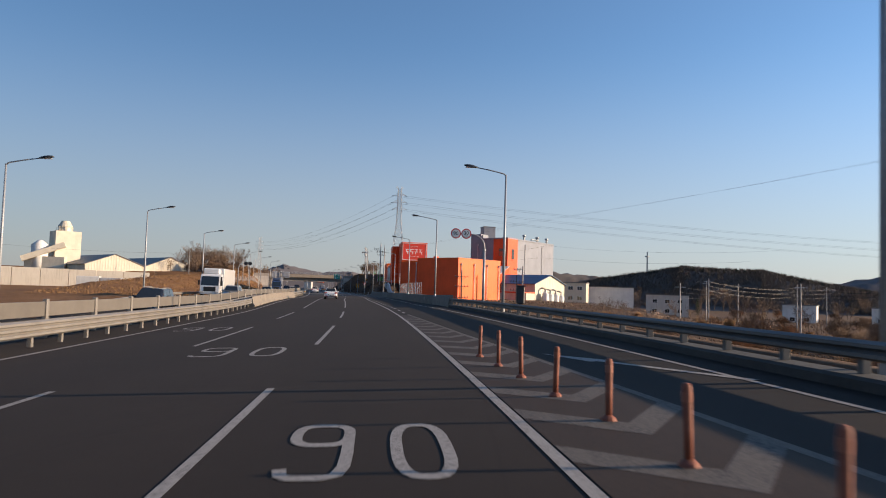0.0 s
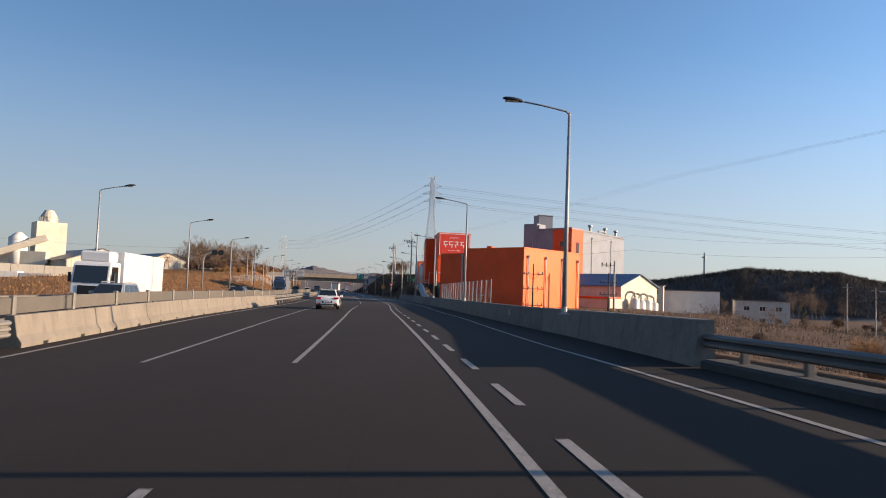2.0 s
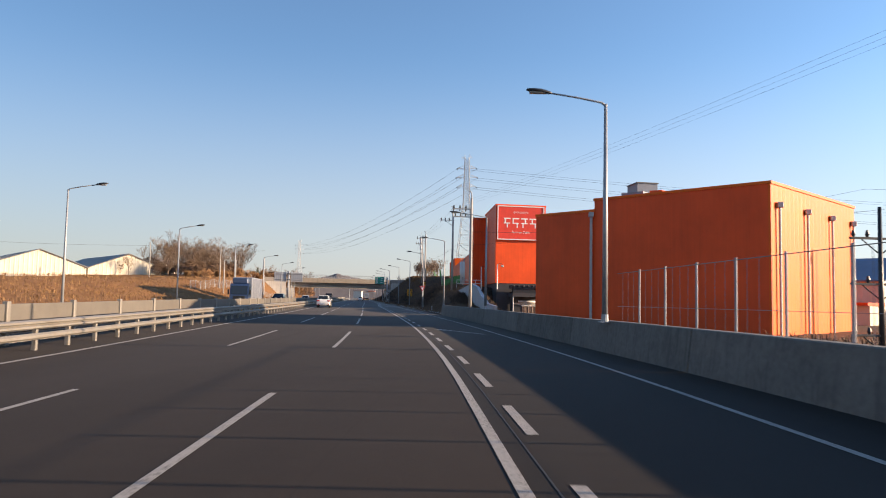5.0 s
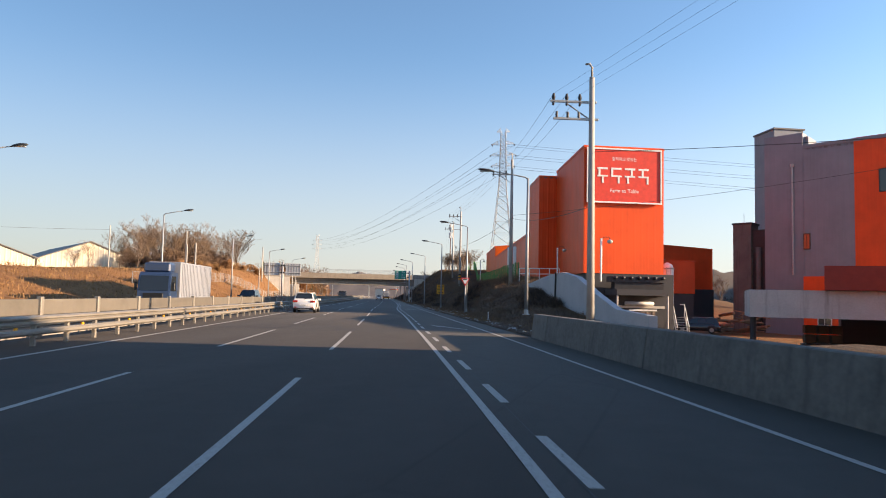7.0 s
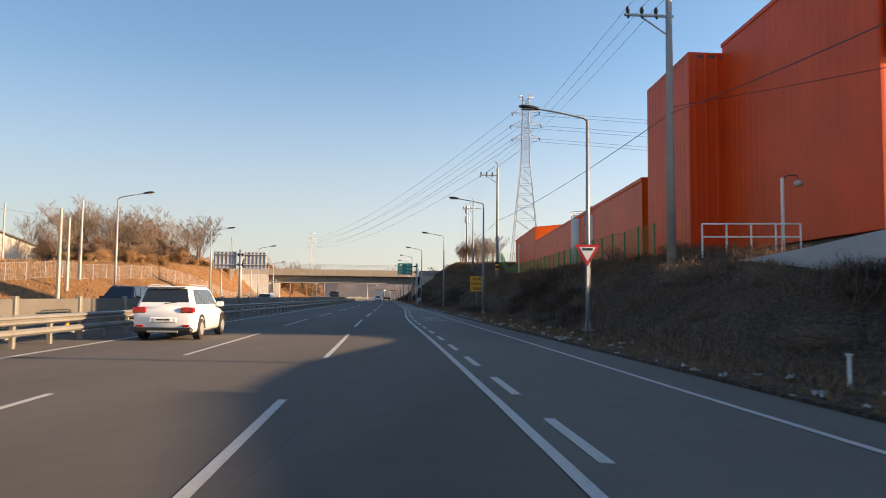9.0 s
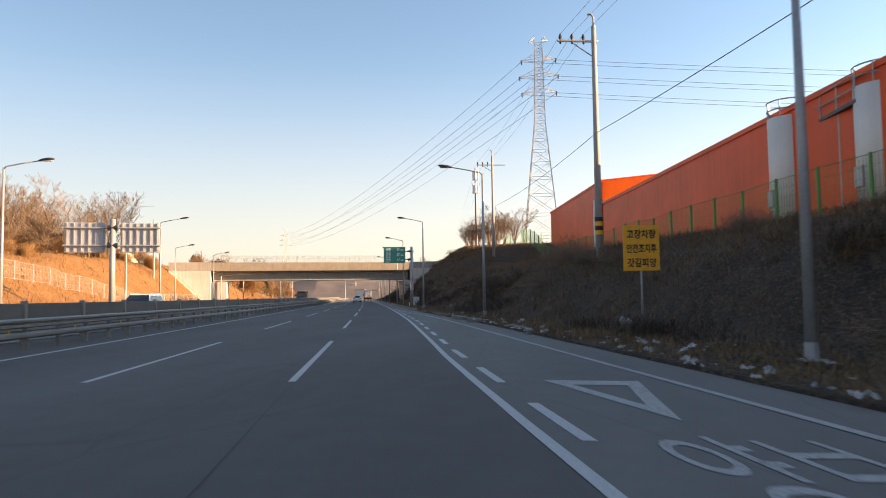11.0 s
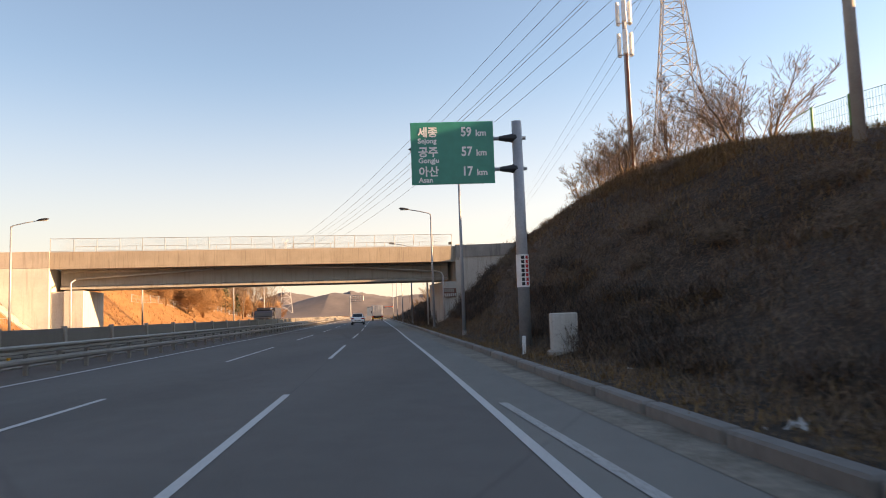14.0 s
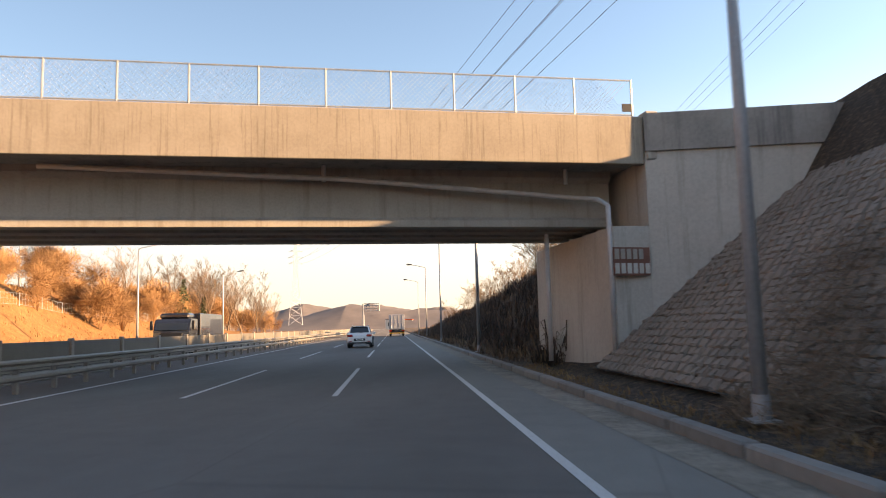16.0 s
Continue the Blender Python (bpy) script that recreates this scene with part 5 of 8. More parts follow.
wall_window(on_grey(8.6, 0, 0.05), on_grey(13.9, 0, 0.05), 0.55, 12.3, 1.5, 2.2, grey, DARK_METAL)
part("ground_panel", prism([on_grey(3.9, 0, 0.5), on_grey(13.8, 0, 0.5), on_grey(13.8, 0, 0.07), on_grey(3.9, 0, 0.07)], -2.0, 4.35), RED, grey, "orange ground-storey wall")
wall_window(on_grey(3.9, 0, 0.5), on_grey(13.8, 0, 0.5), 0.2, -0.5, 1.3, 1.5, grey)

shaft = thing("lift_shaft", "dark stained square concrete shaft beside the grey building", "shaft", group="factory yard")
STAINED = mottled("stained_shaft_concrete", (0.13, 0.115, 0.105), (0.22, 0.195, 0.175), 0.5, 9, 0.9, streak=(0.06, 0.052, 0.046))
part("tower", prism([on_grey(-3.9, 1.0), on_grey(-1.9, 1.0), on_grey(-1.9, 3.4), on_grey(-3.9, 3.4)], -2.6, 10.1), STAINED, shaft)
part("cap", prism([on_grey(-4.0, 0.9), on_grey(-1.8, 0.9), on_grey(-1.8, 3.5), on_grey(-4.0, 3.5)], 10.104, 10.3), DARK_WALL, shaft)
part("recess", prism([on_grey(-1.88, 1.5), on_grey(-0.2, 1.5), on_grey(-0.2, 3.2), on_grey(-1.88, 3.2)], -2.6, 9.5), DARK_WALL, shaft, "dark recess beside the shaft")
x, y = on_grey(-1.2, 1.3)
part("duct", tube([(x, y, -0.5), (x, y, 7.6)], 0.28, 12), STAINED, shaft, "", True)
x, y = on_grey(-3.0, 2.0)
part("aerial", tube([(x, y, 10.3), (x, y, 11.4)], 0.025, 5), STEEL, shaft)

# long orange halls on top of the cutting
def hall(name, label, p, q, depth, z0, z1, ridge, gable=True):
    e = thing(name, label, "building", group="orange halls")
    d = (v2(q) - v2(p)).normalized()
    o = Vector((d.y, -d.x, 0))
    r, s = v2(p) - o * 0 + o * depth, v2(q) + o * depth
    # the road-side face looks to the left of p->q, so walls run q->p
    # road-side wall redder than the lit gables, its shade set by the colour
    part("wall", ribbed_wall(q, p, z0, z1, 0.9, 0.004), RED, e)
    m0, m1 = v2(p) + o * depth * 0.5, v2(q) + o * depth * 0.5
    part("wall", ribbed_wall((p[0], p[1]), (m0.x, m0.y), z0, z1, 0.9, 0.004, ridge), ORANGE, e)
    part("wall", ribbed_wall((m0.x, m0.y), (r.x, r.y), z0, ridge, 0.9, 0.004, z1), ORANGE, e)
    part("wall", ribbed_wall((s.x, s.y), (m1.x, m1.y), z0, z1, 0.9, 0.004, ridge), ORANGE, e)
    part("wall", ribbed_wall((m1.x, m1.y), (q[0], q[1]), z0, ridge, 0.9, 0.004, z1), ORANGE, e)
    part("wall", ribbed_wall((r.x, r.y), (s.x, s.y), z0, z1, 0.9, 0.004), ORANGE, e)
    for a, b, c, f in ((v2(p), v2(q), m1, m0), (m0, m1, s, r)):
        bm = bmesh.new()
        za, zc = (z1, ridge) if a == v2(p) else (ridge, z1)
        t = [(a, za), (b, za), (c, zc), (f, zc)]
        top = [bm.verts.new((k.x, k.y, z + 0.05)) for k, z in t]
        bot = [bm.verts.new((k.x, k.y, z - 0.12)) for k, z in t]
        bm.faces.new(top)
        bm.faces.new(bot[::-1])
        for i in range(4):
            bm.faces.new((top[i], bot[i], bot[(i + 1) % 4], top[(i + 1) % 4]))
        bmesh.ops.recalc_face_normals(bm, faces=list(bm.faces))
        part("roof", bm, RED, e)
    edge_trim(q, p, z1, RED, e, 0.25, 0.08)
    return e


hall("factory_hall", "long red-orange sheet-clad factory hall on top of the cutting", (-15.9, 227.6), (-22.15, 283.2), 11, -1.6, 9.55, 10.2)
hall("factory_hall", "taller orange sheet-clad factory hall at the end of the row", (-22.2, 283.4), (-25.15, 309.0), 30, 4.5, 11.67, 13.2)

for x, y, r, top in ((-18.15, 250.6, 0.95, 9.2), (-17.1, 244.4, 1.05, 8.9)):
    t = thing("storage_tank", "tall white cylindrical tank with a railed top beside the hall", "tank", Matrix.Translation((x, y, 4.5)), "tanks")
    h = top - 4.5
    part("shell", tube([(0, 0, 0), (0, 0, h)], r, 28), WHITE_CLAD, t, "", True)
    for z in (h + 0.35, h + 0.75):
        ring = [(r * math.cos(a), r * math.sin(a), z) for a in (i * math.pi / 10 for i in range(21))]
        part("rail", tube(ring, 0.03, 6), STEEL, t)
    for i in range(8):
        a = i * math.pi / 4
        part("stanchion", tube([(r * math.cos(a), r * math.sin(a), h), (r * math.cos(a), r * math.sin(a), h + 0.75)], 0.03, 6), STEEL, t)
    part("hatch", box((-r - 0.06, -0.3, 0.6), (-r + 0.1, 0.3, 1.4), 0.02), STEEL, t)
cat = thing("catwalk", "steel catwalk with railings between the white tanks", "catwalk", Matrix.Translation((-17.65, 247.4, 3.7)))
part("deck", box((-0.5, -3.0, 4.6), (0.5, 3.0, 4.75), 0.01), DARK_METAL, cat)
for i in range(5):
    part("stanchion", tube([(-0.5, -2.9 + 1.45 * i, 4.7), (-0.5, -2.9 + 1.45 * i, 5.7)], 0.03, 6), STEEL, cat)
for z in (5.2, 5.7):
    part("rail", tube([(-0.5, -3.0, z), (-0.5, 3.0, z)], 0.03, 6), STEEL, cat)
for yy in (-1.2, 1.2):
    part("leg", tube([(-0.3, yy, -0.2), (-0.3, yy, 4.6)], 0.07, 8), STEEL, cat)

# cream workshop with the blue roof
P = Vector((25.8, 171.0, 0))
gd, bd = Vector((0.67, 0.74, 0)), Vector((-0.74, 0.67, 0))
E1, E2 = P - gd * 6.2, P + gd * 6.2
shop = thing("workshop", "cream gabled workshop with a blue sheet roof and white tanks", "building")
part("wall", ribbed_wall((E1.x, E1.y), (P.x, P.y), -3.5, 3.9, 0.7, 0.02, 6.0), CREAM, shop)
part("wall", ribbed_wall((P.x, P.y), (E2.x, E2.y), -3.5, 6.0, 0.7, 0.02, 3.9), CREAM, shop)
b1, b2, bp = E1 + bd * 20, E2 + bd * 20, P + bd * 20
part("wall", ribbed_wall((b1.x, b1.y), (E1.x, E1.y), -3.5, 3.9, 0.7, 0.02), CREAM, shop)
part("wall", ribbed_wall((E2.x, E2.y), (b2.x, b2.y), -3.5, 3.9, 0.7, 0.02), CREAM, shop)
for e0, e1 in ((E1, b1), (E2, b2)):
    bm = bmesh.new()
    lip = (e0 - P).normalized() * 0.5
    top = [Vector((*v.xy, z)) for v, z in ((P - bd * 0.4, 6.12), (bp, 6.12), (e1 + lip, 3.85), (e0 + lip - bd * 0.4, 3.85))]
    a = [bm.verts.new(v) for v in top]
    b = [bm.verts.new(v - Vector((0, 0, 0.12))) for v in top]
    bm.faces.new(a)
    bm.faces.new(b[::-1])
    for i in range(4):
        bm.faces.new((a[i], b[i], b[(i + 1) % 4], a[(i + 1) % 4]))
    bmesh.ops.recalc_face_normals(bm, faces=list(bm.faces))
    part("roof", bm, BLUE_ROOF, shop, "blue sheet roof")
lean = thing("lean_to", "low red-roofed lean-to with a cream wall beside the workshop", "building")
l0 = E1 - gd * 3.4
l1 = l0 + bd * 9
part("wall", prism([(l0.x, l0.y), (E1.x, E1.y), (E1.x + bd.x * 9, E1.y + bd.y * 9), (l1.x, l1.y)], -3.5, 1.6), CREAM, lean)
part("roof", prism([(l0.x - 0.3, l0.y - 0.3), (E1.x, E1.y - 0.4), (E1.x + bd.x * 9, E1.y + bd.y * 9), (l1.x, l1.y)], 1.65, 1.9), RED, lean)
out = Vector((0.74, -0.67, 0))
for k, (s, h) in enumerate(((-3.6, 3.0), (-1.5, 2.7), (0.8, 2.7), (3.0, 2.4))):
    c = P + gd * s + out * 1.2
    t = thing("process_tank", "white cylindrical filter tank against the workshop gable", "tank", Matrix.Translation((c.x, c.y, -2.6)), "filter tanks")
    part("shell", tube([(0, 0, 0), (0, 0, h + 1.2), (0, 0, h + 1.6)], [0.75, 0.75, 0.2], 18), WHITE_CLAD, t, "", True)
    part("duct", tube([(0, 0, h + 1.5), (0, 0, h + 2.2), (-0.5, 0.4, h + 2.5), (-0.8, 0.7, h + 2.5)], 0.2, 10), STEEL, t)


def plain_building(name, label, p, q, depth, z0, z1, m, windows=0, roof=ROOF_GREY, sill=1.2):
    e = thing(name, label, "building", group="distant buildings")
    p, q = v2(p), v2(q)
    d = (q - p).normalized()
    o = Vector((-d.y, d.x, 0))
    r, s = q + o * depth, p + o * depth
    part("wall", prism([(c.x, c.y) for c in (p, q, r, s)], z0, z1), m, e)
    part("roof", prism([(c.x, c.y) for c in (p - d * 0.3 - o * 0.3, q + d * 0.3 - o * 0.3, r + d * 0.3 + o * 0.3, s - d * 0.3 + o * 0.3)], z1 + 0.01, z1 + 0.3), roof, e)
    n = windows
    floors = max(1, int((z1 - z0) // 3.4))
    for f in range(floors):
        for i in range(n):
            wall_window((p.x, p.y), (q.x, q.y), (i + 0.7) / (n + 0.4), z0 + sill + 3.3 * f + (0.4 if f else 0), 1.6, 1.3, e)
    return e


plain_building("distant_building", "small pale office block among bare trees", (70.5, 250.0), (84.0, 246.2), 12, -8.5, 2.4, CONCRETE_PALE, 3)
plain_building("distant_building", "white low workshop with a flat roof", (44.5, 256.5), (66.5, 251.2), 14, -6.0, 4.6, WHITE_CLAD, 0)
plain_building("distant_building", "cream plant room beside the workshop", (41.0, 243.0), (48.0, 241.0), 10, -5.0, 5.6, CREAM, 2)
plain_building("distant_building", "small orange-fronted shed on the yard", (46.0, 255.4), (51.5, 254.1), 1.0, 1.0, 5.2, ORANGE, 0)
plain_building("distant_building", "white farm shed below the hill", (111.0, 236.0), (119.5, 231.0), 10, -6.0, 0.3, WHITE_CLAD, 2)
plain_building("distant_building", "white two-storey house at the foot of the hill", (140.0, 236.0), (150.0, 229.0), 10, -6.0, 0.0, WHITE_CLAD, 3)

# left-hand side: silo plant, gabled warehouses, retaining wall
plant = thing("silo_plant", "cream concrete batching plant with a tower and round silo", "building")
part("tower", prism([(-147.5, 273.5), (-141.0, 280.0), (-147.0, 286.5), (-153.5, 280.0)], 4.0, 20.3), CREAM, plant)
part("hopper", tube([(-147.0, 279.0, 20.3), (-147.0, 279.0, 21.6), (-147.0, 279.0, 22.4), (-147.0, 279.0, 24.4)], [2.6, 2.4, 2.6, 1.4], 16), CREAM, plant)
part("silo", tube([(-153.0, 273.0, 4.0), (-153.0, 273.0, 14.6), (-153.0, 273.0, 16.4)], [3.0, 3.0, 0.8], 20), WHITE_CLAD, plant, "", True)
part("conveyor_housing", prism([(-157.0, 270.0), (-143.0, 272.0), (-144.0, 276.0), (-158.0, 275.0)], 4.0, 10.2), CREAM, plant)
bm = bmesh.new()
add_tube(bm, [(-157.0, 268.0, 9.0), (-144.0, 274.0, 15.0)], 1.4, 4)
part("conveyor", bm, CREAM, plant)
for i in range(7):
    a = i * math.pi / 3.5
    part("rail", tube([(-147 + 2.9 * math.cos(a), 279 + 2.9 * math.sin(a), 20.3), (-147 + 2.9 * math.cos(a), 279 + 2.9 * math.sin(a), 22.0)], 0.12, 5), CREAM, plant)


def gable_house(name, label, p, q, depth, z0, eave, peak, wall_m, roof_m, doors=0):
    e = thing(name, label, "building", group="gabled warehouses")
    p, q = v2(p), v2(q)
    d = (q - p).normalized()
    o = Vector((-d.y, d.x, 0))
    mid = (p + q) * 0.5
    part("wall", ribbed_wall((p.x, p.y), (mid.x, mid.y), z0, eave, 1.0, 0.04, peak), wall_m, e)
    part("wall", ribbed_wall((mid.x, mid.y), (q.x, q.y), z0, peak, 1.0, 0.04, eave), wall_m, e)
    r, s = q + o * depth, p + o * depth
    part("wall", ribbed_wall((q.x, q.y), (r.x, r.y), z0, eave, 1.0, 0.04), wall_m, e)
    part("wall", ribbed_wall((s.x, s.y), (p.x, p.y), z0, eave, 1.0, 0.04), wall_m, e)
    mb = mid + o * depth
    for a, b in ((p, s), (q, r)):
        bm = bmesh.new()
        lip = (a - mid).normalized() * 0.5
        t = [Vector((*v.xy, z)) for v, z in ((mid - o * 0.4, peak + 0.12), (mb, peak + 0.12), (b + lip, eave), (a + lip - o * 0.4, eave))]
        u = [bm.verts.new(v) for v in t]
        w = [bm.verts.new(v - Vector((0, 0, 0.2))) for v in t]
        bm.faces.new(u)
        bm.faces.new(w[::-1])
        for i in range(4):
            bm.faces.new((u[i], w[i], w[(i + 1) % 4], u[(i + 1) % 4]))
        bmesh.ops.recalc_face_normals(bm, faces=list(bm.faces))
        part("roof", bm, roof_m, e)
    for i in range(doors):
        wall_window((p.x, p.y), (q.x, q.y), (i + 0.6) / doors, z0 + 1.5, 2.0, 1.6, e)
    return e


gable_house("warehouse", "cream gabled warehouse with a grey sheet roof on the slope", (-114.6, 277.0), (-100.4, 291.0), 45, 3.0, 7.6, 11.6, CREAM, ROOF_GREY)
gable_house("warehouse", "cream gabled warehouse beside a silo plant", (-130.0, 261.8), (-114.8, 276.8), 45, 3.0, 7.7, 11.7, CREAM, ROOF_GREY)
gable_house("house", "small cream house with a grey gable roof", (-130.0, 330.0), (-120.0, 331.0), 10, 5.0, 11.2, 13.4, CREAM, ROOF_GREY, 2)
gable_house("house", "small yellow house with a low roof among bare trees", (-113.5, 345.0), (-102.5, 347.0), 9, 7.5, 10.6, 12.0, CREAM, ROOF_GREY, 3)
YARD_WALL = mottled("cream_retaining_wall", (0.58, 0.52, 0.42), (0.70, 0.64, 0.53), 0.15, 6, 0.85, streak=(0.42, 0.36, 0.28))
ret = thing("retaining_wall", "long pale concrete retaining wall of the yard beyond the opposite carriageway", "wall")
W_A, W_B = Vector((-152.0, 238.0, 0)), Vector((-104.0, 256.5, 0))
for i in range(6):
    p, q = W_A.lerp(W_B, i / 6), W_A.lerp(W_B, (i + 1) / 6 - 0.003)
    back = Vector((-0.36, 0.93, 0)) * 0.6
    part("section", prism([(p.x, p.y), (q.x, q.y), (q.x + back.x, q.y + back.y), (p.x + back.x, p.y + back.y)], -2.5, 5.6 - 0.12 * i), YARD_WALL, ret)
hut = thing("site_cabin", "small white and blue site cabins on the yard", "cabin", Matrix.Translation((-66.0, 140.0, 0.3)) @ pose(0, 0, 0, 0, 0, 15))
part("body", box((-4.0, -1.3, -1.0), (0.0, 1.3, 2.1), 0.05), WHITE_CLAD, hut)
part("body", box((0.2, -1.3, -1.0), (4.0, 1.3, 1.9), 0.05), CONCRETE_BLUE, hut)

# ---- bridge over the road ----
BA = Vector((-48.17, 348.43, 0))
BD = Vector((-0.952, -0.305, 0)).normalized()
BN = Vector((-BD.y, BD.x, 0))
if BN.y < 0:
    BN = -BN
BM = Matrix(((BD.x, BN.x, 0, BA.x), (BD.y, BN.y, 0, BA.y), (0, 0, 1, 0), (0, 0, 0, 1)))
bridge = thing("overpass", "concrete girder overpass with stained parapets, mesh fences and drain pipes", "bridge", BM)
SPAN = 35.0


def bpart(name, lo, hi, m, bevel=0.02, label=""):
    return part(name, box(lo, hi, bevel), m, bridge, label)


PARAPET = mottled("parapet_stained", (0.24, 0.20, 0.155), (0.34, 0.29, 0.23), 0.7, 12, 0.85, streak=(0.11, 0.085, 0.062), fine_streaks=4.0)
for w0, w1 in ((0.0, 0.28), (7.0, 7.28)):
    bpart("parapet", (-0.1, w0, 6.08), (SPAN + 0.1, w1, 7.55), PARAPET)
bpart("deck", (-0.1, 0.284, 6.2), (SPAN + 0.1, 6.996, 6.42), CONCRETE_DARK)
for w in (2.0, 3.3, 4.6, 5.9):
    bm = bmesh.new()
    half_i = [(0.32, 4.43), (0.32, 4.63), (0.17, 4.75), (0.17, 5.85), (0.36, 6.0), (0.36, 6.2)]
    ring_i = [(w + 0.1 + x, z) for x, z in half_i] + [(w + 0.1 - x, z) for x, z in reversed(half_i)]
    ends_i = [[bm.verts.new((u, x, z)) for x, z in ring_i] for u in (0.25, SPAN - 0.25)]
    bm.faces.new(ends_i[0])
    bm.faces.new(ends_i[1][::-1])
    for i in range(len(ring_i)):
        j = (i + 1) % len(ring_i)
        bm.faces.new((ends_i[0][i], ends_i[1][i], ends_i[1][j], ends_i[0][j]))
    bmesh.ops.recalc_face_normals(bm, faces=list(bm.faces))
    part("girder", bm, CONCRETE, bridge)
fpost = to_mesh("fence_post", tube([(0, 0, 7.55), (0, 0, 8.72)], 0.03, 6), STEEL)
for w in (0.14, 7.14):
    for i in range(20):
        o = new("fence_post", fpost)
        o.parent = bridge
        o.matrix_local = Matrix.Translation((0.15 + i * 1.84, w, 0))
    for z in (7.62, 8.70):
        part("fence_rail", tube([(0.15, w, z), (0.15 + 19 * 1.84, w, z)], 0.022, 6), STEEL, bridge)
bm = bmesh.new()
u = 0.3
while u < 34.6:
    for sgn in (1, -1):
        a, b = (u, 7.64), (u + sgn * 1.05, 8.69)
        if 0.15 < b[0] < 35.0:
            add_tube(bm, [(a[0], 0.14, a[1]), (b[0], 0.14, b[1])], 0.005, 3, False)
    u += 0.14
part("fence_mesh", bm, STEEL, bridge, "chain-link mesh")
part("notice_plate", box((0.2, 0.06, 7.7), (0.5, 0.09, 7.95), 0.005), BLACK, bridge)
part("drain_pipe", tube([(17.2, 1.4, 6.08), (8.8, 1.4, 5.80), (1.5, 1.4, 5.28), (1.2, 0.6, 5.1), (1.2, -0.12, 4.8), (1.2, -0.12, 0.2)], 0.075, 10), PIPE, bridge, "", True)
part("drain_pipe", tube([(33.4, 1.4, 5.3), (27.0, 1.4, 5.65), (22.0, 1.4, 5.93)], 0.075, 10), PIPE, bridge, "", True)
part("drain_pipe", tube([(33.4, 1.4, 5.3), (33.4, -0.12, 4.9), (33.4, -0.12, 0.2)], 0.075, 10), PIPE, bridge, "", True)
part("drain_pipe", tube([(2.2, 2.6, 4.3), (2.2, 2.6, 0.2)], 0.075, 10), PIPE, bridge, "", True)
for u in (9.4, 1.9):
    part("drain_spout", tube([(u, 1.4, 6.2), (u, 1.4, 5.72)], 0.07, 8), PIPE, bridge)
# abutments and wing walls
ABUT = mottled("abutment_concrete", (0.40, 0.37, 0.325), (0.53, 0.495, 0.44), 0.35, 9, 0.85, streak=(0.27, 0.24, 0.20))
bpart("abutment", (-1.6, 0.0, -0.4), (1.05, 7.3, 4.2), ABUT, 0.03)
bpart("abutment", (-1.6, 0.0, 4.2), (-0.12, 7.3, 6.3), ABUT, 0.02)
bpart("pier", (SPAN - 2.5, 0.2, -0.4), (SPAN - 0.95, 7.1, 4.25), ABUT, 0.03)
bpart("abutment", (SPAN - 0.9, 0.5, -0.4), (SPAN + 0.1, 7.2, 4.2), ABUT, 0.03)
bpart("abutment", (SPAN + 0.12, -0.05, -0.4), (SPAN + 7.0, 7.3, 6.2), CONCRETE_PALE, 0.03)
bpart("parapet", (SPAN + 0.12, -0.08, 6.2), (SPAN + 7.0, 0.3, 7.6), CONCRETE, 0.02)
bpart("end_post", (-0.55, -0.12, 6.2), (-0.15, 0.4, 7.7), CONCRETE, 0.03)
edging = thing("slope_edging", "sunlit concrete edging down the embankment beside the far abutment", "edging")
bm = bmesh.new()
rows = []
for i in range(13):
    u = SPAN - 0.6 + 0.62 * i
    row = []
    for w, dz in ((-0.25, 0.16), (-1.5, 0.16), (-1.55, -0.3)):
        q = BM @ Vector((u, w, 0))
        o = (q.x - line_x(q.y)) / line_len(q.y)
        row.append(bm.verts.new((q.x, q.y, ground_z(q.y, o) + road_z(q.y, o) + dz)))
    rows.append(row)
for a, b in zip(rows, rows[1:]):
    for j in range(2):
        bm.faces.new((a[j], b[j], b[j + 1], a[j + 1]))
bmesh.ops.recalc_face_normals(bm, faces=list(bm.faces))
part("slab", bm, CONCRETE, edging)
W0, W1 = (-48.05, 348.45), (-37.0, 348.6)
wing = thing("wing_wall", "tall pale concrete wing wall holding the cutting beside the overpass", "wall")
part("wall", prism([W0, W1, (-37.0, 349.2), (-48.05, 349.1)], -0.5, 6.45), ABUT, wing)
part("coping", prism([(-48.05, 348.36), (-37.0, 348.5), (-37.0, 349.25), (-48.05, 349.15)], 6.46, 7.62), CONCRETE_DARK, wing, "weathered darker parapet course")
part("notice", prism([(-49.2, 347.84), (-48.1, 348.34), (-48.12, 348.36), (-49.22, 347.86)], 2.72, 3.55), plain("faded_notice", (0.20, 0.085, 0.06), 0.7), wing, "faded painted notice with dark bars")
for r in range(2):
    for i in range(5 if r else 6):
        k = (i + 0.2) / 6
        x, y = -49.2 + 1.1 * k, 347.81 + 0.5 * k
        part("bar", prism([(x, y), (x + 0.13, y + 0.06), (x + 0.125, y + 0.07), (x - 0.005, y + 0.01)], 2.78 + 0.42 * r, 3.08 + 0.42 * r), CONCRETE if r else CONCRETE_PALE, wing)

# stone pitching on the cone under the wing wall
pitch = thing("stone_pitching", "sloping revetment of rough laid stones under the wing wall", "revetment")
STONE = mottled("pitching_stone", (0.15, 0.12, 0.096), (0.27, 0.215, 0.172), 0.6, 12, 0.9, bump_s=0.5, bump_d=0.02, island=0.35)
bm = bmesh.new()
rows = []
PY = [334.5 + 1.0 * i for i in range(15)]
for y in PY:
    e = lerp_table(EDGE, y)
    rows.append([bm.verts.new(Vector((line_x(y) + (e + d) * line_len(y), y, cone_z(d) - 0.04))) for d in (2.15, 2.3, 3.5, 5, 6.5, 7.7, 9, 10.4, 11.6)])
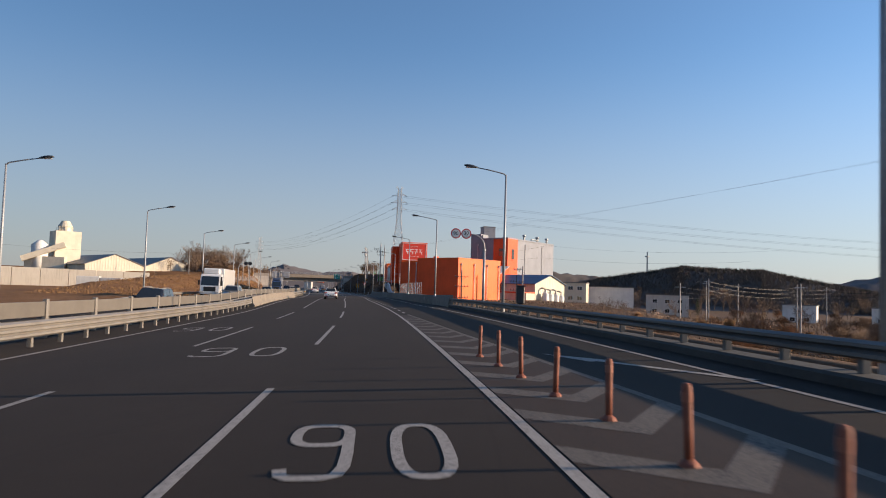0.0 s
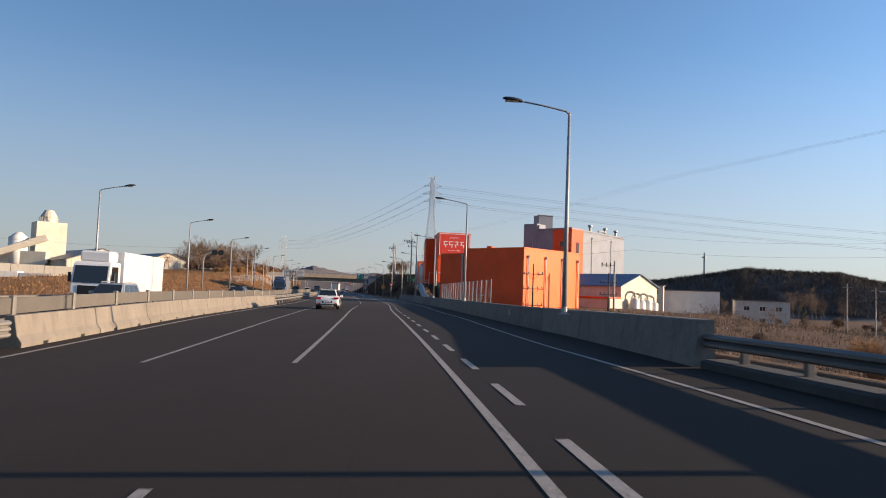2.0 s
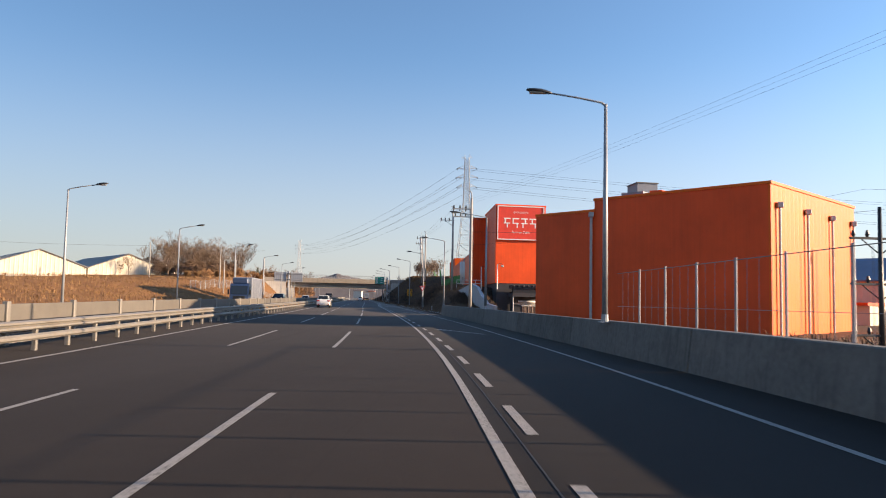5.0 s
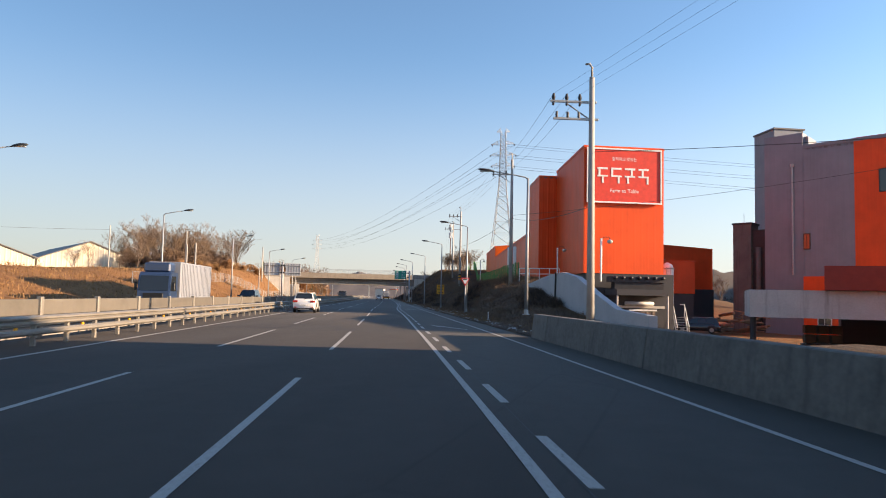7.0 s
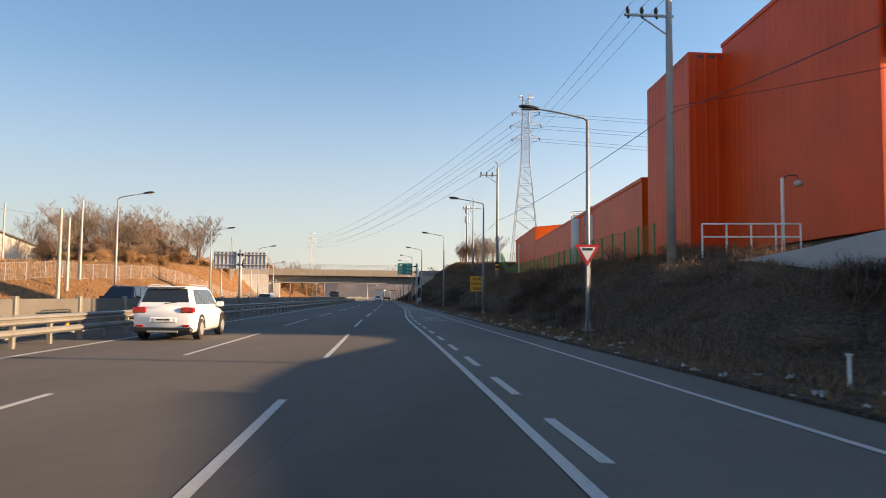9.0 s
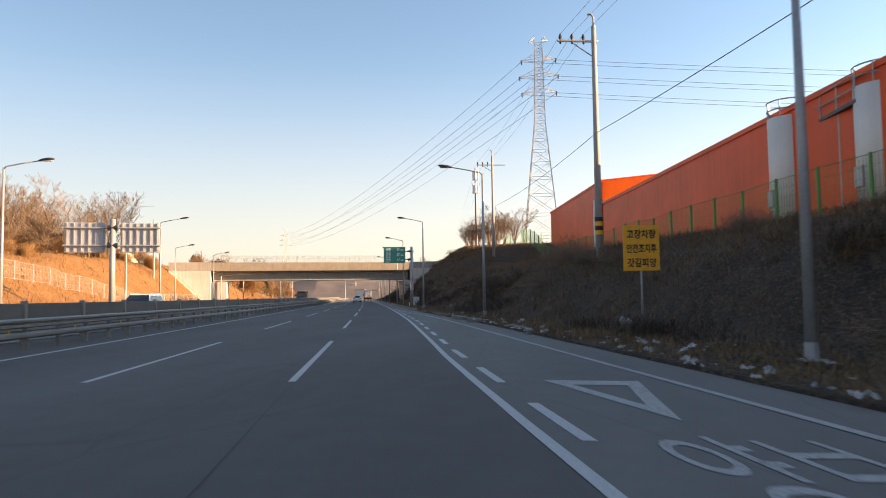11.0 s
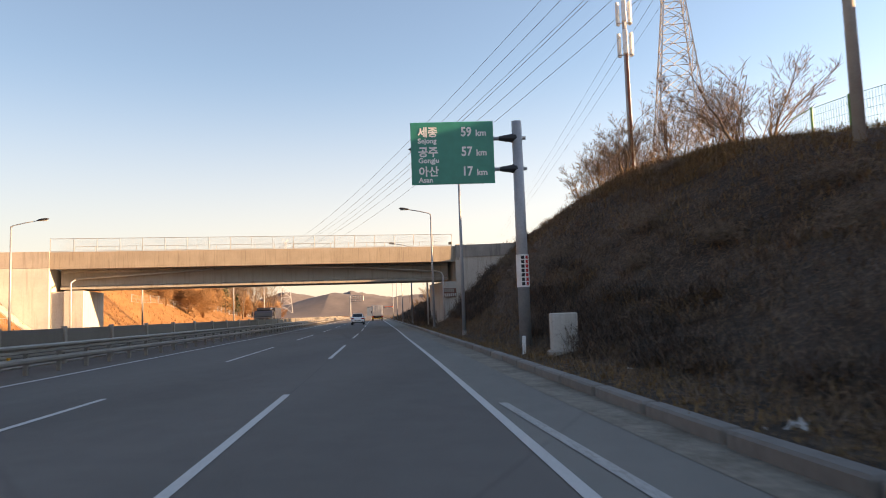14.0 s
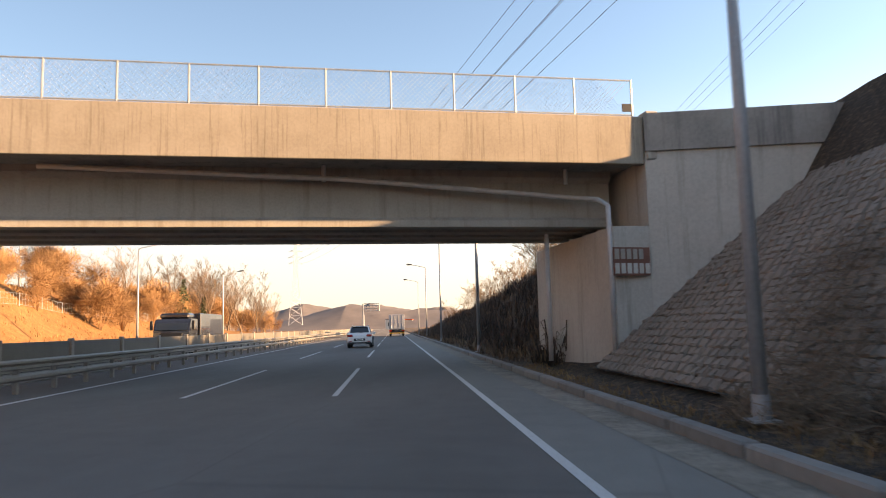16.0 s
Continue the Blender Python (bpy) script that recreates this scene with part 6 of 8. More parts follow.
for a, b in zip(rows, rows[1:]):
    for j in range(8):
        bm.faces.new((a[j], a[j + 1], b[j + 1], b[j]))
part("bed", bm, plain("dark_mortar", (0.05, 0.045, 0.04), 0.95, 0, 0, 0.3), pitch)


def stone_mesh(seed):
    r = random.Random(seed)
    bm = box((-0.125, -0.17, -0.06), (0.125, 0.17, 0.05), 0.035)
    for v in bm.verts:
        v.co += Vector((r.uniform(-0.025, 0.025), r.uniform(-0.03, 0.03), r.uniform(-0.015, 0.03)))
    return to_mesh("stone", bm, STONE)


STONES = [stone_mesh(i) for i in range(8)]
rs = random.Random(9)
verts_j, faces_j = [], []
count = 0
y = 336.4
while y < 348.2:
    d = 2.35
    col = 0
    while d < 11.4:
        e = lerp_table(EDGE, y)
        ang = math.degrees(math.atan(0.88 if d < 7.7 else 0.75))
        yy = y + (0.19 if col % 2 else 0.0) + rs.uniform(-0.03, 0.03)
        p = Vector((line_x(yy) + (e + d) * line_len(yy), yy, cone_z(d)))
        m = Matrix.Translation(p) @ pose(0, 0, 0, 0, -ang, heading(y)) @ pose(0, 0, 0, rs.uniform(-5, 5), rs.uniform(-6, 6), rs.uniform(-4, 4))
        src = rs.choice(STONES)
        if 336.5 < y < 341.5 and 2.3 < d < 6.4 and count < 300:
            o = new("stone", src)
            o.parent = pitch
            o.matrix_world = m
            count += 1
        else:
            k = len(verts_j)
            verts_j += [tuple(m @ v.co) for v in src.vertices]
            faces_j += [tuple(k + i for i in f.vertices) for f in src.polygons]
        d += 0.2
        col += 1
    y += 0.385
me = bpy.data.meshes.new("stone_bed")
me.from_pydata(verts_j, [], faces_j)
me.materials.append(STONE)
o = new("stone_bed", me)
o.parent = pitch
tagged(o, kind="stuff")

# ---- overhead lines ----
def lattice_tower(name, label, m, height, base, top_w, arms, detail=1):
    e = thing(name, label, "pylon", m)
    waist = height * 0.62

    def half(z):
        return base + (top_w * 1.5 - base) * z / waist if z < waist else top_w * 1.5 + (top_w - top_w * 1.5) * (z - waist) / (height - waist)

    bm = bmesh.new()
    for sx in (-1, 1):
        for sy in (-1, 1):
            add_tube(bm, [(sx * half(0), sy * half(0), 0), (sx * half(waist), sy * half(waist), waist), (sx * half(height), sy * half(height), height)], 0.10, 4)
    part("leg_frame", bm, PYLON_STEEL, e)
    bm = bmesh.new()
    z = 0.0
    zs = [0.0]
    while z < height - 1.0:
        z += max(1.3, half(z) * 1.35)
        zs.append(min(z, height))
    for a, b in zip(zs, zs[1:]):
        ha, hb = half(a), half(b)
        for (x0, y0, x1, y1) in ((-1, -1, 1, -1), (1, -1, 1, 1), (1, 1, -1, 1), (-1, 1, -1, -1)):
            add_tube(bm, [(x0 * ha, y0 * ha, a), (x1 * hb, y1 * hb, b)], 0.05, 3, False)
            add_tube(bm, [(x1 * ha, y1 * ha, a), (x0 * hb, y0 * hb, b)], 0.05, 3, False)
            add_tube(bm, [(x0 * hb, y0 * hb, b), (x1 * hb, y1 * hb, b)], 0.05, 3, False)
    part("bracing", bm, PYLON_STEEL, e)
    for z, reach in arms:
        for s in (-1, 1):
            bm = bmesh.new()
            h = half(z)
            tip = (s * reach, 0, z)
            for sy in (-1, 1):
                add_tube(bm, [(s * h, sy * h, z), tip], 0.06, 4)
                add_tube(bm, [(s * h, sy * h, z + 1.1), tip], 0.05, 4)
            for k in (0.35, 0.7):
                add_tube(bm, [(s * (h + (reach - h) * k), 0, z), (s * (h + (reach - h) * k), 0, z + 1.1 * (1 - k))], 0.04, 3)
            arm = part("crossarm", bm, PYLON_STEEL, e)
            if reach > 2.2:
                for yy in (-1, 1):
                    part("insulator", tube([(s * reach, 0, z), (s * reach, yy * 1.3, z - 0.35)], 0.12, 8), DARK_METAL, arm, "dark insulator string")
    return e


PYL = Vector((-23.24, 362.7, 7.5))
pm = Matrix.Translation(PYL) @ pose(0, 0, 0, 0, 0, -4)
ARMS = ((34.8, 3.5), (38.2, 3.9), (41.6, 3.5), (45.4, 2.0))
lattice_tower("lattice_pylon", "tall pale steel lattice pylon carrying power lines over the road", pm, 45.8, 3.9, 0.75, ARMS)
PYL2 = Vector((-185.0, 720.0, 4.0))
lattice_tower("lattice_pylon", "distant pale steel lattice pylon beyond the overpass", Matrix.Translation(PYL2) @ pose(0, 0, 0, 0, 0, 20), 45.8, 3.9, 0.75, ARMS)


def wire(name, pts, sag, r, parent):
    out_pts = []
    for a, b in zip(pts, pts[1:]):
        a, b = Vector(a), Vector(b)
        n = 14
        for i in range(n + (1 if b == Vector(pts[-1]) else 0)):
            k = i / n
            out_pts.append(a.lerp(b, k) - Vector((0, 0, sag * 4 * k * (1 - k))))
    return part(name, tube(out_pts, r, 4), WIRE, parent)


lines = thing("power_lines", "thin dark high-voltage lines strung between the pylons", "power line")
FAR_R = Vector((420.0, 330.0, -6.0))
for z, reach in ARMS[:3]:
    for s in (-1, 1):
        p = pm @ Vector((s * reach, 0, z - 0.2))
        q = PYL2 + Vector((s * reach * 0.94, s * reach * 0.34, z - 0.2))
        wire("wire", [p, q], 7.0, 0.035, lines)
        r = FAR_R + Vector((s * 1.2, -s * reach, z - 6.0))
        wire("wire", [p, r], 8.0, 0.035, lines)


def power_pole(m, top, arm_z, label, side=-1, hook=True):
    e = thing("utility_pole", label, "utility pole", m, "utility poles")
    part("pole", tube([(0, 0, -0.6), (0, 0, top)], [0.19, 0.12], 10), POLE_CONC, e, "", True)
    arm = part("crossarm", box((side * 1.9 if side < 0 else -0.2, -0.05, arm_z), (0.2 if side < 0 else side * 1.9, 0.05, arm_z + 0.1), 0.01), STEEL, e)
    part("strut", tube([(side * 1.2, 0, arm_z), (0, 0, arm_z - 0.8)], 0.03, 6), STEEL, e)
    for i in range(3):
        x = side * (0.55 + 0.6 * i)
        part("insulator", tube([(x, 0, arm_z + 0.1), (x, 0, arm_z + 0.22), (x, 0, arm_z + 0.4)], [0.05, 0.09, 0.05], 8), DARK_METAL, arm, "dark insulator")
        part("insulator", tube([(x, -0.02, arm_z), (x - 0.1, -0.35, arm_z - 0.2)], [0.06, 0.05], 8), DARK_METAL, arm, "dark insulator")
    if hook:
        part("tip", tube([(0, 0, top), (0, 0, top + 0.45), (-0.12, 0, top + 0.62), (-0.3, 0, top + 0.6)], 0.05, 8), POLE_CONC, e, "", True)
    return e


POLES = [((-13.8, 173.1, 0.0), 11.6, 10.4), ((-17.9, 208.2, 3.3), 11.3, 9.8), ((-26.55, 253.4, 3.7), 11.3, 10.45), ((-32.4, 302.1, 6.0), 11.9, 10.7)]
for (x, y, z), top, az in POLES:
    power_pole(Matrix.Translation((x, y, z)) @ pose(0, 0, 0, 0, 0, heading(y)), top, az, "concrete utility pole with a one-sided crossarm and dark insulators")
tall = [o for o in scene.objects if o.name.startswith("utility_pole")][3]
part("crossarm", box((0.2, -0.05, 10.7), (1.5, 0.05, 10.8), 0.01), STEEL, tall)
band = [o for o in scene.objects if o.name.startswith("utility_pole")][2]
for i in range(4):
    part("warning_band", tube([(0, 0, 0.55 + 0.22 * i), (0, 0, 0.77 + 0.22 * i)], 0.205, 12), BLACK if i % 2 else SIGN_YELLOW, band, "black and yellow warning band")
first = [o for o in scene.objects if o.name.startswith("utility_pole") and abs(o.matrix_world.translation.y - 173.1) < 0.3][0]
lower_arm = part("crossarm", box((-1.75, -0.05, 9.62), (0.3, 0.05, 9.72), 0.01), STEEL, first)
for x in (-1.6, -1.1, -0.6):
    part("insulator", tube([(x, 0, 9.72), (x, 0, 9.98)], 0.06, 8), DARK_METAL, lower_arm, "dark insulator")


def yard_pole(x, y, z, top, arms):
    """A dark pole with tiers of crossarms standing on both sides of it."""
    e = thing("utility_pole", "dark utility pole with tiers of crossarms in front of the halls", "utility pole", Matrix.Translation((x, y, z)) @ pose(0, 0, 0, 0, 0, 12), "utility poles")
    part("pole", tube([(0, 0, -0.5), (0, 0, top)], [0.13, 0.07], 10), DARK_METAL, e, "", True)
    for h in arms:
        arm = part("crossarm", box((-1.3, -0.05, h), (1.3, 0.05, h + 0.09), 0.01), DARK_METAL, e)
        for k in (-1.15, -0.55, 0.6, 1.15):
            part("insulator", tube([(k, 0, h + 0.09), (k, 0, h + 0.2), (k, 0, h + 0.36)], [0.045, 0.08, 0.04], 8), DARK_METAL, arm)
        for k in (-1, 1):
            part("strut", tube([(k * 0.8, 0, h), (0, 0, h - 0.6)], 0.025, 6), DARK_METAL, e)


yard_pole(3.95, 131.5, -0.9, 6.4, (5.1, 3.3, 1.3))
yard_pole(14.9, 141.1, -0.9, 6.0, (4.6, 3.0))
lv = thing("power_lines", "dark distribution wires between the concrete utility poles", "power line")
ends = [Vector(p) + Vector((0, 0, az)) for p, t, az in POLES] + [Vector((-44.0, 420.0, 15.0))]
for i in range(3):
    pts = []
    for k, p in enumerate(ends):
        y = p.y
        h = radians(heading(y))
        d = -(0.55 + 0.6 * i)
        pts.append(p + Vector((d * math.cos(h), d * math.sin(h), 0.4)))
    wire("wire", pts, 0.45, 0.0075, lv)
    wire("wire", [(40.0 + 0.6 * i, 26.0, 12.2), (12.6 - 0.5 * i, 100.0, 11.4), pts[0]], 0.45, 0.0038, lv)
wire("wire", [Vector(p) + Vector((0, 0, 5.75)) for p, t, az in POLES], 0.4, 0.016, lv)
wire("wire", [(-17.9, 208.2, 9.3), (26.0, 178.0, 13.5), (70.0, 150.0, 12.0)], 1.0, 0.014, lv)
wire("wire", [(-13.8, 173.1, 8.2), (22.0, 160.0, 9.6), (60.0, 140.0, 9.0)], 0.8, 0.014, lv)
power_pole(Matrix.Translation((16.6, 146.1, -2.6)), 9.6, 8.9, "slim utility pole with crossarms beside the orange warehouse", -1, False)
# slender poles among the far yards
SLIM = [(60, 120, -3.5, 8), (74, 150, -4, 9), (52, 140, -3.5, 9), (88, 165, -4, 9), (100, 140, -4, 8.5), (66, 180, -4, 10), (120, 170, -4, 9), (82, 200, -4, 10), (40, 120, -3.5, 7.5)]
for x, y, z, h in SLIM:
    e = thing("utility_pole", "slender grey utility pole on the low ground", "utility pole", Matrix.Translation((x, y, z)), "utility poles")
    part("pole", tube([(0, 0, -0.5), (0, 0, h)], [0.14, 0.09], 6), POLE_CONC, e)
    part("crossarm", box((-0.9, -0.05, h - 0.7), (0.9, 0.05, h - 0.6)), STEEL, e)
yard = thing("power_lines", "sagging thin wires between the slender poles", "power line")
for a, b in zip(SLIM, SLIM[1:]):
    for dz in (0.65, 1.5, 2.4):
        wire("wire", [(a[0], a[1], a[2] + a[3] - dz), (b[0], b[1], b[2] + b[3] - dz)], 0.8, 0.02, yard)
for x, y, h in ((-84.0, 322.0, 9.0), (-86.5, 329.0, 7.5), (-112.0, 405.0, 8.0), (-76.5, 300.0, 6.0), (-68.0, 246.0, 8.0), (-95.0, 270.0, 9.0), (-58.0, 228.0, 7.5), (-64.0, 238.0, 6.5)):
    off = (x - line_x(y)) / line_len(y)
    e = thing("utility_pole", "pale slender pole on the far embankment", "utility pole", Matrix.Translation((x, y, ground_z(y, off))), "utility poles")
    part("pole", tube([(0, 0, -0.5), (0, 0, h)], [0.15, 0.10], 7), POLE_CONC, e)
wire_l = thing("power_lines", "thin wires over the far embankment", "power line")
wire("wire", [(-150.0, 215.0, 13.0), (-95.0, 270.0, 13.0), (-84.0, 322.0, 15.5)], 1.2, 0.025, wire_l)

mast = thing("antenna_mast", "slim telecom mast with panel antennas on the cutting's crest", "antenna mast", Matrix.Translation((-35.2, 324.3, 7.6)))
part("mast", tube([(0, 0, -0.5), (0, 0, 12.8)], [0.2, 0.12], 8), POLE, mast)
part("rod", tube([(0, 0, 12.8), (0, 0, 14.6)], 0.02, 5), STEEL, mast)
for z, n in ((11.0, 3), (9.0, 3)):
    for i in range(n):
        a = i * 2 * math.pi / n + 0.4
        bm = box((-0.14, -0.08, -0.75), (0.14, 0.08, 0.75), 0.03)
        pnl = part("panel_antenna", bm, WHITE, mast)
        pnl.matrix_local = Matrix.Translation((0.42 * math.cos(a), 0.42 * math.sin(a), z + 0.7)) @ pose(0, 0, 0, 0, 0, math.degrees(a) + 90)
    part("bracket", tube([(-0.45, 0, z), (0.45, 0, z)], 0.04, 6), STEEL, mast)
part("ladder", box((-0.06, -0.3, 0.5), (0.06, -0.2, 9.0)), RUST, mast)
cell = thing("antenna_mast", "thin lattice telecom mast on the wooded hill", "antenna mast", Matrix.Translation((146.0, 520.0, 12.0)))
part("mast", tube([(0, 0, 0), (0, 0, 22)], [0.6, 0.5], 4), STEEL, cell)
part("platform", tube([(0, 0, 18.5), (0, 0, 19.2)], 1.6, 8), STEEL, cell)

# ---- message board seen from behind, over the opposite carriageway ----
g = thing("gantry_sign", "two grey message boards seen from behind on a thick T-shaped mast", "road sign", Matrix.Translation((-59.9, 267.3, 0.0)) @ pose(0, 0, 0, 0, 0, 17))
part("mast", tube([(0, 0, -0.2), (0, 0, 7.25)], [0.22, 0.19], 12), POLE, g, "", True)
for z in (6.6, 5.3):
    part("beam", tube([(-3.4, 0.05, z), (3.3, 0.05, z)], 0.07, 8), POLE, g)
    part("clamp", tube([(-0.35, 0, z), (0.35, 0, z)], 0.2, 10), DARK_METAL, g)
for x0, x1 in ((-3.3, -0.55), (0.5, 3.2)):
    b = part("board", box((x0, 0.15, 4.8), (x1, 0.3, 7.0), 0.02), CONCRETE_BLUE, g, "grey aluminium board back")
    n = 6
    for i in range(n):
        x = x0 + 0.15 + (x1 - x0 - 0.3) * i / (n - 1)
        part("stiffener", box((x - 0.03, 0.08, 4.9), (x + 0.03, 0.15, 6.95)), STEEL, b)
    for z in (5.3, 6.6):
        part("stiffener", box((x0 + 0.05, 0.06, z - 0.05), (x1 - 0.05, 0.12, z + 0.05)), STEEL, b)
g2 = thing("gantry_sign", "small overhead sign frame far down the road", "road sign", Matrix.Translation(at(520.0, -7.0)))
part("mast", tube([(0, 0, 0), (0, 0, 8.0)], 0.25, 8), POLE, g2)
for z in (6.0, 6.7, 7.4, 8.0):
    part("frame", tube([(0, 0, z), (4.5, 0, z)], 0.09, 6), STEEL, g2)
for x in (0.9, 1.8, 2.7, 3.6, 4.5):
    part("upright", tube([(x, 0, 6.0), (x, 0, 8.0)], 0.07, 6), STEEL, g2)
sm = thing("speed_sign_mast", "two round sign discs seen from behind on a curved mast", "road sign", Matrix.Translation(at(128.0, -19.0)) @ pose(0, 0, 0, 0, 0, heading(128) + 180))
part("pole", tube([(0, 0, 0), (0, 0, 4.6), (-0.2, 0, 5.2), (-0.8, 0, 5.5), (-2.2, 0, 5.5)], 0.08, 10), POLE, sm, "", True)
for x in (-1.3, -2.0):
    part("disc", tube([(x, 0.05, 5.5), (x, 0.08, 5.5)], 0.34, 24), DARK_METAL, sm)

# ---- fences ----
def mesh_fence(name, label, pts, h, pitch, material, mesh_m, cell=0.16, r=0.006, post_r=0.04):
    """pts: places on the ground; posts as parts, the net as crossed wires between them."""
    e = thing(name, label, "fence")
    me = to_mesh("post", tube([(0, 0, -0.2), (0, 0, h)], post_r, 6), material)
    bm = bmesh.new()
    for a, b in zip(pts, pts[1:]):
        o = new("post", me)
        o.parent = e
        o.matrix_world = Matrix.Translation(a)
        up = Vector((0, 0, h - 0.05))
        lo = Vector((0, 0, 0.1))
        add_tube(bm, [a + up, b + up], r * 2, 3, False)
        add_tube(bm, [a + lo, b + lo], r * 2, 3, False)
        n = max(2, int((b - a).length / cell))
        for i in range(n):
            p = a.lerp(b, i / n)
            add_tube(bm, [p + lo, p + up], r, 3, False)
        k = max(2, int(h / (cell * 2)))
        for j in range(1, k):
            z = Vector((0, 0, 0.1 + (h - 0.15) * j / k))
            add_tube(bm, [a + z, b + z], r, 3, False)
    part("net", bm, mesh_m, e)
    return e


def hall_line(y):
    return -15.9 - (y - 227.6) * 0.1125 if y < 283 else -22.2 - (y - 283.3) * 0.115


pts = []
y = 216.0
while y < 321:
    x = hall_line(y) - 2.6
    off = (x - line_x(y)) / line_len(y)
    pts.append(Vector((x, y, ground_z(y, off) + road_z(y, off))))
    y += 3.0
mesh_fence("green_fence", "green steel mesh fence along the crest of the cutting", pts, 2.0, 3.0, FENCE_GREEN, FENCE_GREEN, 0.2, 0.007, 0.06)
pts = [Vector((x, y, z)) for x, y, z in ((-29.0, 312.0, 5.9), (-29.6, 315.0, 6.4), (-30.2, 318.0, 7.2), (-30.8, 321.0, 7.8), (-28.4, 323.0, 8.2), (-25.5, 323.5, 8.2), (-22.5, 324.0, 8.2), (-19.5, 324.5, 8.2))]
mesh_fence("green_fence", "green steel mesh fence stepping up the crest beside a stair", pts, 2.2, 3.0, FENCE_GREEN, FENCE_GREEN, 0.2, 0.008, 0.06)
pts = []
y = 228.0
while y < 334:
    o = lerp_table([(228, -31.0), (262, -28.5), (300, -27.0), (334, -26.5)], y)
    pts.append(at(y, o, ground_z(y, o)))
    y += 3.0
mesh_fence("wire_fence", "pale wire fence on the crest of the far embankment", pts, 1.6, 3.0, POLE, POLE, 0.25, 0.007, 0.045)
pts = []
y = 372.0
while y < 470:
    o = -31.0
    pts.append(at(y, o, ground_z(y, o)))
    y += 4.0
mesh_fence("wire_fence", "low pale wire fence beyond the overpass", pts, 1.1, 4.0, POLE, POLE, 0.5, 0.006, 0.035)
pts = []
y = 92.0
while y < 127:
    pts.append(at(y, lerp_table(WALL_OFF, y) + 1.0, 0.2))
    y += 2.0
mesh_fence("steel_fence", "grey steel post and wire fence behind the parapet wall", pts, 2.3, 2.0, GREY_CLAD, GREY_CLAD, 0.5, 0.006, 0.03)

rampwall = thing("ramp_wall", "smooth grey concrete wall of a ramp climbing to the factory", "wall")
RW = [(172.0, 12.6, 0.95), (176.5, 12.6, 1.15), (180.0, 12.7, 1.85), (185.0, 12.9, 2.95), (189.0, 13.0, 3.35), (193.0, 13.05, 3.3), (200.0, 13.1, 2.85), (204.5, 13.2, 2.7)]
bm = bmesh.new()
ra = [(at(y, o), z) for y, o, z in RW]
rows = [[bm.verts.new(Vector((p.x + dx, p.y, zz))) for dx, zz in ((0.0, -1.5), (0.0, z), (0.35, z), (0.35, -1.5))] for p, z in ra]
for a, b in zip(rows, rows[1:]):
    for j in range(4):
        bm.faces.new((a[j], b[j], b[(j + 1) % 4], a[(j + 1) % 4]))
bm.faces.new(rows[0])
bm.faces.new(rows[-1][::-1])
bmesh.ops.recalc_face_normals(bm, faces=list(bm.faces))
part("wall", bm, CONCRETE_BLUE, rampwall)
c = at(190.5, 12.98)
part("cable", tube([(c.x - 0.05, c.y, 3.4), (c.x - 0.08, c.y + 0.1, 2.0), (c.x - 0.1, c.y - 0.2, 1.3), (c.x - 0.2, c.y - 1.2, 0.9), (c.x - 0.3, c.y - 2.4, 0.7)], 0.06, 6), BLACK, rampwall)
rail = thing("handrail", "white tubular handrail at the head of the ramp", "railing", Matrix.Translation(at(206.5, 13.4, 3.3)))
for i in range(5):
    part("post", tube([(0.9 * i, 0, -0.3), (0.9 * i, 0, 1.0)], 0.035, 6), WHITE, rail)
for z in (0.5, 1.0):
    part("rail", tube([(0, 0, z), (3.6, 0, z)], 0.035, 6), WHITE, rail)


def yard_lamp(x, y, z, h):
    e = thing("yard_lamp", "white post with a round-headed yard lamp by the factory", "yard lamp", Matrix.Translation((x, y, z)), "yard lamps")
    part("post", tube([(0, 0, -0.5), (0, 0, h)], 0.07, 8), WHITE, e)
    part("arm", tube([(0, 0, h - 0.1), (0.2, 0, h + 0.1), (0.55, 0, h + 0.1), (0.62, 0, h - 0.05)], 0.025, 6), DARK_METAL, e)
    bm = bmesh.new()
    bmesh.ops.create_uvsphere(bm, u_segments=12, v_segments=8, radius=0.2, matrix=Matrix.Translation((0.62, 0, h - 0.22)) @ Matrix.Diagonal((1, 1, 0.75, 1)))
    part("globe", bm, LENS, e, "", True)
    return e


yard_lamp(-13.6, 208.0, 3.4, 2.9)
yard_lamp(-11.2, 193.3, 3.4, 2.6)
yard_lamp(-24.4, 272.0, 5.0, 3.4)
yard_lamp(-29.9, 309.5, 6.0, 1.6)

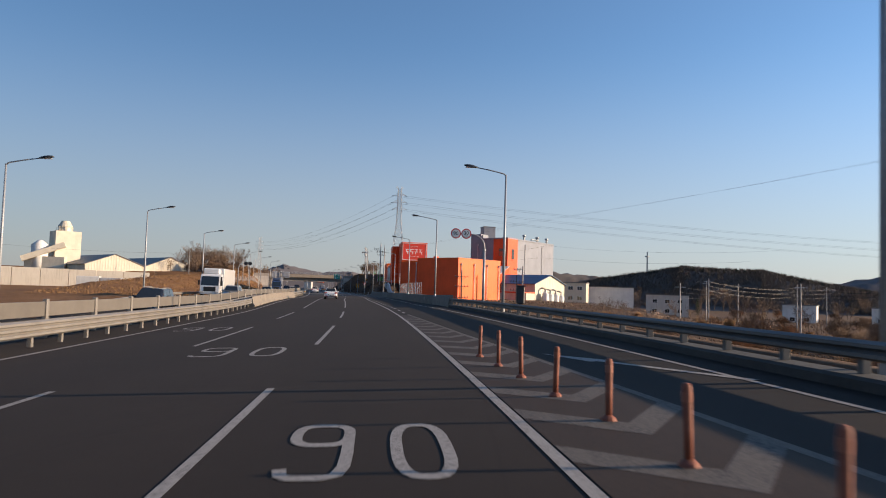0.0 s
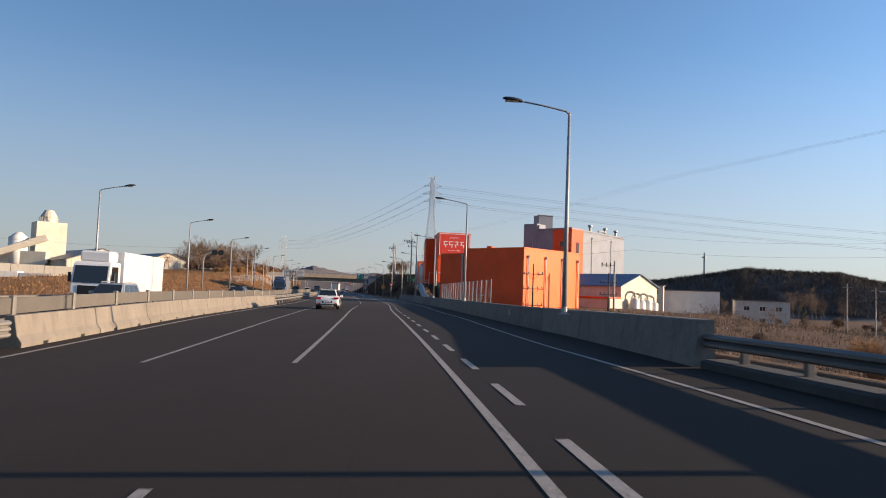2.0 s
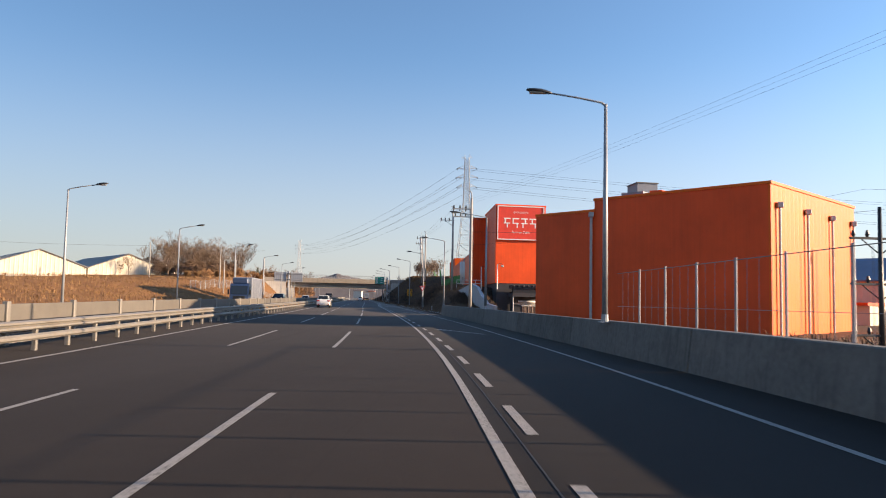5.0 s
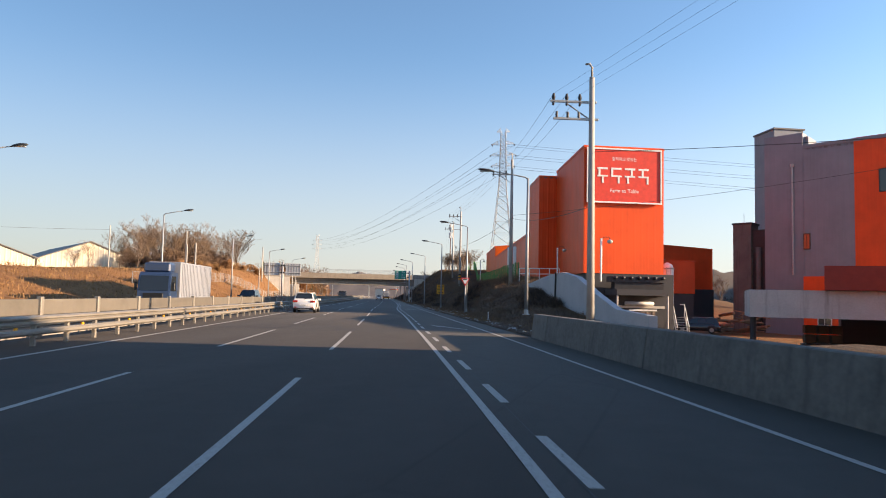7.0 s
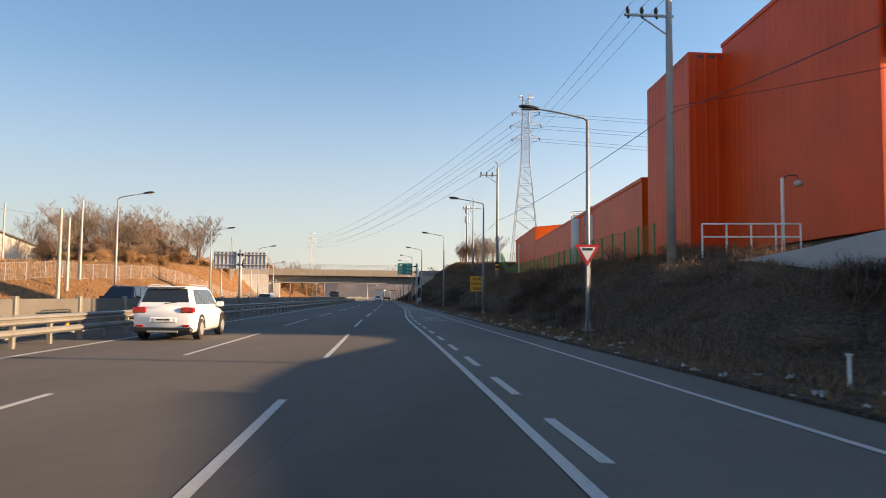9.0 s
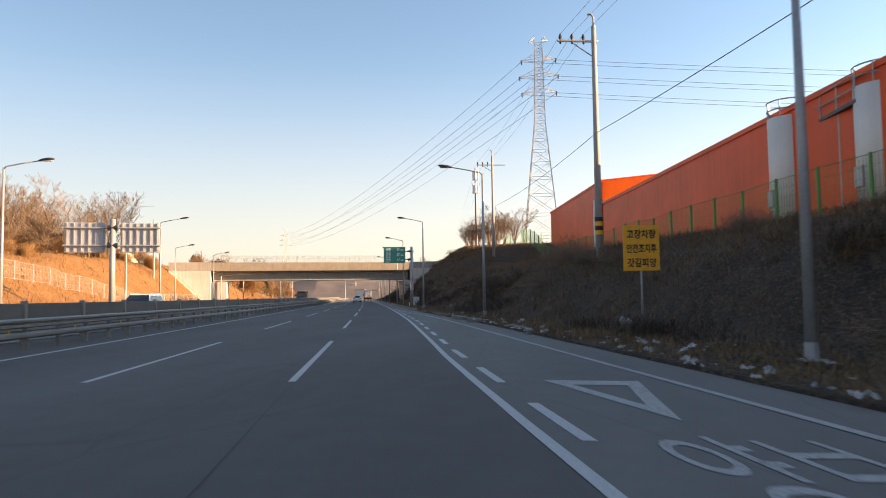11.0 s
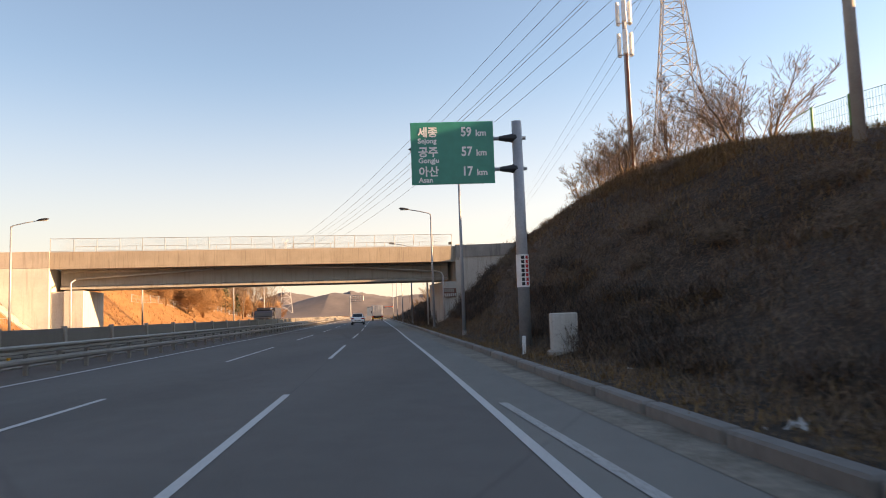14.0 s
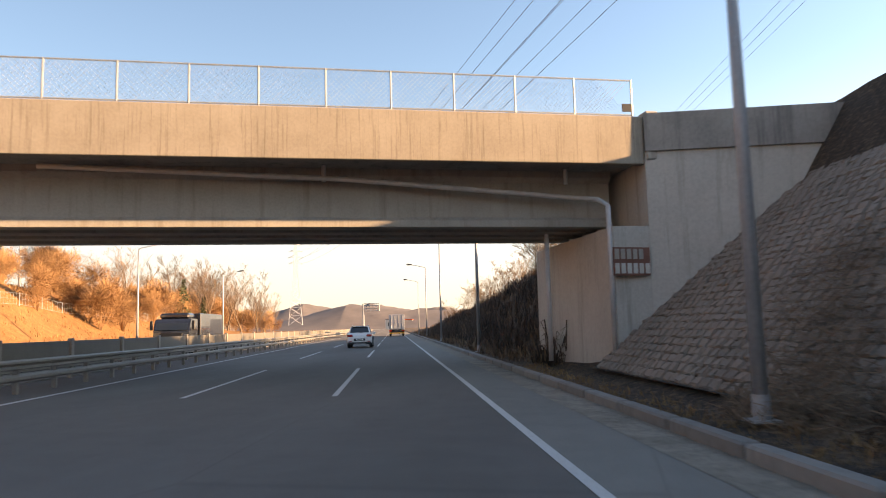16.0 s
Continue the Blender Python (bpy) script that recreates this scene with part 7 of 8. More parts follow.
# ---- trees, brush, hills ----
def bare_tree(seed, h, spread=0.55, twigs=True):
    """Tapered trunk, limbs and fine twigs; returns trunk and crown meshes."""
    r = random.Random(seed)
    tb, cb = bmesh.new(), bmesh.new()

    def grow(p, d, length, rad, depth, bm):
        q = p
        pts, rr = [p], [rad]
        n = (4, 3, 2, 2, 1)[depth]
        for i in range(n):
            d = (d + Vector((r.uniform(-0.2, 0.2), r.uniform(-0.2, 0.2), r.uniform(-0.02, 0.19)))).normalized()
            q = q + d * length / n
            pts.append(q)
            rr.append(rad * (1 - 0.55 * (i + 1) / n))
        add_tube(bm, pts, rr, 6 if depth == 0 else (4 if depth == 1 else 3), False)
        if depth >= 4:
            return
        kids = (8, 5, 5, 4)[depth]
        for k in range(kids):
            t = r.uniform(0.22, 1.0) * n * 0.999
            i = int(t)
            base = pts[i].lerp(pts[i + 1], t - i)
            a = r.uniform(0, 2 * math.pi)
            side = Vector((math.cos(a), math.sin(a), r.uniform(0.0, 0.6)))
            sp = spread * (0.72 if depth == 0 else 1.05)
            nd = (d * (1 - sp) + side * sp).normalized()
            grow(base, nd, length * (r.uniform(1.0, 1.45) if depth == 0 else r.uniform(0.40, 0.62)) * (1.1 - 0.3 * t / n), max(0.012, rr[-1] * 0.7), depth + 1, cb)

    grow(Vector((0, 0, -0.3)), Vector((0, 0, 1)), h * 0.42, h * 0.017, 0, tb)
    return to_mesh("trunk", tb, BARK), to_mesh("crown", cb, TWIG)


TREES = [bare_tree(20 + i, 8.0, 0.47 + 0.05 * (i % 3)) for i in range(5)]


def put_tree(x, y, z, h, k, rz, label="bare winter tree with fine brown twigs", wide=1.0):
    e = thing("bare_tree", label, "tree", Matrix.Translation((x, y, z)) @ pose(0, 0, 0, 0, 0, rz) @ Matrix.Diagonal((h / 8.0 * wide, h / 8.0 * wide, h / 8.0, 1)), "bare trees")
    for nm, me in zip(("trunk", "crown"), TREES[k % 5]):
        o = new(nm, me)
        o.parent = e
    return e


rt = random.Random(31)


def tree_at(y, off, h, label="bare winter tree with fine brown twigs", wide=1.0):
    p = at(y, off)
    put_tree(p.x, p.y, ground_z(y, off) + road_z(y, off) - 0.2, h, rt.randrange(5), rt.uniform(0, 360), label, wide)


for i in range(34):
    tree_at(rt.uniform(290, 332), rt.uniform(-60, -38), rt.uniform(8.5, 13), "tall bare tree in a brown clump on the embankment")
for i in range(8):
    tree_at(rt.uniform(255, 290), rt.uniform(-66, -48), rt.uniform(4, 7))
for i in range(12):
    tree_at(rt.uniform(312, 338), rt.uniform(14.5, 22), rt.uniform(4.5, 6.5), "bare roadside tree on the crest of the cutting", 1.2)
for i in range(8):
    tree_at(rt.uniform(322, 335), rt.uniform(15, 24), rt.uniform(4, 6), "bare roadside tree on the crest of the cutting", 1.2)
for i in range(34):
    tree_at(rt.uniform(425, 500), rt.uniform(-50, -27), rt.uniform(8, 14), "orange-brown bare tree beyond the overpass", 0.8)
for i in range(14):
    tree_at(rt.uniform(362, 440), rt.uniform(9.5, 17), rt.uniform(3.5, 6), "bare tree on the slope beyond the overpass", 1.2)
for i in range(60):
    x = rt.uniform(38, 190)
    put_tree(x, rt.uniform(150, 320), -5.2, rt.uniform(4.0, 8.5), i, rt.uniform(0, 360), "bare grey-brown tree on the low fields", rt.uniform(0.9, 1.3))
for i in range(14):
    x, y = rt.uniform(2, 40), rt.uniform(255, 300)
    put_tree(x, y, 0.5, rt.uniform(6, 9), i, rt.uniform(0, 360))
for i in range(26):
    x = rt.uniform(60, 260)
    put_tree(x, rt.uniform(330, 400) - x * 0.2, -3.0, rt.uniform(7, 12), i, rt.uniform(0, 360), "bare tree at the foot of the wooded hill")


def conifer(x, y, z, h, seed):
    r = random.Random(seed)
    e = thing("pine_tree", "dark green pine among bare trees", "tree", Matrix.Translation((x, y, z)), "pines")
    part("trunk", tube([(0, 0, -0.3), (0, 0, h * 0.9)], [0.14, 0.04], 6), BARK, e)
    bm = bmesh.new()
    for i in range(520):
        k = r.uniform(0.2, 1.0)
        rad = (1.05 - k) * h * 0.24 * r.uniform(0.4, 1.0)
        a = r.uniform(0, 6.283)
        c = Vector((rad * math.cos(a), rad * math.sin(a), h * k))
        s = r.uniform(0.15, 0.35)
        vs = [bm.verts.new(c + Vector((r.uniform(-s, s), r.uniform(-s, s), r.uniform(-s, s) * 0.6))) for _ in range(3)]
        bm.faces.new(vs)
    part("crown", bm, PINE, e)


for i, (y, off, h) in enumerate(((432, -31, 7), (440, -30, 5), (398, -42, 6), (404, -45, 7), (452, -33, 6))):
    p = at(y, off)
    conifer(p.x, p.y, ground_z(y, off), h, i)
conifer(84.0, 238.0, -5.0, 6.5, 60)


def scatter(name, label, material, n, zone, size, seed, kind="stuff", blades=3, lean=0.7, category="undergrowth", width=0.012):
    """Tufts of thin bent stalks standing on the ground; zone gives a random (y, offset)."""
    r = random.Random(seed)
    verts, faces = [], []
    for i in range(n):
        y, off = zone(r)
        c = at(y, off)
        c.z = ground_z(y, off) + road_z(y, off) - 0.03
        s = r.uniform(*size)
        for b in range(blades):
            a = r.uniform(0, 6.283)
            d = Vector((math.cos(a) * lean * r.uniform(0.1, 1), math.sin(a) * lean * r.uniform(0.1, 1), 1)).normalized() * s * r.uniform(0.4, 1.1)
            w = Vector((-math.sin(a), math.cos(a), r.uniform(-0.3, 0.3))) * width * r.uniform(0.5, 1.5)
            o = c + Vector((r.uniform(-0.5, 0.5) * s, r.uniform(-0.5, 0.5) * s, 0))
            k = len(verts)
            mid = o + d * 0.6 + Vector((0, 0, 0.06 * s))
            verts += [o - w, o + w, mid + w * 0.7, mid - w * 0.7, o + d + Vector((r.uniform(-0.3, 0.3) * s, r.uniform(-0.3, 0.3) * s, -0.2 * s))]
            faces += [(k, k + 1, k + 2, k + 3), (k + 3, k + 2, k + 4)]
    me = bpy.data.meshes.new(name)
    me.from_pydata([tuple(v) for v in verts], [], faces)
    me.materials.append(material)
    return tagged(new(name, me), label, category, "", kind)


def slope_zone(y0, y1, d0, d1):
    def z(r):
        while True:
            y = r.uniform(y0, y1)
            d = d0 + (d1 - d0) * r.random()
            if not (337.2 < y < 349.5 and d > 0.9):
                return y, lerp_table(EDGE, y) + d
    return z


scatter("withered_brush", "tangled withered brown brush covering the cutting", BRUSH, 44000, slope_zone(171, 338, 0.8, 10.5), (0.2, 0.65), 1, blades=4, lean=2.8, width=0.006)
scatter("withered_brush", "withered brown brush on the slope beyond the overpass", BRUSH, 7000, slope_zone(352, 470, 0.6, 11), (0.4, 1.0), 2, blades=3, lean=1.2, width=0.03)
scatter("verge_grass", "dry straw-coloured grass along the foot of the cutting", STRAW, 10000, slope_zone(186, 350, 0.1, 2.2), (0.08, 0.28), 3, blades=4, lean=1.0, category="grass", width=0.007)
scatter("dry_grass", "dry straw grass on the crest of the cutting", STRAW, 13000, slope_zone(176, 330, 5.4, 11.0), (0.15, 0.42), 4, blades=3, lean=1.0, category="grass", width=0.010)
scatter("embankment_grass", "orange-brown dry grass on the sunlit embankment", STRAW, 30000, lambda r: (r.uniform(95, 430), -20.0 - 22 * r.random() ** 1.3), (0.25, 0.7), 5, blades=2, lean=0.9, category="grass", width=0.022)
scatter("low_scrub", "brown scrub on the low ground behind the guardrail", BRUSH, 7000, lambda r: (r.uniform(-5, 64), 14.5 + 45 * r.random() ** 1.3), (0.4, 1.3), 6, blades=3, lean=0.9, width=0.02)
scatter("low_scrub", "low brown scrub and weeds round the halls behind the parapet wall", BRUSH, 6000, lambda r: (r.uniform(64, 138), 14.0 + 34 * r.random()), (0.25, 0.75), 16, blades=4, lean=0.8, width=0.016)
scatter("reed_scrub", "reddish-brown dry reeds behind the guardrail", STRAW, 8000, lambda r: (r.uniform(-5, 64), 13.5 + 60 * r.random() ** 1.3), (0.4, 1.1), 7, blades=3, lean=0.6, width=0.018)


scatter("straw_tufts", "clumps of straw-coloured grass on the verge below the slope", STRAW, 1500, slope_zone(205, 334, 0.15, 1.9), (0.12, 0.38), 8, blades=7, lean=1.2, category="grass", width=0.006)


def thicket(name, label, material, clumps, zone, seed, size=(0.5, 1.3), stems=46, width=0.008, flat=0.8):
    """Separate mounds of arching, tangled stems with gaps between them."""
    r = random.Random(seed)
    verts, faces = [], []
    for i in range(clumps):
        y, off = zone(r)
        c = at(y, off)
        c.z = ground_z(y, off) + road_z(y, off) - 0.05
        s = r.uniform(*size) * r.uniform(0.6, 1.0)
        for b in range(int(stems * s)):
            a = r.uniform(0, 6.283)
            o = c + Vector((r.uniform(-0.5, 0.5) * s, r.uniform(-0.6, 0.6) * s, r.uniform(-0.05, 0.25) * s))
            h = r.uniform(0.25, 1.0) * s * flat
            g = Vector((math.cos(a), math.sin(a), 0)) * r.uniform(0.3, 1.0) * s
            w = Vector((-math.sin(a), math.cos(a), 0)) * width * r.uniform(0.5, 1.4)
            m1 = o + g * 0.35 + Vector((0, 0, h))
            m2 = o + g * 0.8 + Vector((r.uniform(-0.15, 0.15) * s, r.uniform(-0.15, 0.15) * s, h * r.uniform(0.5, 1.1)))
            k = len(verts)
            verts += [o - w, o + w, m1 + w, m1 - w, m2]
            faces += [(k, k + 1, k + 2, k + 3), (k + 3, k + 2, k + 4)]
    me = bpy.data.meshes.new(name)
    me.from_pydata([tuple(v) for v in verts], [], faces)
    me.materials.append(material)
    return tagged(new(name, me), label, "undergrowth", "", "stuff")


def patch_zone(y0, y1, d0, d1):
    """Like slope_zone, but in drifts: only where a slow noise is high."""
    base = slope_zone(y0, y1, d0, d1)

    def z(r):
        while True:
            y, off = base(r)
            if noise.noise(Vector((off * 0.28, y * 0.13, 5.5))) + 0.35 * noise.noise(Vector((off * 0.9, y * 0.6, 1.5))) > 0.12:
                return y, off
    return z


scatter("straw_drifts", "drifts of flattened straw-coloured grass on the cutting", STRAW, 20000, patch_zone(200, 332, 3.2, 11.0), (0.2, 0.6), 21, blades=5, lean=2.4, category="grass", width=0.008)
thicket("dark_thicket", "dark leafless thicket in mounds over the cutting", THORN, 1450, patch_zone(188, 336, 1.6, 7.2), 41, (0.5, 1.25), 110, 0.0055, 0.45)
thicket("brown_thicket", "brown withered thicket in mounds over the cutting", BRUSH, 1450, slope_zone(188, 336, 1.2, 8.6), 42, (0.35, 0.9), 95, 0.005, 0.45)
thicket("dark_thicket", "dark leafless thicket beyond the overpass", THORN, 420, slope_zone(352, 440, 1.0, 9.0), 43, (0.8, 1.7), 70, 0.02, 0.7)
scatter("crest_grass", "brown dry grass behind the crest of the cutting", STRAW, 9000, slope_zone(256, 312, 8.5, 20.0), (0.25, 0.6), 22, blades=3, lean=1.3, category="grass", width=0.011)
scatter("verge_brush", "withered brush hanging over the kerb blocks", BRUSH, 2500, slope_zone(236, 279, -0.05, 1.0), (0.15, 0.4), 23, blades=4, lean=1.8, width=0.007)
scatter("field_scrub", "reddish-brown scrub on the low fields", BRUSH, 9000, lambda r: (r.uniform(0, 260), 62.0 + 130 * r.random() ** 1.2), (0.6, 1.6), 9, blades=4, lean=0.8, width=0.04)


def bush(y, off, s, seed):
    r = random.Random(seed)
    p = at(y, off)
    e = new("bush")
    e.matrix_world = Matrix.Translation((p.x, p.y, ground_z(y, off) + road_z(y, off)))
    tagged(e, "dark tangled leafless bush on the cutting", "bush", "bushes on the cutting")
    verts, faces = [], []
    for i in range(900):
        a, b = r.uniform(0, 6.283), r.uniform(0, 1)
        d = Vector((math.cos(a) * math.sqrt(1 - b * b), math.sin(a) * math.sqrt(1 - b * b), b * 0.75)) * s * r.uniform(0.25, 1.0)
        t = Vector((r.uniform(-1, 1), r.uniform(-1, 1), r.uniform(-0.4, 1))).normalized() * s * r.uniform(0.2, 0.5)
        w = t.orthogonal().normalized() * 0.007
        k = len(verts)
        verts += [d - w, d + w, d + t]
        faces.append((k, k + 1, k + 2))
    me = bpy.data.meshes.new("twig_tangle")
    me.from_pydata([tuple(v) for v in verts], [], faces)
    me.materials.append(BRUSH)
    o = new("twig_tangle", me)
    o.parent = e


def shrub_mesh(seed, material, n=1100, up=1.0):
    """A unit-high shrub: many thin stems fanning out from the root, each with side twigs."""
    r = random.Random(seed)
    verts, faces = [], []
    for i in range(n):
        a = r.uniform(0, 6.283)
        o = Vector((math.cos(a), math.sin(a), 0)) * r.uniform(0, 0.3)
        d = Vector((math.cos(a) * r.uniform(0.05, 0.75), math.sin(a) * r.uniform(0.05, 0.75), up)).normalized() * r.uniform(0.35, 1.05)
        w = Vector((-math.sin(a), math.cos(a), 0)) * r.uniform(0.003, 0.008)
        mid = o + d * 0.6
        tip = o + d + Vector((r.uniform(-0.12, 0.12), r.uniform(-0.12, 0.12), r.uniform(-0.1, 0.05)))
        k = len(verts)
        verts += [o - w, o + w, mid + w, mid - w, tip]
        faces += [(k, k + 1, k + 2, k + 3), (k + 3, k + 2, k + 4)]
        for t in range(2):
            p = o + d * r.uniform(0.4, 0.95)
            g = Vector((r.uniform(-1, 1), r.uniform(-1, 1), r.uniform(0, 1))).normalized() * r.uniform(0.08, 0.2)
            k = len(verts)
            verts += [p - w, p + w, p + g]
            faces.append((k, k + 1, k + 2))
    me = bpy.data.meshes.new("stems")
    me.from_pydata([tuple(v) for v in verts], [], faces)
    me.materials.append(material)
    return me


def crown_mesh(seed, material, n=3200):
    """A unit-high rounded shrub: short twigs filling several ragged lobes over a few stems."""
    r = random.Random(seed)
    verts, faces = [], []
    lobes = [(Vector((r.uniform(-0.28, 0.28), r.uniform(-0.28, 0.28), r.uniform(0.3, 0.72))), r.uniform(0.16, 0.3)) for _ in range(8)]
    for c, q in lobes:
        k = len(verts)
        w = Vector((0.014, 0.008, 0))
        verts += [-w, w, c]
        faces.append((k, k + 1, k + 2))
    for i in range(n):
        c, q = r.choice(lobes)
        d = Vector((r.gauss(0, 1), r.gauss(0, 1), r.gauss(0.2, 1))).normalized()
        p = c + d * q * r.random() ** 0.5
        g = (d + Vector((r.uniform(-0.7, 0.7), r.uniform(-0.7, 0.7), r.uniform(0.0, 0.9)))).normalized() * r.uniform(0.05, 0.17)
        w = g.orthogonal().normalized() * r.uniform(0.0025, 0.006)
        k = len(verts)
        verts += [p - w, p + w, p + g]
        faces.append((k, k + 1, k + 2))
    me = bpy.data.meshes.new("twigs")
    me.from_pydata([tuple(v) for v in verts], [], faces)
    me.materials.append(material)
    return me


SHRUBS = {"straw": [shrub_mesh(90 + i, STRAW) for i in range(3)]}
for k, m in (("russet", RUSSET), ("brown", BRUSH)):
    SHRUBS[k] = [crown_mesh(60 + i, m) for i in range(4)]


def put_shrub(x, y, z, h, kind, label, r, wide=1.0):
    o = new("shrub", r.choice(SHRUBS[kind]))
    o.matrix_world = Matrix.Translation((x, y, z)) @ pose(0, 0, 0, 0, 0, r.uniform(0, 360)) @ Matrix.Diagonal((h * wide, h * wide, h, 1))
    tagged(o, label, "shrub", "shrubs")


rq = random.Random(52)
for i in range(100):
    y = rq.uniform(8, 96)
    off = 14.5 + 34 * rq.random() ** 1.2 if y < 70 else 16 + 42 * rq.random()
    p = at(y, off)
    kind = rq.choice(("straw", "straw", "russet", "brown"))
    put_shrub(p.x, p.y, ground_z(y, off) + road_z(y, off) - 0.1, rq.uniform(1.8, 3.2) * (0.8 if kind == "straw" else 1.05) * (1.0 if y < 66 else 0.55), kind, {"straw": "tall clump of dry straw-coloured reeds on the low ground", "russet": "russet leafless shrub on the low ground", "brown": "dark brown leafless shrub on the low ground"}[kind], rq, rq.uniform(0.8, 1.3))
for i in range(52):
    put_shrub(rq.uniform(40, 190), rq.uniform(110, 300), -5.3, rq.uniform(1.8, 4.0), rq.choice(("brown", "brown", "russet")), "brown leafless shrub on the far fields", rq, 1.5)
for i in range(64):
    y = rq.uniform(385, 500)
    off = rq.uniform(-44, -27)
    p = at(y, off)
    put_shrub(p.x, p.y, ground_z(y, off) + road_z(y, off) - 0.2, rq.uniform(3.0, 6.5), "russet", "russet leafless shrub on the embankment beyond the overpass", rq, rq.uniform(0.8, 1.2))
for i in range(36):
    y = rq.uniform(268, 345)
    off = rq.uniform(-42, -33)
    p = at(y, off)
    put_shrub(p.x, p.y, ground_z(y, off) + road_z(y, off) - 0.2, rq.uniform(1.0, 2.6), rq.choice(("russet", "straw")), "small russet shrub on the crest of the embankment", rq, 1.1)
for i in range(42):
    y = rq.uniform(282, 334)
    off = rq.uniform(-60, -37)
    p = at(y, off)
    put_shrub(p.x, p.y, ground_z(y, off) + road_z(y, off) - 0.2, rq.uniform(2.2, 5.0), "brown", "brown leafless thicket under the tall trees", rq, rq.uniform(0.8, 1.2))
rb = random.Random(77)
for y, o, s in ((336.0, 6.0, 0.8), (336.5, 6.5, 1.0), (336.3, 6.9, 1.2), (337.2, 7.2, 1.3), (337.9, 7.9, 1.4), (338.9, 8.7, 1.5), (335.6, 6.6, 1.1), (340.2, 9.8, 1.4)):
    bush(y, o, s, int(y * 10))
for i in range(64):
    y = rb.uniform(182, 333)
    bush(y, lerp_table(EDGE, y) + rb.uniform(2.6, 8.5), rb.uniform(0.5, 1.3), i)
for y, o, s in ((262.0, 13.6, 1.6), (265.0, 14.5, 1.9), (268.0, 14.0, 1.4), (296.0, 13.0, 1.2)):
    bush(y, o, s, int(y))


def hill(name, label, pts, width, z0, material, rough, seed, steps=60, kind="structure"):
    """A ridge through (x, y, height), falling to z0 on both sides, with a tree-top roughness."""
    bm = bmesh.new()
    rows = []
    n = len(pts) - 1
    for i in range(steps + 1):
        u = i / steps * n
        k = min(n - 1, int(u))
        f = u - k
        f = f * f * (3 - 2 * f)
        a, b = Vector(pts[k]), Vector(pts[k + 1])
        c = a.lerp(b, f)
        d = (Vector(pts[-1]) - Vector(pts[0])).xy.normalized()
        nrm = Vector((-d.y, d.x, 0))
        row = []
        for j in range(-14, 15):
            t = j / 14
            h = z0 + (c.z - z0) * (math.cos(t * math.pi) * 0.5 + 0.5)
            q = Vector((c.x, c.y, 0)) + nrm * width * t
            h += rough * (noise.noise(Vector((q.x * 0.05, q.y * 0.05, seed))) + 0.7 * noise.noise(Vector((q.x * 0.21, q.y * 0.21, seed + 3)))) * (1 - t * t)
            row.append(bm.verts.new((q.x, q.y, h)))
        rows.append(row)
    for a, b in zip(rows, rows[1:]):
        for j in range(28):
            bm.faces.new((a[j], a[j + 1], b[j + 1], b[j]))
    return structure(name, bm, material, label, "hill", kind, True)


WOOD_HILL = [(70, 520, 2), (110, 500, 12), (160, 485, 21), (205, 465, 19), (250, 445, 9), (300, 425, 1)]
hill("backdrop_hill", "low hill covered in bare winter woodland", WOOD_HILL, 70, -6, WOODS, 2.2, 1.0, 130)
hill("backdrop_hill_low", "low wooded rise behind the factories", [(20, 560, 2), (75, 520, 17), (120, 520, 15), (170, 520, 4)], 60, -4, WOODS, 2.0, 5.0, 90)
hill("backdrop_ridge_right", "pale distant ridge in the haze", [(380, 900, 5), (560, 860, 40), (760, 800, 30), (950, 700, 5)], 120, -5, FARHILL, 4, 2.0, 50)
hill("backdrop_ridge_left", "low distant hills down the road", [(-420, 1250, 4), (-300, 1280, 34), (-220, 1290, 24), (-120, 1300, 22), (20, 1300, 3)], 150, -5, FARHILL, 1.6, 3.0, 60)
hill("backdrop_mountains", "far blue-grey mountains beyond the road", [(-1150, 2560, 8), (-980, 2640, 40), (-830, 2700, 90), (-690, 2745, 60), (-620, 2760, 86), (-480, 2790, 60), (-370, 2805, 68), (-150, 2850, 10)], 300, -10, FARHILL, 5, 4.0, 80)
# bare tree crowns on the near hill: fans of thin upright twigs, dark evergreens along the top
def hill_woods(name, label, material, n, seed, s0, s1, tall, wide, twigs):
    r = random.Random(seed)
    verts, faces = [], []
    dd = (Vector(WOOD_HILL[-1]) - Vector(WOOD_HILL[0])).xy.normalized()
    for i in range(n):
        t = r.uniform(0, len(WOOD_HILL) - 1.001)
        k = int(t)
        f = t - k
        f = f * f * (3 - 2 * f)
        a = Vector(WOOD_HILL[k]).lerp(Vector(WOOD_HILL[k + 1]), f)
        u = r.uniform(s0, s1)
        c = Vector((a.x - dd.y * 70 * u, a.y + dd.x * 70 * u, -6 + (a.z + 6) * (math.cos(u * math.pi) * 0.5 + 0.5) - 0.5))
        h = r.uniform(*tall)
        for j in range(twigs):
            an = r.uniform(0, 6.283)
            w = Vector((math.cos(an), math.sin(an), 0)) * r.uniform(*wide)
            top = c + Vector((r.uniform(-0.3, 0.3) * h, r.uniform(-0.3, 0.3) * h, h * r.uniform(0.6, 1.0)))
            o = c + Vector((r.uniform(-0.12, 0.12) * h, r.uniform(-0.12, 0.12) * h, h * r.uniform(0.1, 0.4)))
            k0 = len(verts)
            verts += [o - w, o + w, top]
            faces.append((k0, k0 + 1, k0 + 2))
    me = bpy.data.meshes.new(name)
    me.from_pydata([tuple(v) for v in verts], [], faces)
    me.materials.append(material)
    tagged(new(name, me), label, "woodland", "", "stuff")


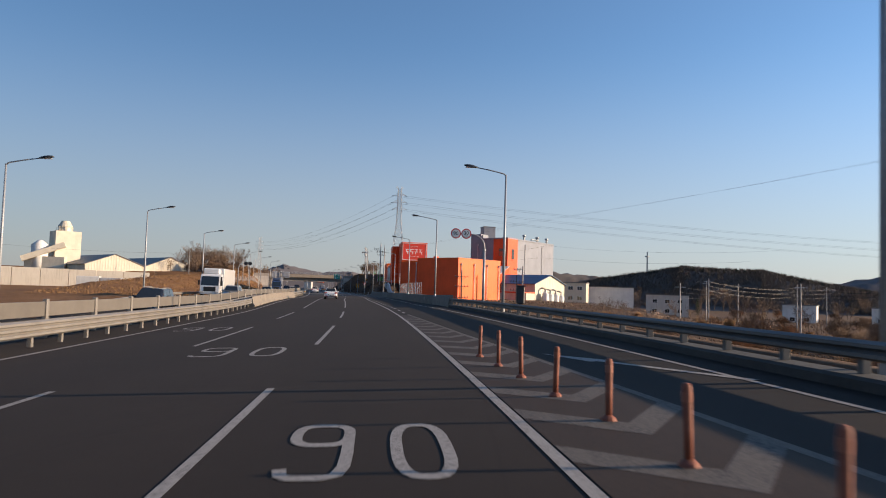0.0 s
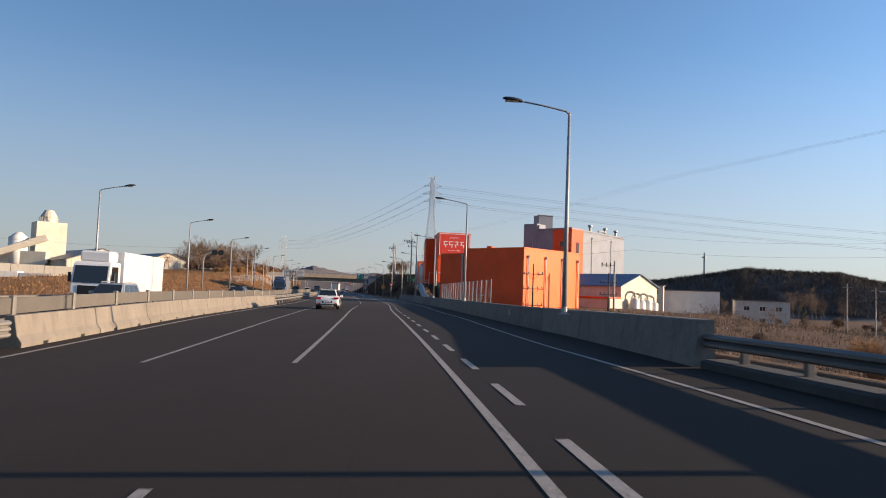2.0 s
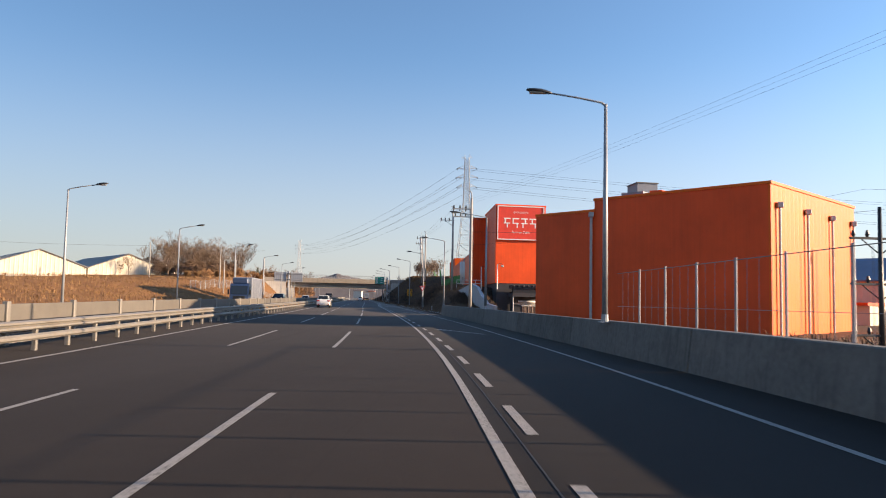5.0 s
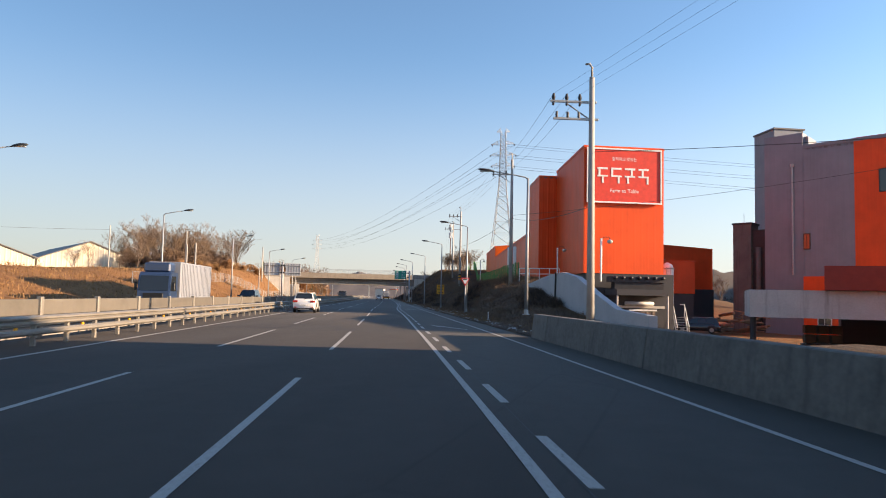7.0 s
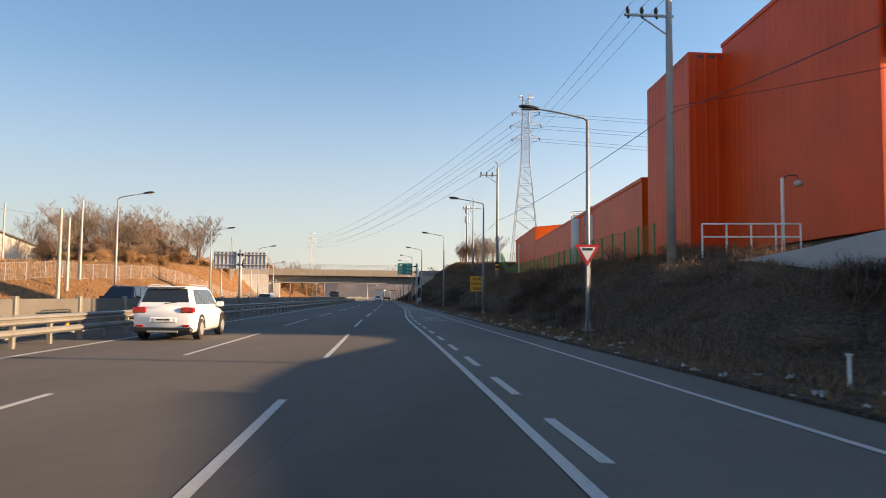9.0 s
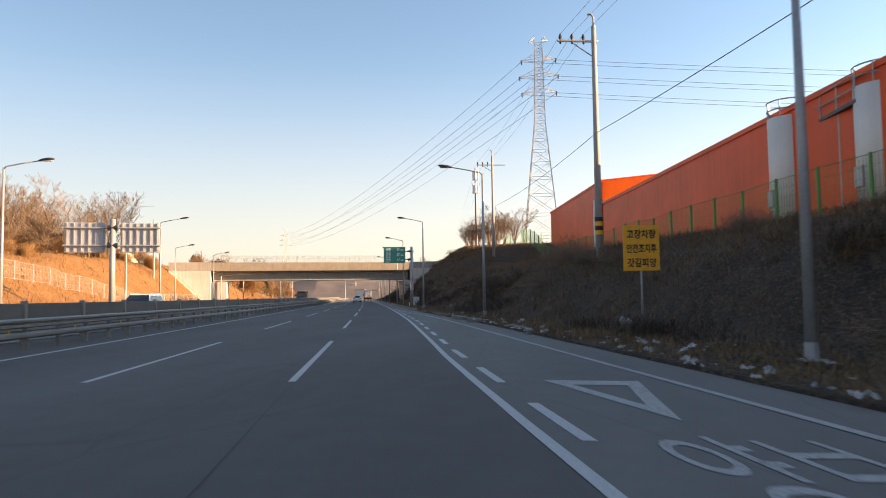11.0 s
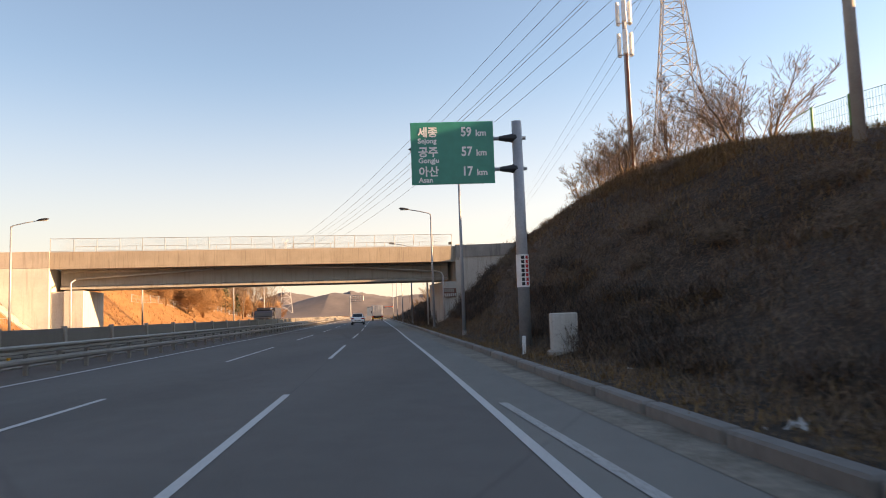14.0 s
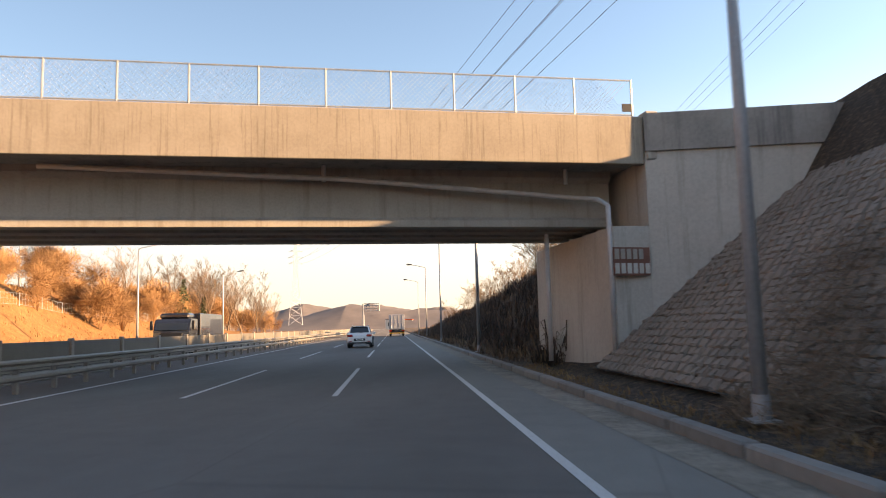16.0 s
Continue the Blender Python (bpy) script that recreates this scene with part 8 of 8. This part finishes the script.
hill_woods("far_woodland", "bare grey-brown tree crowns covering the hill", leaf_mat("far_tree_crowns", (0.062, 0.05, 0.043), (0.135, 0.108, 0.088)), 14000, 5, -0.8, 0.3, (2.2, 4.6), (0.06, 0.2), 7)
hill_woods("far_evergreens", "dark evergreen crowns along the top of the hill", leaf_mat("far_evergreen_crowns", (0.018, 0.022, 0.014), (0.05, 0.055, 0.036)), 1500, 6, -0.16, 0.1, (2.0, 3.6), (0.3, 0.7), 10)

# far valley: pale buildings beyond the overpass
rf = random.Random(12)
for i in range(16):
    y = rf.uniform(1100, 1900)
    x = line_x(y) + rf.uniform(-190, 150) + 60
    w, h = rf.uniform(8, 20), rf.uniform(4, 11)
    e = thing("distant_building", "pale distant apartment block in the valley haze", "building", Matrix.Translation((x, y, 0)), "far valley buildings")
    part("wall", box((-w / 2, 0, -2), (w / 2, 12, h), 0.2), CONCRETE_PALE, e)
    part("roof", box((-w / 2 - 0.4, -0.4, h), (w / 2 + 0.4, 12.4, h + 0.8), 0.1), RED if i % 3 == 0 else ROOF_GREY, e)

# ---- litter at the foot of the cutting ----
rl = random.Random(8)


def litter_mesh(seed, s):
    """A torn, crumpled sheet: a folded grid with ragged edges."""
    r = random.Random(seed)
    n = 7
    verts, faces = [], []
    for i in range(n):
        for j in range(n):
            u, v = (i / (n - 1) - 0.5) * 2, (j / (n - 1) - 0.5) * 2
            edge = max(abs(u), abs(v))
            k = s * (1 - 0.35 * edge * r.random())
            z = s * 0.55 * abs(noise.noise(Vector((u * 1.7 + seed * 7, v * 1.7, 0.3)))) + s * 0.25 * r.random() + 0.02
            verts.append((u * k * 1.25 + r.uniform(-0.1, 0.1) * s, v * k * 0.8 + r.uniform(-0.1, 0.1) * s, z))
    for i in range(n - 1):
        for j in range(n - 1):
            if (i in (0, n - 2) or j in (0, n - 2)) and r.random() < 0.35:
                continue
            faces.append((i * n + j, (i + 1) * n + j, (i + 1) * n + j + 1, i * n + j + 1))
    me = bpy.data.meshes.new("crumpled_litter")
    me.from_pydata(verts, [], faces)
    me.materials.append(TRASH)
    return me


LITTER = [litter_mesh(i, 0.12 + 0.035 * i) for i in range(6)]
for i in range(240):
    y = rl.triangular(148, 300, 228)
    off = lerp_table(EDGE, y) + rl.uniform(-0.25, 2.2) * rl.random()
    o = new("litter", rl.choice(LITTER))
    p = at(y, off)
    o.matrix_world = Matrix.Translation((p.x, p.y, ground_z(y, off) + road_z(y, off))) @ pose(0, 0, 0, 0, 0, rl.uniform(0, 360)) @ Matrix.Diagonal((rl.uniform(0.15, 0.5), rl.uniform(0.15, 0.5), rl.uniform(0.5, 1.1), 1))
    tagged(o, "scrap of crumpled white plastic litter on the verge", "litter", "litter along the verge")
for y, d, s in ((240.5, 3.0, 1.9), (247.5, 1.2, 0.95), (248.6, 1.4, 0.8), (250.0, 0.8, 0.7), (231.5, 1.0, 0.9), (262.0, 1.0, 0.9), (262.8, 0.4, 0.75), (266.0, 1.6, 0.7), (269.0, 2.0, 0.9)):
    off = lerp_table(EDGE, y) + d
    o = new("litter", LITTER[2])
    p = at(y, off)
    o.matrix_world = Matrix.Translation((p.x, p.y, ground_z(y, off) + road_z(y, off) + 0.05)) @ pose(0, 0, 0, 0, -20, 30 * d) @ Matrix.Diagonal((s, s * 0.8, s * 0.7, 1))
    tagged(o, "large torn white plastic sheet on the verge", "litter", "litter along the verge")
blk = thing("marker_block", "pale concrete marker block on the verge below the direction sign", "marker block", Matrix.Translation(at(299.2, 6.3, 0.12)) @ pose(0, 0, 0, 0, 0, heading(300)))
part("slab", box((-0.34, -0.15, 0.1), (0.34, 0.15, 1.1), 0.03), CONCRETE_PALE, blk)
part("plinth", box((-0.4, -0.3, -0.1), (0.4, 0.3, 0.16), 0.04), CONCRETE, blk)
stk = thing("marker_post", "small worn white marker post in the grass", "marker post", Matrix.Translation(at(300.8, 5.6, 0.1)))
part("post", tube([(0, 0, -0.1), (0, 0, 0.5)], [0.05, 0.05], 8), WHITE, stk)
stk2 = thing("marker_post", "small white delineator post on the verge", "marker post", Matrix.Translation(at(189.5, 8.3, 0.3)))
part("post", tube([(0, 0, -0.2), (0, 0, 0.27), (0, 0, 0.32)], [0.03, 0.03, 0.06], 8), WHITE, stk2)

# ---- vehicles ----
def cabin_mesh(w0, w1, z0, z1, side, inset=0.0):
    """A glasshouse: side = (y at the waist rear, y at roof rear, y at roof front, y at the waist front)."""
    a, b, c, d = side
    bm = bmesh.new()
    lo = [bm.verts.new(v) for v in ((-w0, a, z0), (w0, a, z0), (w0, d, z0), (-w0, d, z0))]
    hi = [bm.verts.new(v) for v in ((-w1, b, z1), (w1, b, z1), (w1, c, z1), (-w1, c, z1))]
    bm.faces.new(hi)
    for i in range(4):
        bm.faces.new((lo[i], lo[(i + 1) % 4], hi[(i + 1) % 4], hi[i]))
    es = [e for e in bm.edges if any(v in hi for v in e.verts)]
    bmesh.ops.bevel(bm, geom=es, offset=0.07, segments=3, affect="EDGES")
    return bm


def pane(pts, out=0.012):
    """A glass patch through four points, slightly proud."""
    p = [Vector(q) for q in pts]
    n = (p[1] - p[0]).cross(p[3] - p[0]).normalized() * out
    bm = bmesh.new()
    f = [bm.verts.new(q + n) for q in p]
    b = [bm.verts.new(q - n) for q in p]
    bm.faces.new(f)
    bm.faces.new(b[::-1])
    for i in range(4):
        bm.faces.new((f[i], b[i], b[(i + 1) % 4], f[(i + 1) % 4]))
    return bm


def add_wheel(parent, x, y, r, w):
    bm = bmesh.new()
    add_tube(bm, [(x - w / 2, y, r), (x - w / 2 + 0.02, y, r), (x + w / 2 - 0.02, y, r), (x + w / 2, y, r)], [r * 0.9, r, r, r * 0.9], 24)
    t = part("tyre", bm, RUBBER, parent)
    s = 1 if x > 0 else -1
    part("rim", tube([(x + s * (w / 2 - 0.02), y, r), (x + s * (w / 2 + 0.012), y, r)], [r * 0.64, r * 0.58], 16), STEEL, t, "alloy rim")


def suv(label, m, length, width, height, paint, rear_bar=True):
    """Faces +y, the rear bumper at y = 0."""
    e = thing("suv_car", label, "car", m, "cars")
    hw = width / 2
    waist = height * 0.63
    # body shell lofted along its length
    st = [(0.0, 0.86, 0.34, 0.80), (0.05, 0.95, 0.27, 0.95), (0.25, 1.0, 0.24, 1.0), (length * 0.3, 1.0, 0.24, 1.0), (length * 0.62, 1.0, 0.24, 0.98), (length * 0.74, 0.99, 0.24, 0.93), (length * 0.9, 0.95, 0.25, 0.82), (length * 0.97, 0.86, 0.28, 0.68), (length, 0.74, 0.34, 0.56)]
    bm = bmesh.new()
    rings = []
    for y, kw, zl, kz in st:
        w, zt = hw * kw, waist * kz
        ring = [(-w * 0.90, zl), (-w * 0.985, zl + 0.12), (-w, zl + (zt - zl) * 0.45), (-w * 0.98, zt - 0.10), (-w * 0.90, zt), (0.0, zt + 0.03), (w * 0.90, zt), (w * 0.98, zt - 0.10), (w, zl + (zt - zl) * 0.45), (w * 0.985, zl + 0.12), (w * 0.90, zl)]
        rings.append([bm.verts.new((x, y, z)) for x, z in ring])
    for a, b in zip(rings, rings[1:]):
        for j in range(len(a)):
            bm.faces.new((a[j], a[(j + 1) % len(a)], b[(j + 1) % len(b)], b[j]))
    bm.faces.new(rings[0])
    bm.faces.new(rings[-1][::-1])
    bmesh.ops.recalc_face_normals(bm, faces=list(bm.faces))
    part("body", bm, paint, e, "", True)
    side = (0.12, 0.42, length * 0.60, length * 0.76)
    w0, w1 = hw * 0.91, hw * 0.70
    z0, z1 = waist - 0.02, height
    part("cabin", cabin_mesh(w0, w1, z0, z1, side), paint, e)

    def on(k, h, sx):
        """A point on the side glass."""
        y_lo = side[0] + (side[3] - side[0]) * k
        y_hi = side[1] + (side[2] - side[1]) * k
        return (sx * (w0 + (w1 - w0) * h), y_lo + (y_hi - y_lo) * h, z0 + (z1 - z0) * h)

    part("rear_window", pane([(-w0 * 0.86, side[0] + 0.02 + 0.3 * 0.12, z0 + (z1 - z0) * 0.12), (w0 * 0.86, side[0] + 0.02 + 0.3 * 0.12, z0 + (z1 - z0) * 0.12), (w1 * 0.93, side[0] + 0.3 * 0.86, z0 + (z1 - z0) * 0.86), (-w1 * 0.93, side[0] + 0.3 * 0.86, z0 + (z1 - z0) * 0.86)], 0.016), GLASS, e)
    part("windscreen", pane([(w0 * 0.9, side[3] - 0.03, z0 + 0.04), (-w0 * 0.9, side[3] - 0.03, z0 + 0.04), (-w1 * 0.92, side[2] + 0.06, z1 - 0.07), (w1 * 0.92, side[2] + 0.06, z1 - 0.07)], 0.014), GLASS, e)
    for sx in (-1, 1):
        for k0, k1 in ((0.12, 0.36), (0.39, 0.63), (0.66, 0.90)):
            q = [on(k0, 0.1, sx), on(k1, 0.1, sx), on(k1, 0.84, sx), on(k0, 0.84, sx)]
            if sx < 0:
                q = q[::-1]
            part("side_window", pane(q, 0.016), GLASS, e)
        part("tail_lamp", box((sx * hw * 0.98 if sx < 0 else hw * 0.55, -0.025, waist * 0.80), (sx * hw * 0.55 if sx < 0 else hw * 0.98, 0.2, waist * 0.97), 0.03), TAIL, e, "red tail lamp")
        part("mirror", box((sx * (hw + 0.17) if sx < 0 else hw * 0.93, side[3] - 0.55, waist - 0.04), (sx * hw * 0.93 if sx < 0 else hw + 0.17, side[3] - 0.38, waist + 0.13), 0.03), paint, e)
        part("roof_rail", tube([(sx * w1 * 0.92, side[1] + 0.15, z1 + 0.0), (sx * w1 * 0.92, side[1] + 0.3, z1 + 0.05), (sx * w1 * 0.92, side[2] - 0.2, z1 + 0.05), (sx * w1 * 0.92, side[2] - 0.05, z1)], 0.018, 6), STEEL, e)
        for yw in (length * 0.19, length * 0.80):
            add_wheel(e, sx * (hw - 0.1), yw, 0.335, 0.23)
            part("arch_trim", tube([(sx * (hw * 0.985), yw + 0.42 * math.cos(a), 0.335 + 0.42 * math.sin(a)) for a in (i * math.pi / 8 for i in range(9))], 0.045, 6), BLACK, e)
        part("rear_reflector", box((sx * hw * 0.86 if sx < 0 else hw * 0.62, -0.035, 0.42), (sx * hw * 0.62 if sx < 0 else hw * 0.86, 0.02, 0.48), 0.01), TAIL, e)
    part("bumper", box((-hw * 0.93, -0.03, 0.24), (hw * 0.93, 0.2, 0.42), 0.05), BLACK, e, "black plastic lower bumper")
    part("skid_plate", box((-hw * 0.5, -0.045, 0.24), (hw * 0.5, 0.1, 0.31), 0.02), STEEL, e)
    part("plate_recess", box((-0.4, -0.022, waist * 0.52), (0.4, 0.1, waist * 0.68), 0.02), BLACK if rear_bar else paint, e)
    pl = part("number_plate", box((-0.26, -0.036, waist * 0.55), (0.26, -0.02, waist * 0.66), 0.004), WHITE, e)
    part("bar", box((-0.2, -0.04, waist * 0.585), (0.2, -0.035, waist * 0.625)), DARK_METAL, pl)
    part("spoiler", box((-w1 * 0.9, side[1] - 0.16, z1 - 0.05), (w1 * 0.9, side[1] + 0.1, z1 + 0.005), 0.02), paint, e)
    part("rear_wiper", tube([(0, side[0] + 0.03, z0 + 0.1), (0.35, side[0] + 0.06, z0 + 0.14)], 0.012, 5), BLACK, e)
    for sx in (-1, 1):
        part("head_lamp", box((sx * hw * 0.86 if sx < 0 else hw * 0.45, length - 0.22, waist * 0.56), (sx * hw * 0.45 if sx < 0 else hw * 0.86, length - 0.04, waist * 0.72), 0.04), LENS, e)
    part("grille", box((-hw * 0.4, length - 0.06, waist * 0.42), (hw * 0.4, length + 0.01, waist * 0.6), 0.03), BLACK, e)
    return e


def road_pose(y, off, turn=0.0):
    return Matrix.Translation(at(y, off, 0.01)) @ pose(0, 0, 0, 0, -math.degrees(math.atan(bank(y))), heading(y) + turn)


suv("white compact crossover with dark rear glass, driving in the middle lane", road_pose(97.8, -1.85), 4.3, 1.76, 1.52, CAR_WHITE)
suv("large white seven-seat suv in the inner lane", road_pose(199.0, -5.4), 4.75, 1.86, 1.66, CAR_WHITE, False)
suv("white suv far ahead beyond the overpass", road_pose(377.3, -1.2), 4.3, 1.78, 1.55, CAR_WHITE)
suv("dark suv on the opposite carriageway, its roof above the barrier", road_pose(48.5, -12.2, 180), 4.7, 1.85, 1.75, CAR_DARK)
suv("silver suv on the opposite carriageway behind the barrier", road_pose(84.0, -12.7, 180), 4.6, 1.82, 1.6, CAR_SILVER)
suv("white suv on the opposite carriageway behind the barrier", road_pose(262.0, -13.0, 180), 4.6, 1.82, 1.65, CAR_WHITE)
suv("dark van on the opposite carriageway, its roof above the barrier", road_pose(220.0, -13.6, 180), 4.9, 1.9, 1.85, CAR_DARK)
suv("dark hatchback on the opposite carriageway behind the barrier", road_pose(120.0, -12.9, 180), 4.3, 1.8, 1.5, CAR_DARK)
suv("dark car parked in the factory yard", Matrix.Translation((2.4, 213.6, -1.45)) @ pose(0, 0, 0, 0, 0, 78), 4.4, 1.8, 1.48, CAR_DARK)
suv("dark car far down the road", road_pose(470.0, 1.5), 4.5, 1.8, 1.5, CAR_DARK)


def box_truck(label, m, length, width, height, box_m, cab_m, ribs=False, name="box_truck"):
    """Faces +y, the tail at y = 0."""
    e = thing(name, label, "truck", m, "trucks")
    hw = width / 2
    cab_l = 2.1
    part("cargo_box", box((-hw, 0.0, 1.05), (hw, length - cab_l - 0.5, height), 0.03), box_m, e)
    if ribs:
        for i in range(int((length - cab_l - 0.8) / 0.45)):
            y = 0.2 + 0.45 * i
            for sx in (-1, 1):
                part("rib", box((sx * (hw + 0.03) if sx < 0 else hw - 0.01, y, 1.15), (sx * (hw - 0.01) if sx < 0 else hw + 0.03, y + 0.2, height - 0.1)), box_m, e)
    for sx in (-1, 1):
        part("rear_door", box((min(0.02 * sx, sx * (hw - 0.08)), -0.03, 1.15), (max(0.02 * sx, sx * (hw - 0.08)), 0.0, height - 0.1), 0.01), box_m, e)
        for x in (0.3, 0.85):
            part("lock_rod", tube([(sx * x, -0.05, 1.2), (sx * x, -0.05, height - 0.15)], 0.02, 6), STEEL, e)
        part("tail_lamp", box((sx * hw if sx < 0 else hw - 0.4, -0.02, 0.75), (sx * (hw - 0.4) if sx < 0 else hw, 0.1, 0.95), 0.02), TAIL, e)
    part("chassis", box((-0.5, 0.1, 0.7), (0.5, length - 0.4, 1.04), 0.03), DARK_METAL, e)
    part("underrun_bar", box((-hw * 0.95, -0.02, 0.42), (hw * 0.95, 0.1, 0.58), 0.02), SIGN_YELLOW, e)
    bm = bmesh.new()
    y0, y1 = length - cab_l, length
    zt = min(height * 0.86, 2.95)
    prof = [(y0, 0.55), (y1 - 0.05, 0.5), (y1, 0.8), (y1 - 0.03, 1.5), (y1 - 0.28, zt - 0.2), (y1 - 0.55, zt), (y0, zt)]
    l = [bm.verts.new((-hw * 0.96, y, z)) for y, z in prof]
    r = [bm.verts.new((hw * 0.96, y, z)) for y, z in prof]
    bm.faces.new(l)
    bm.faces.new(r[::-1])
    n = len(prof)
    for i in range(n):
        bm.faces.new((l[i], r[i], r[(i + 1) % n], l[(i + 1) % n]))
    bmesh.ops.recalc_face_normals(bm, faces=list(bm.faces))
    bmesh.ops.bevel(bm, geom=list(bm.edges), offset=0.05, segments=2, affect="EDGES")
    part("cab", bm, cab_m, e)
    part("windscreen", pane([(hw * 0.86, y1 - 0.02, 1.58), (-hw * 0.86, y1 - 0.02, 1.58), (-hw * 0.84, y1 - 0.27, zt - 0.28), (hw * 0.84, y1 - 0.27, zt - 0.28)], 0.02), GLASS, e)
    part("deflector", box((-hw * 0.8, y0, zt), (hw * 0.8, y1 - 0.7, min(height, zt + 0.7)), 0.12), cab_m, e)
    part("grille", box((-hw * 0.6, y1 - 0.03, 0.85), (hw * 0.6, y1 + 0.02, 1.4), 0.03), BLACK, e)
    for sx in (-1, 1):
        q = [(sx * hw * 0.965, y0 + 0.5, 1.55), (sx * hw * 0.965, y1 - 0.35, 1.55), (sx * hw * 0.965, y1 - 0.5, zt - 0.3), (sx * hw * 0.965, y0 + 0.5, zt - 0.3)]
        part("side_window", pane(q if sx > 0 else q[::-1], 0.012), GLASS, e)
        part("mirror", box((sx * (hw + 0.25) if sx < 0 else hw + 0.05, y1 - 0.35, 1.6), (sx * (hw + 0.05) if sx < 0 else hw + 0.25, y1 - 0.25, 2.2), 0.03), BLACK, e)
        part("head_lamp", box((sx * hw * 0.92 if sx < 0 else hw * 0.6, y1 - 0.05, 0.68), (sx * hw * 0.6 if sx < 0 else hw * 0.92, y1 + 0.03, 0.85), 0.03), LENS, e)
        for yw in (1.4, 2.6, length - 1.2):
            add_wheel(e, sx * (hw - 0.18), yw, 0.48, 0.3)
    return e


box_truck("white box truck on the opposite carriageway", road_pose(98.5, -16.2, 180), 11.5, 2.4, 3.7, CAR_WHITE, CAR_WHITE)
box_truck("lorry with a ribbed grey container on the opposite carriageway", road_pose(203.0, -15.6, 180), 12.5, 2.4, 3.8, GREY_CLAD, plain("blue_cab_paint", (0.03, 0.055, 0.12), 0.3, 0.1, 0.6, 0.05), True, "container_truck")
box_truck("dark lorry on the opposite carriageway beyond the overpass", road_pose(380.0, -13.2, 180), 9.0, 2.4, 2.7, CAR_DARK, CAR_DARK, False, "lorry")
box_truck("grey box lorry ahead in the outer lane", road_pose(438.0, 1.7), 9.0, 2.4, 3.4, GREY_CLAD, CAR_DARK, True)
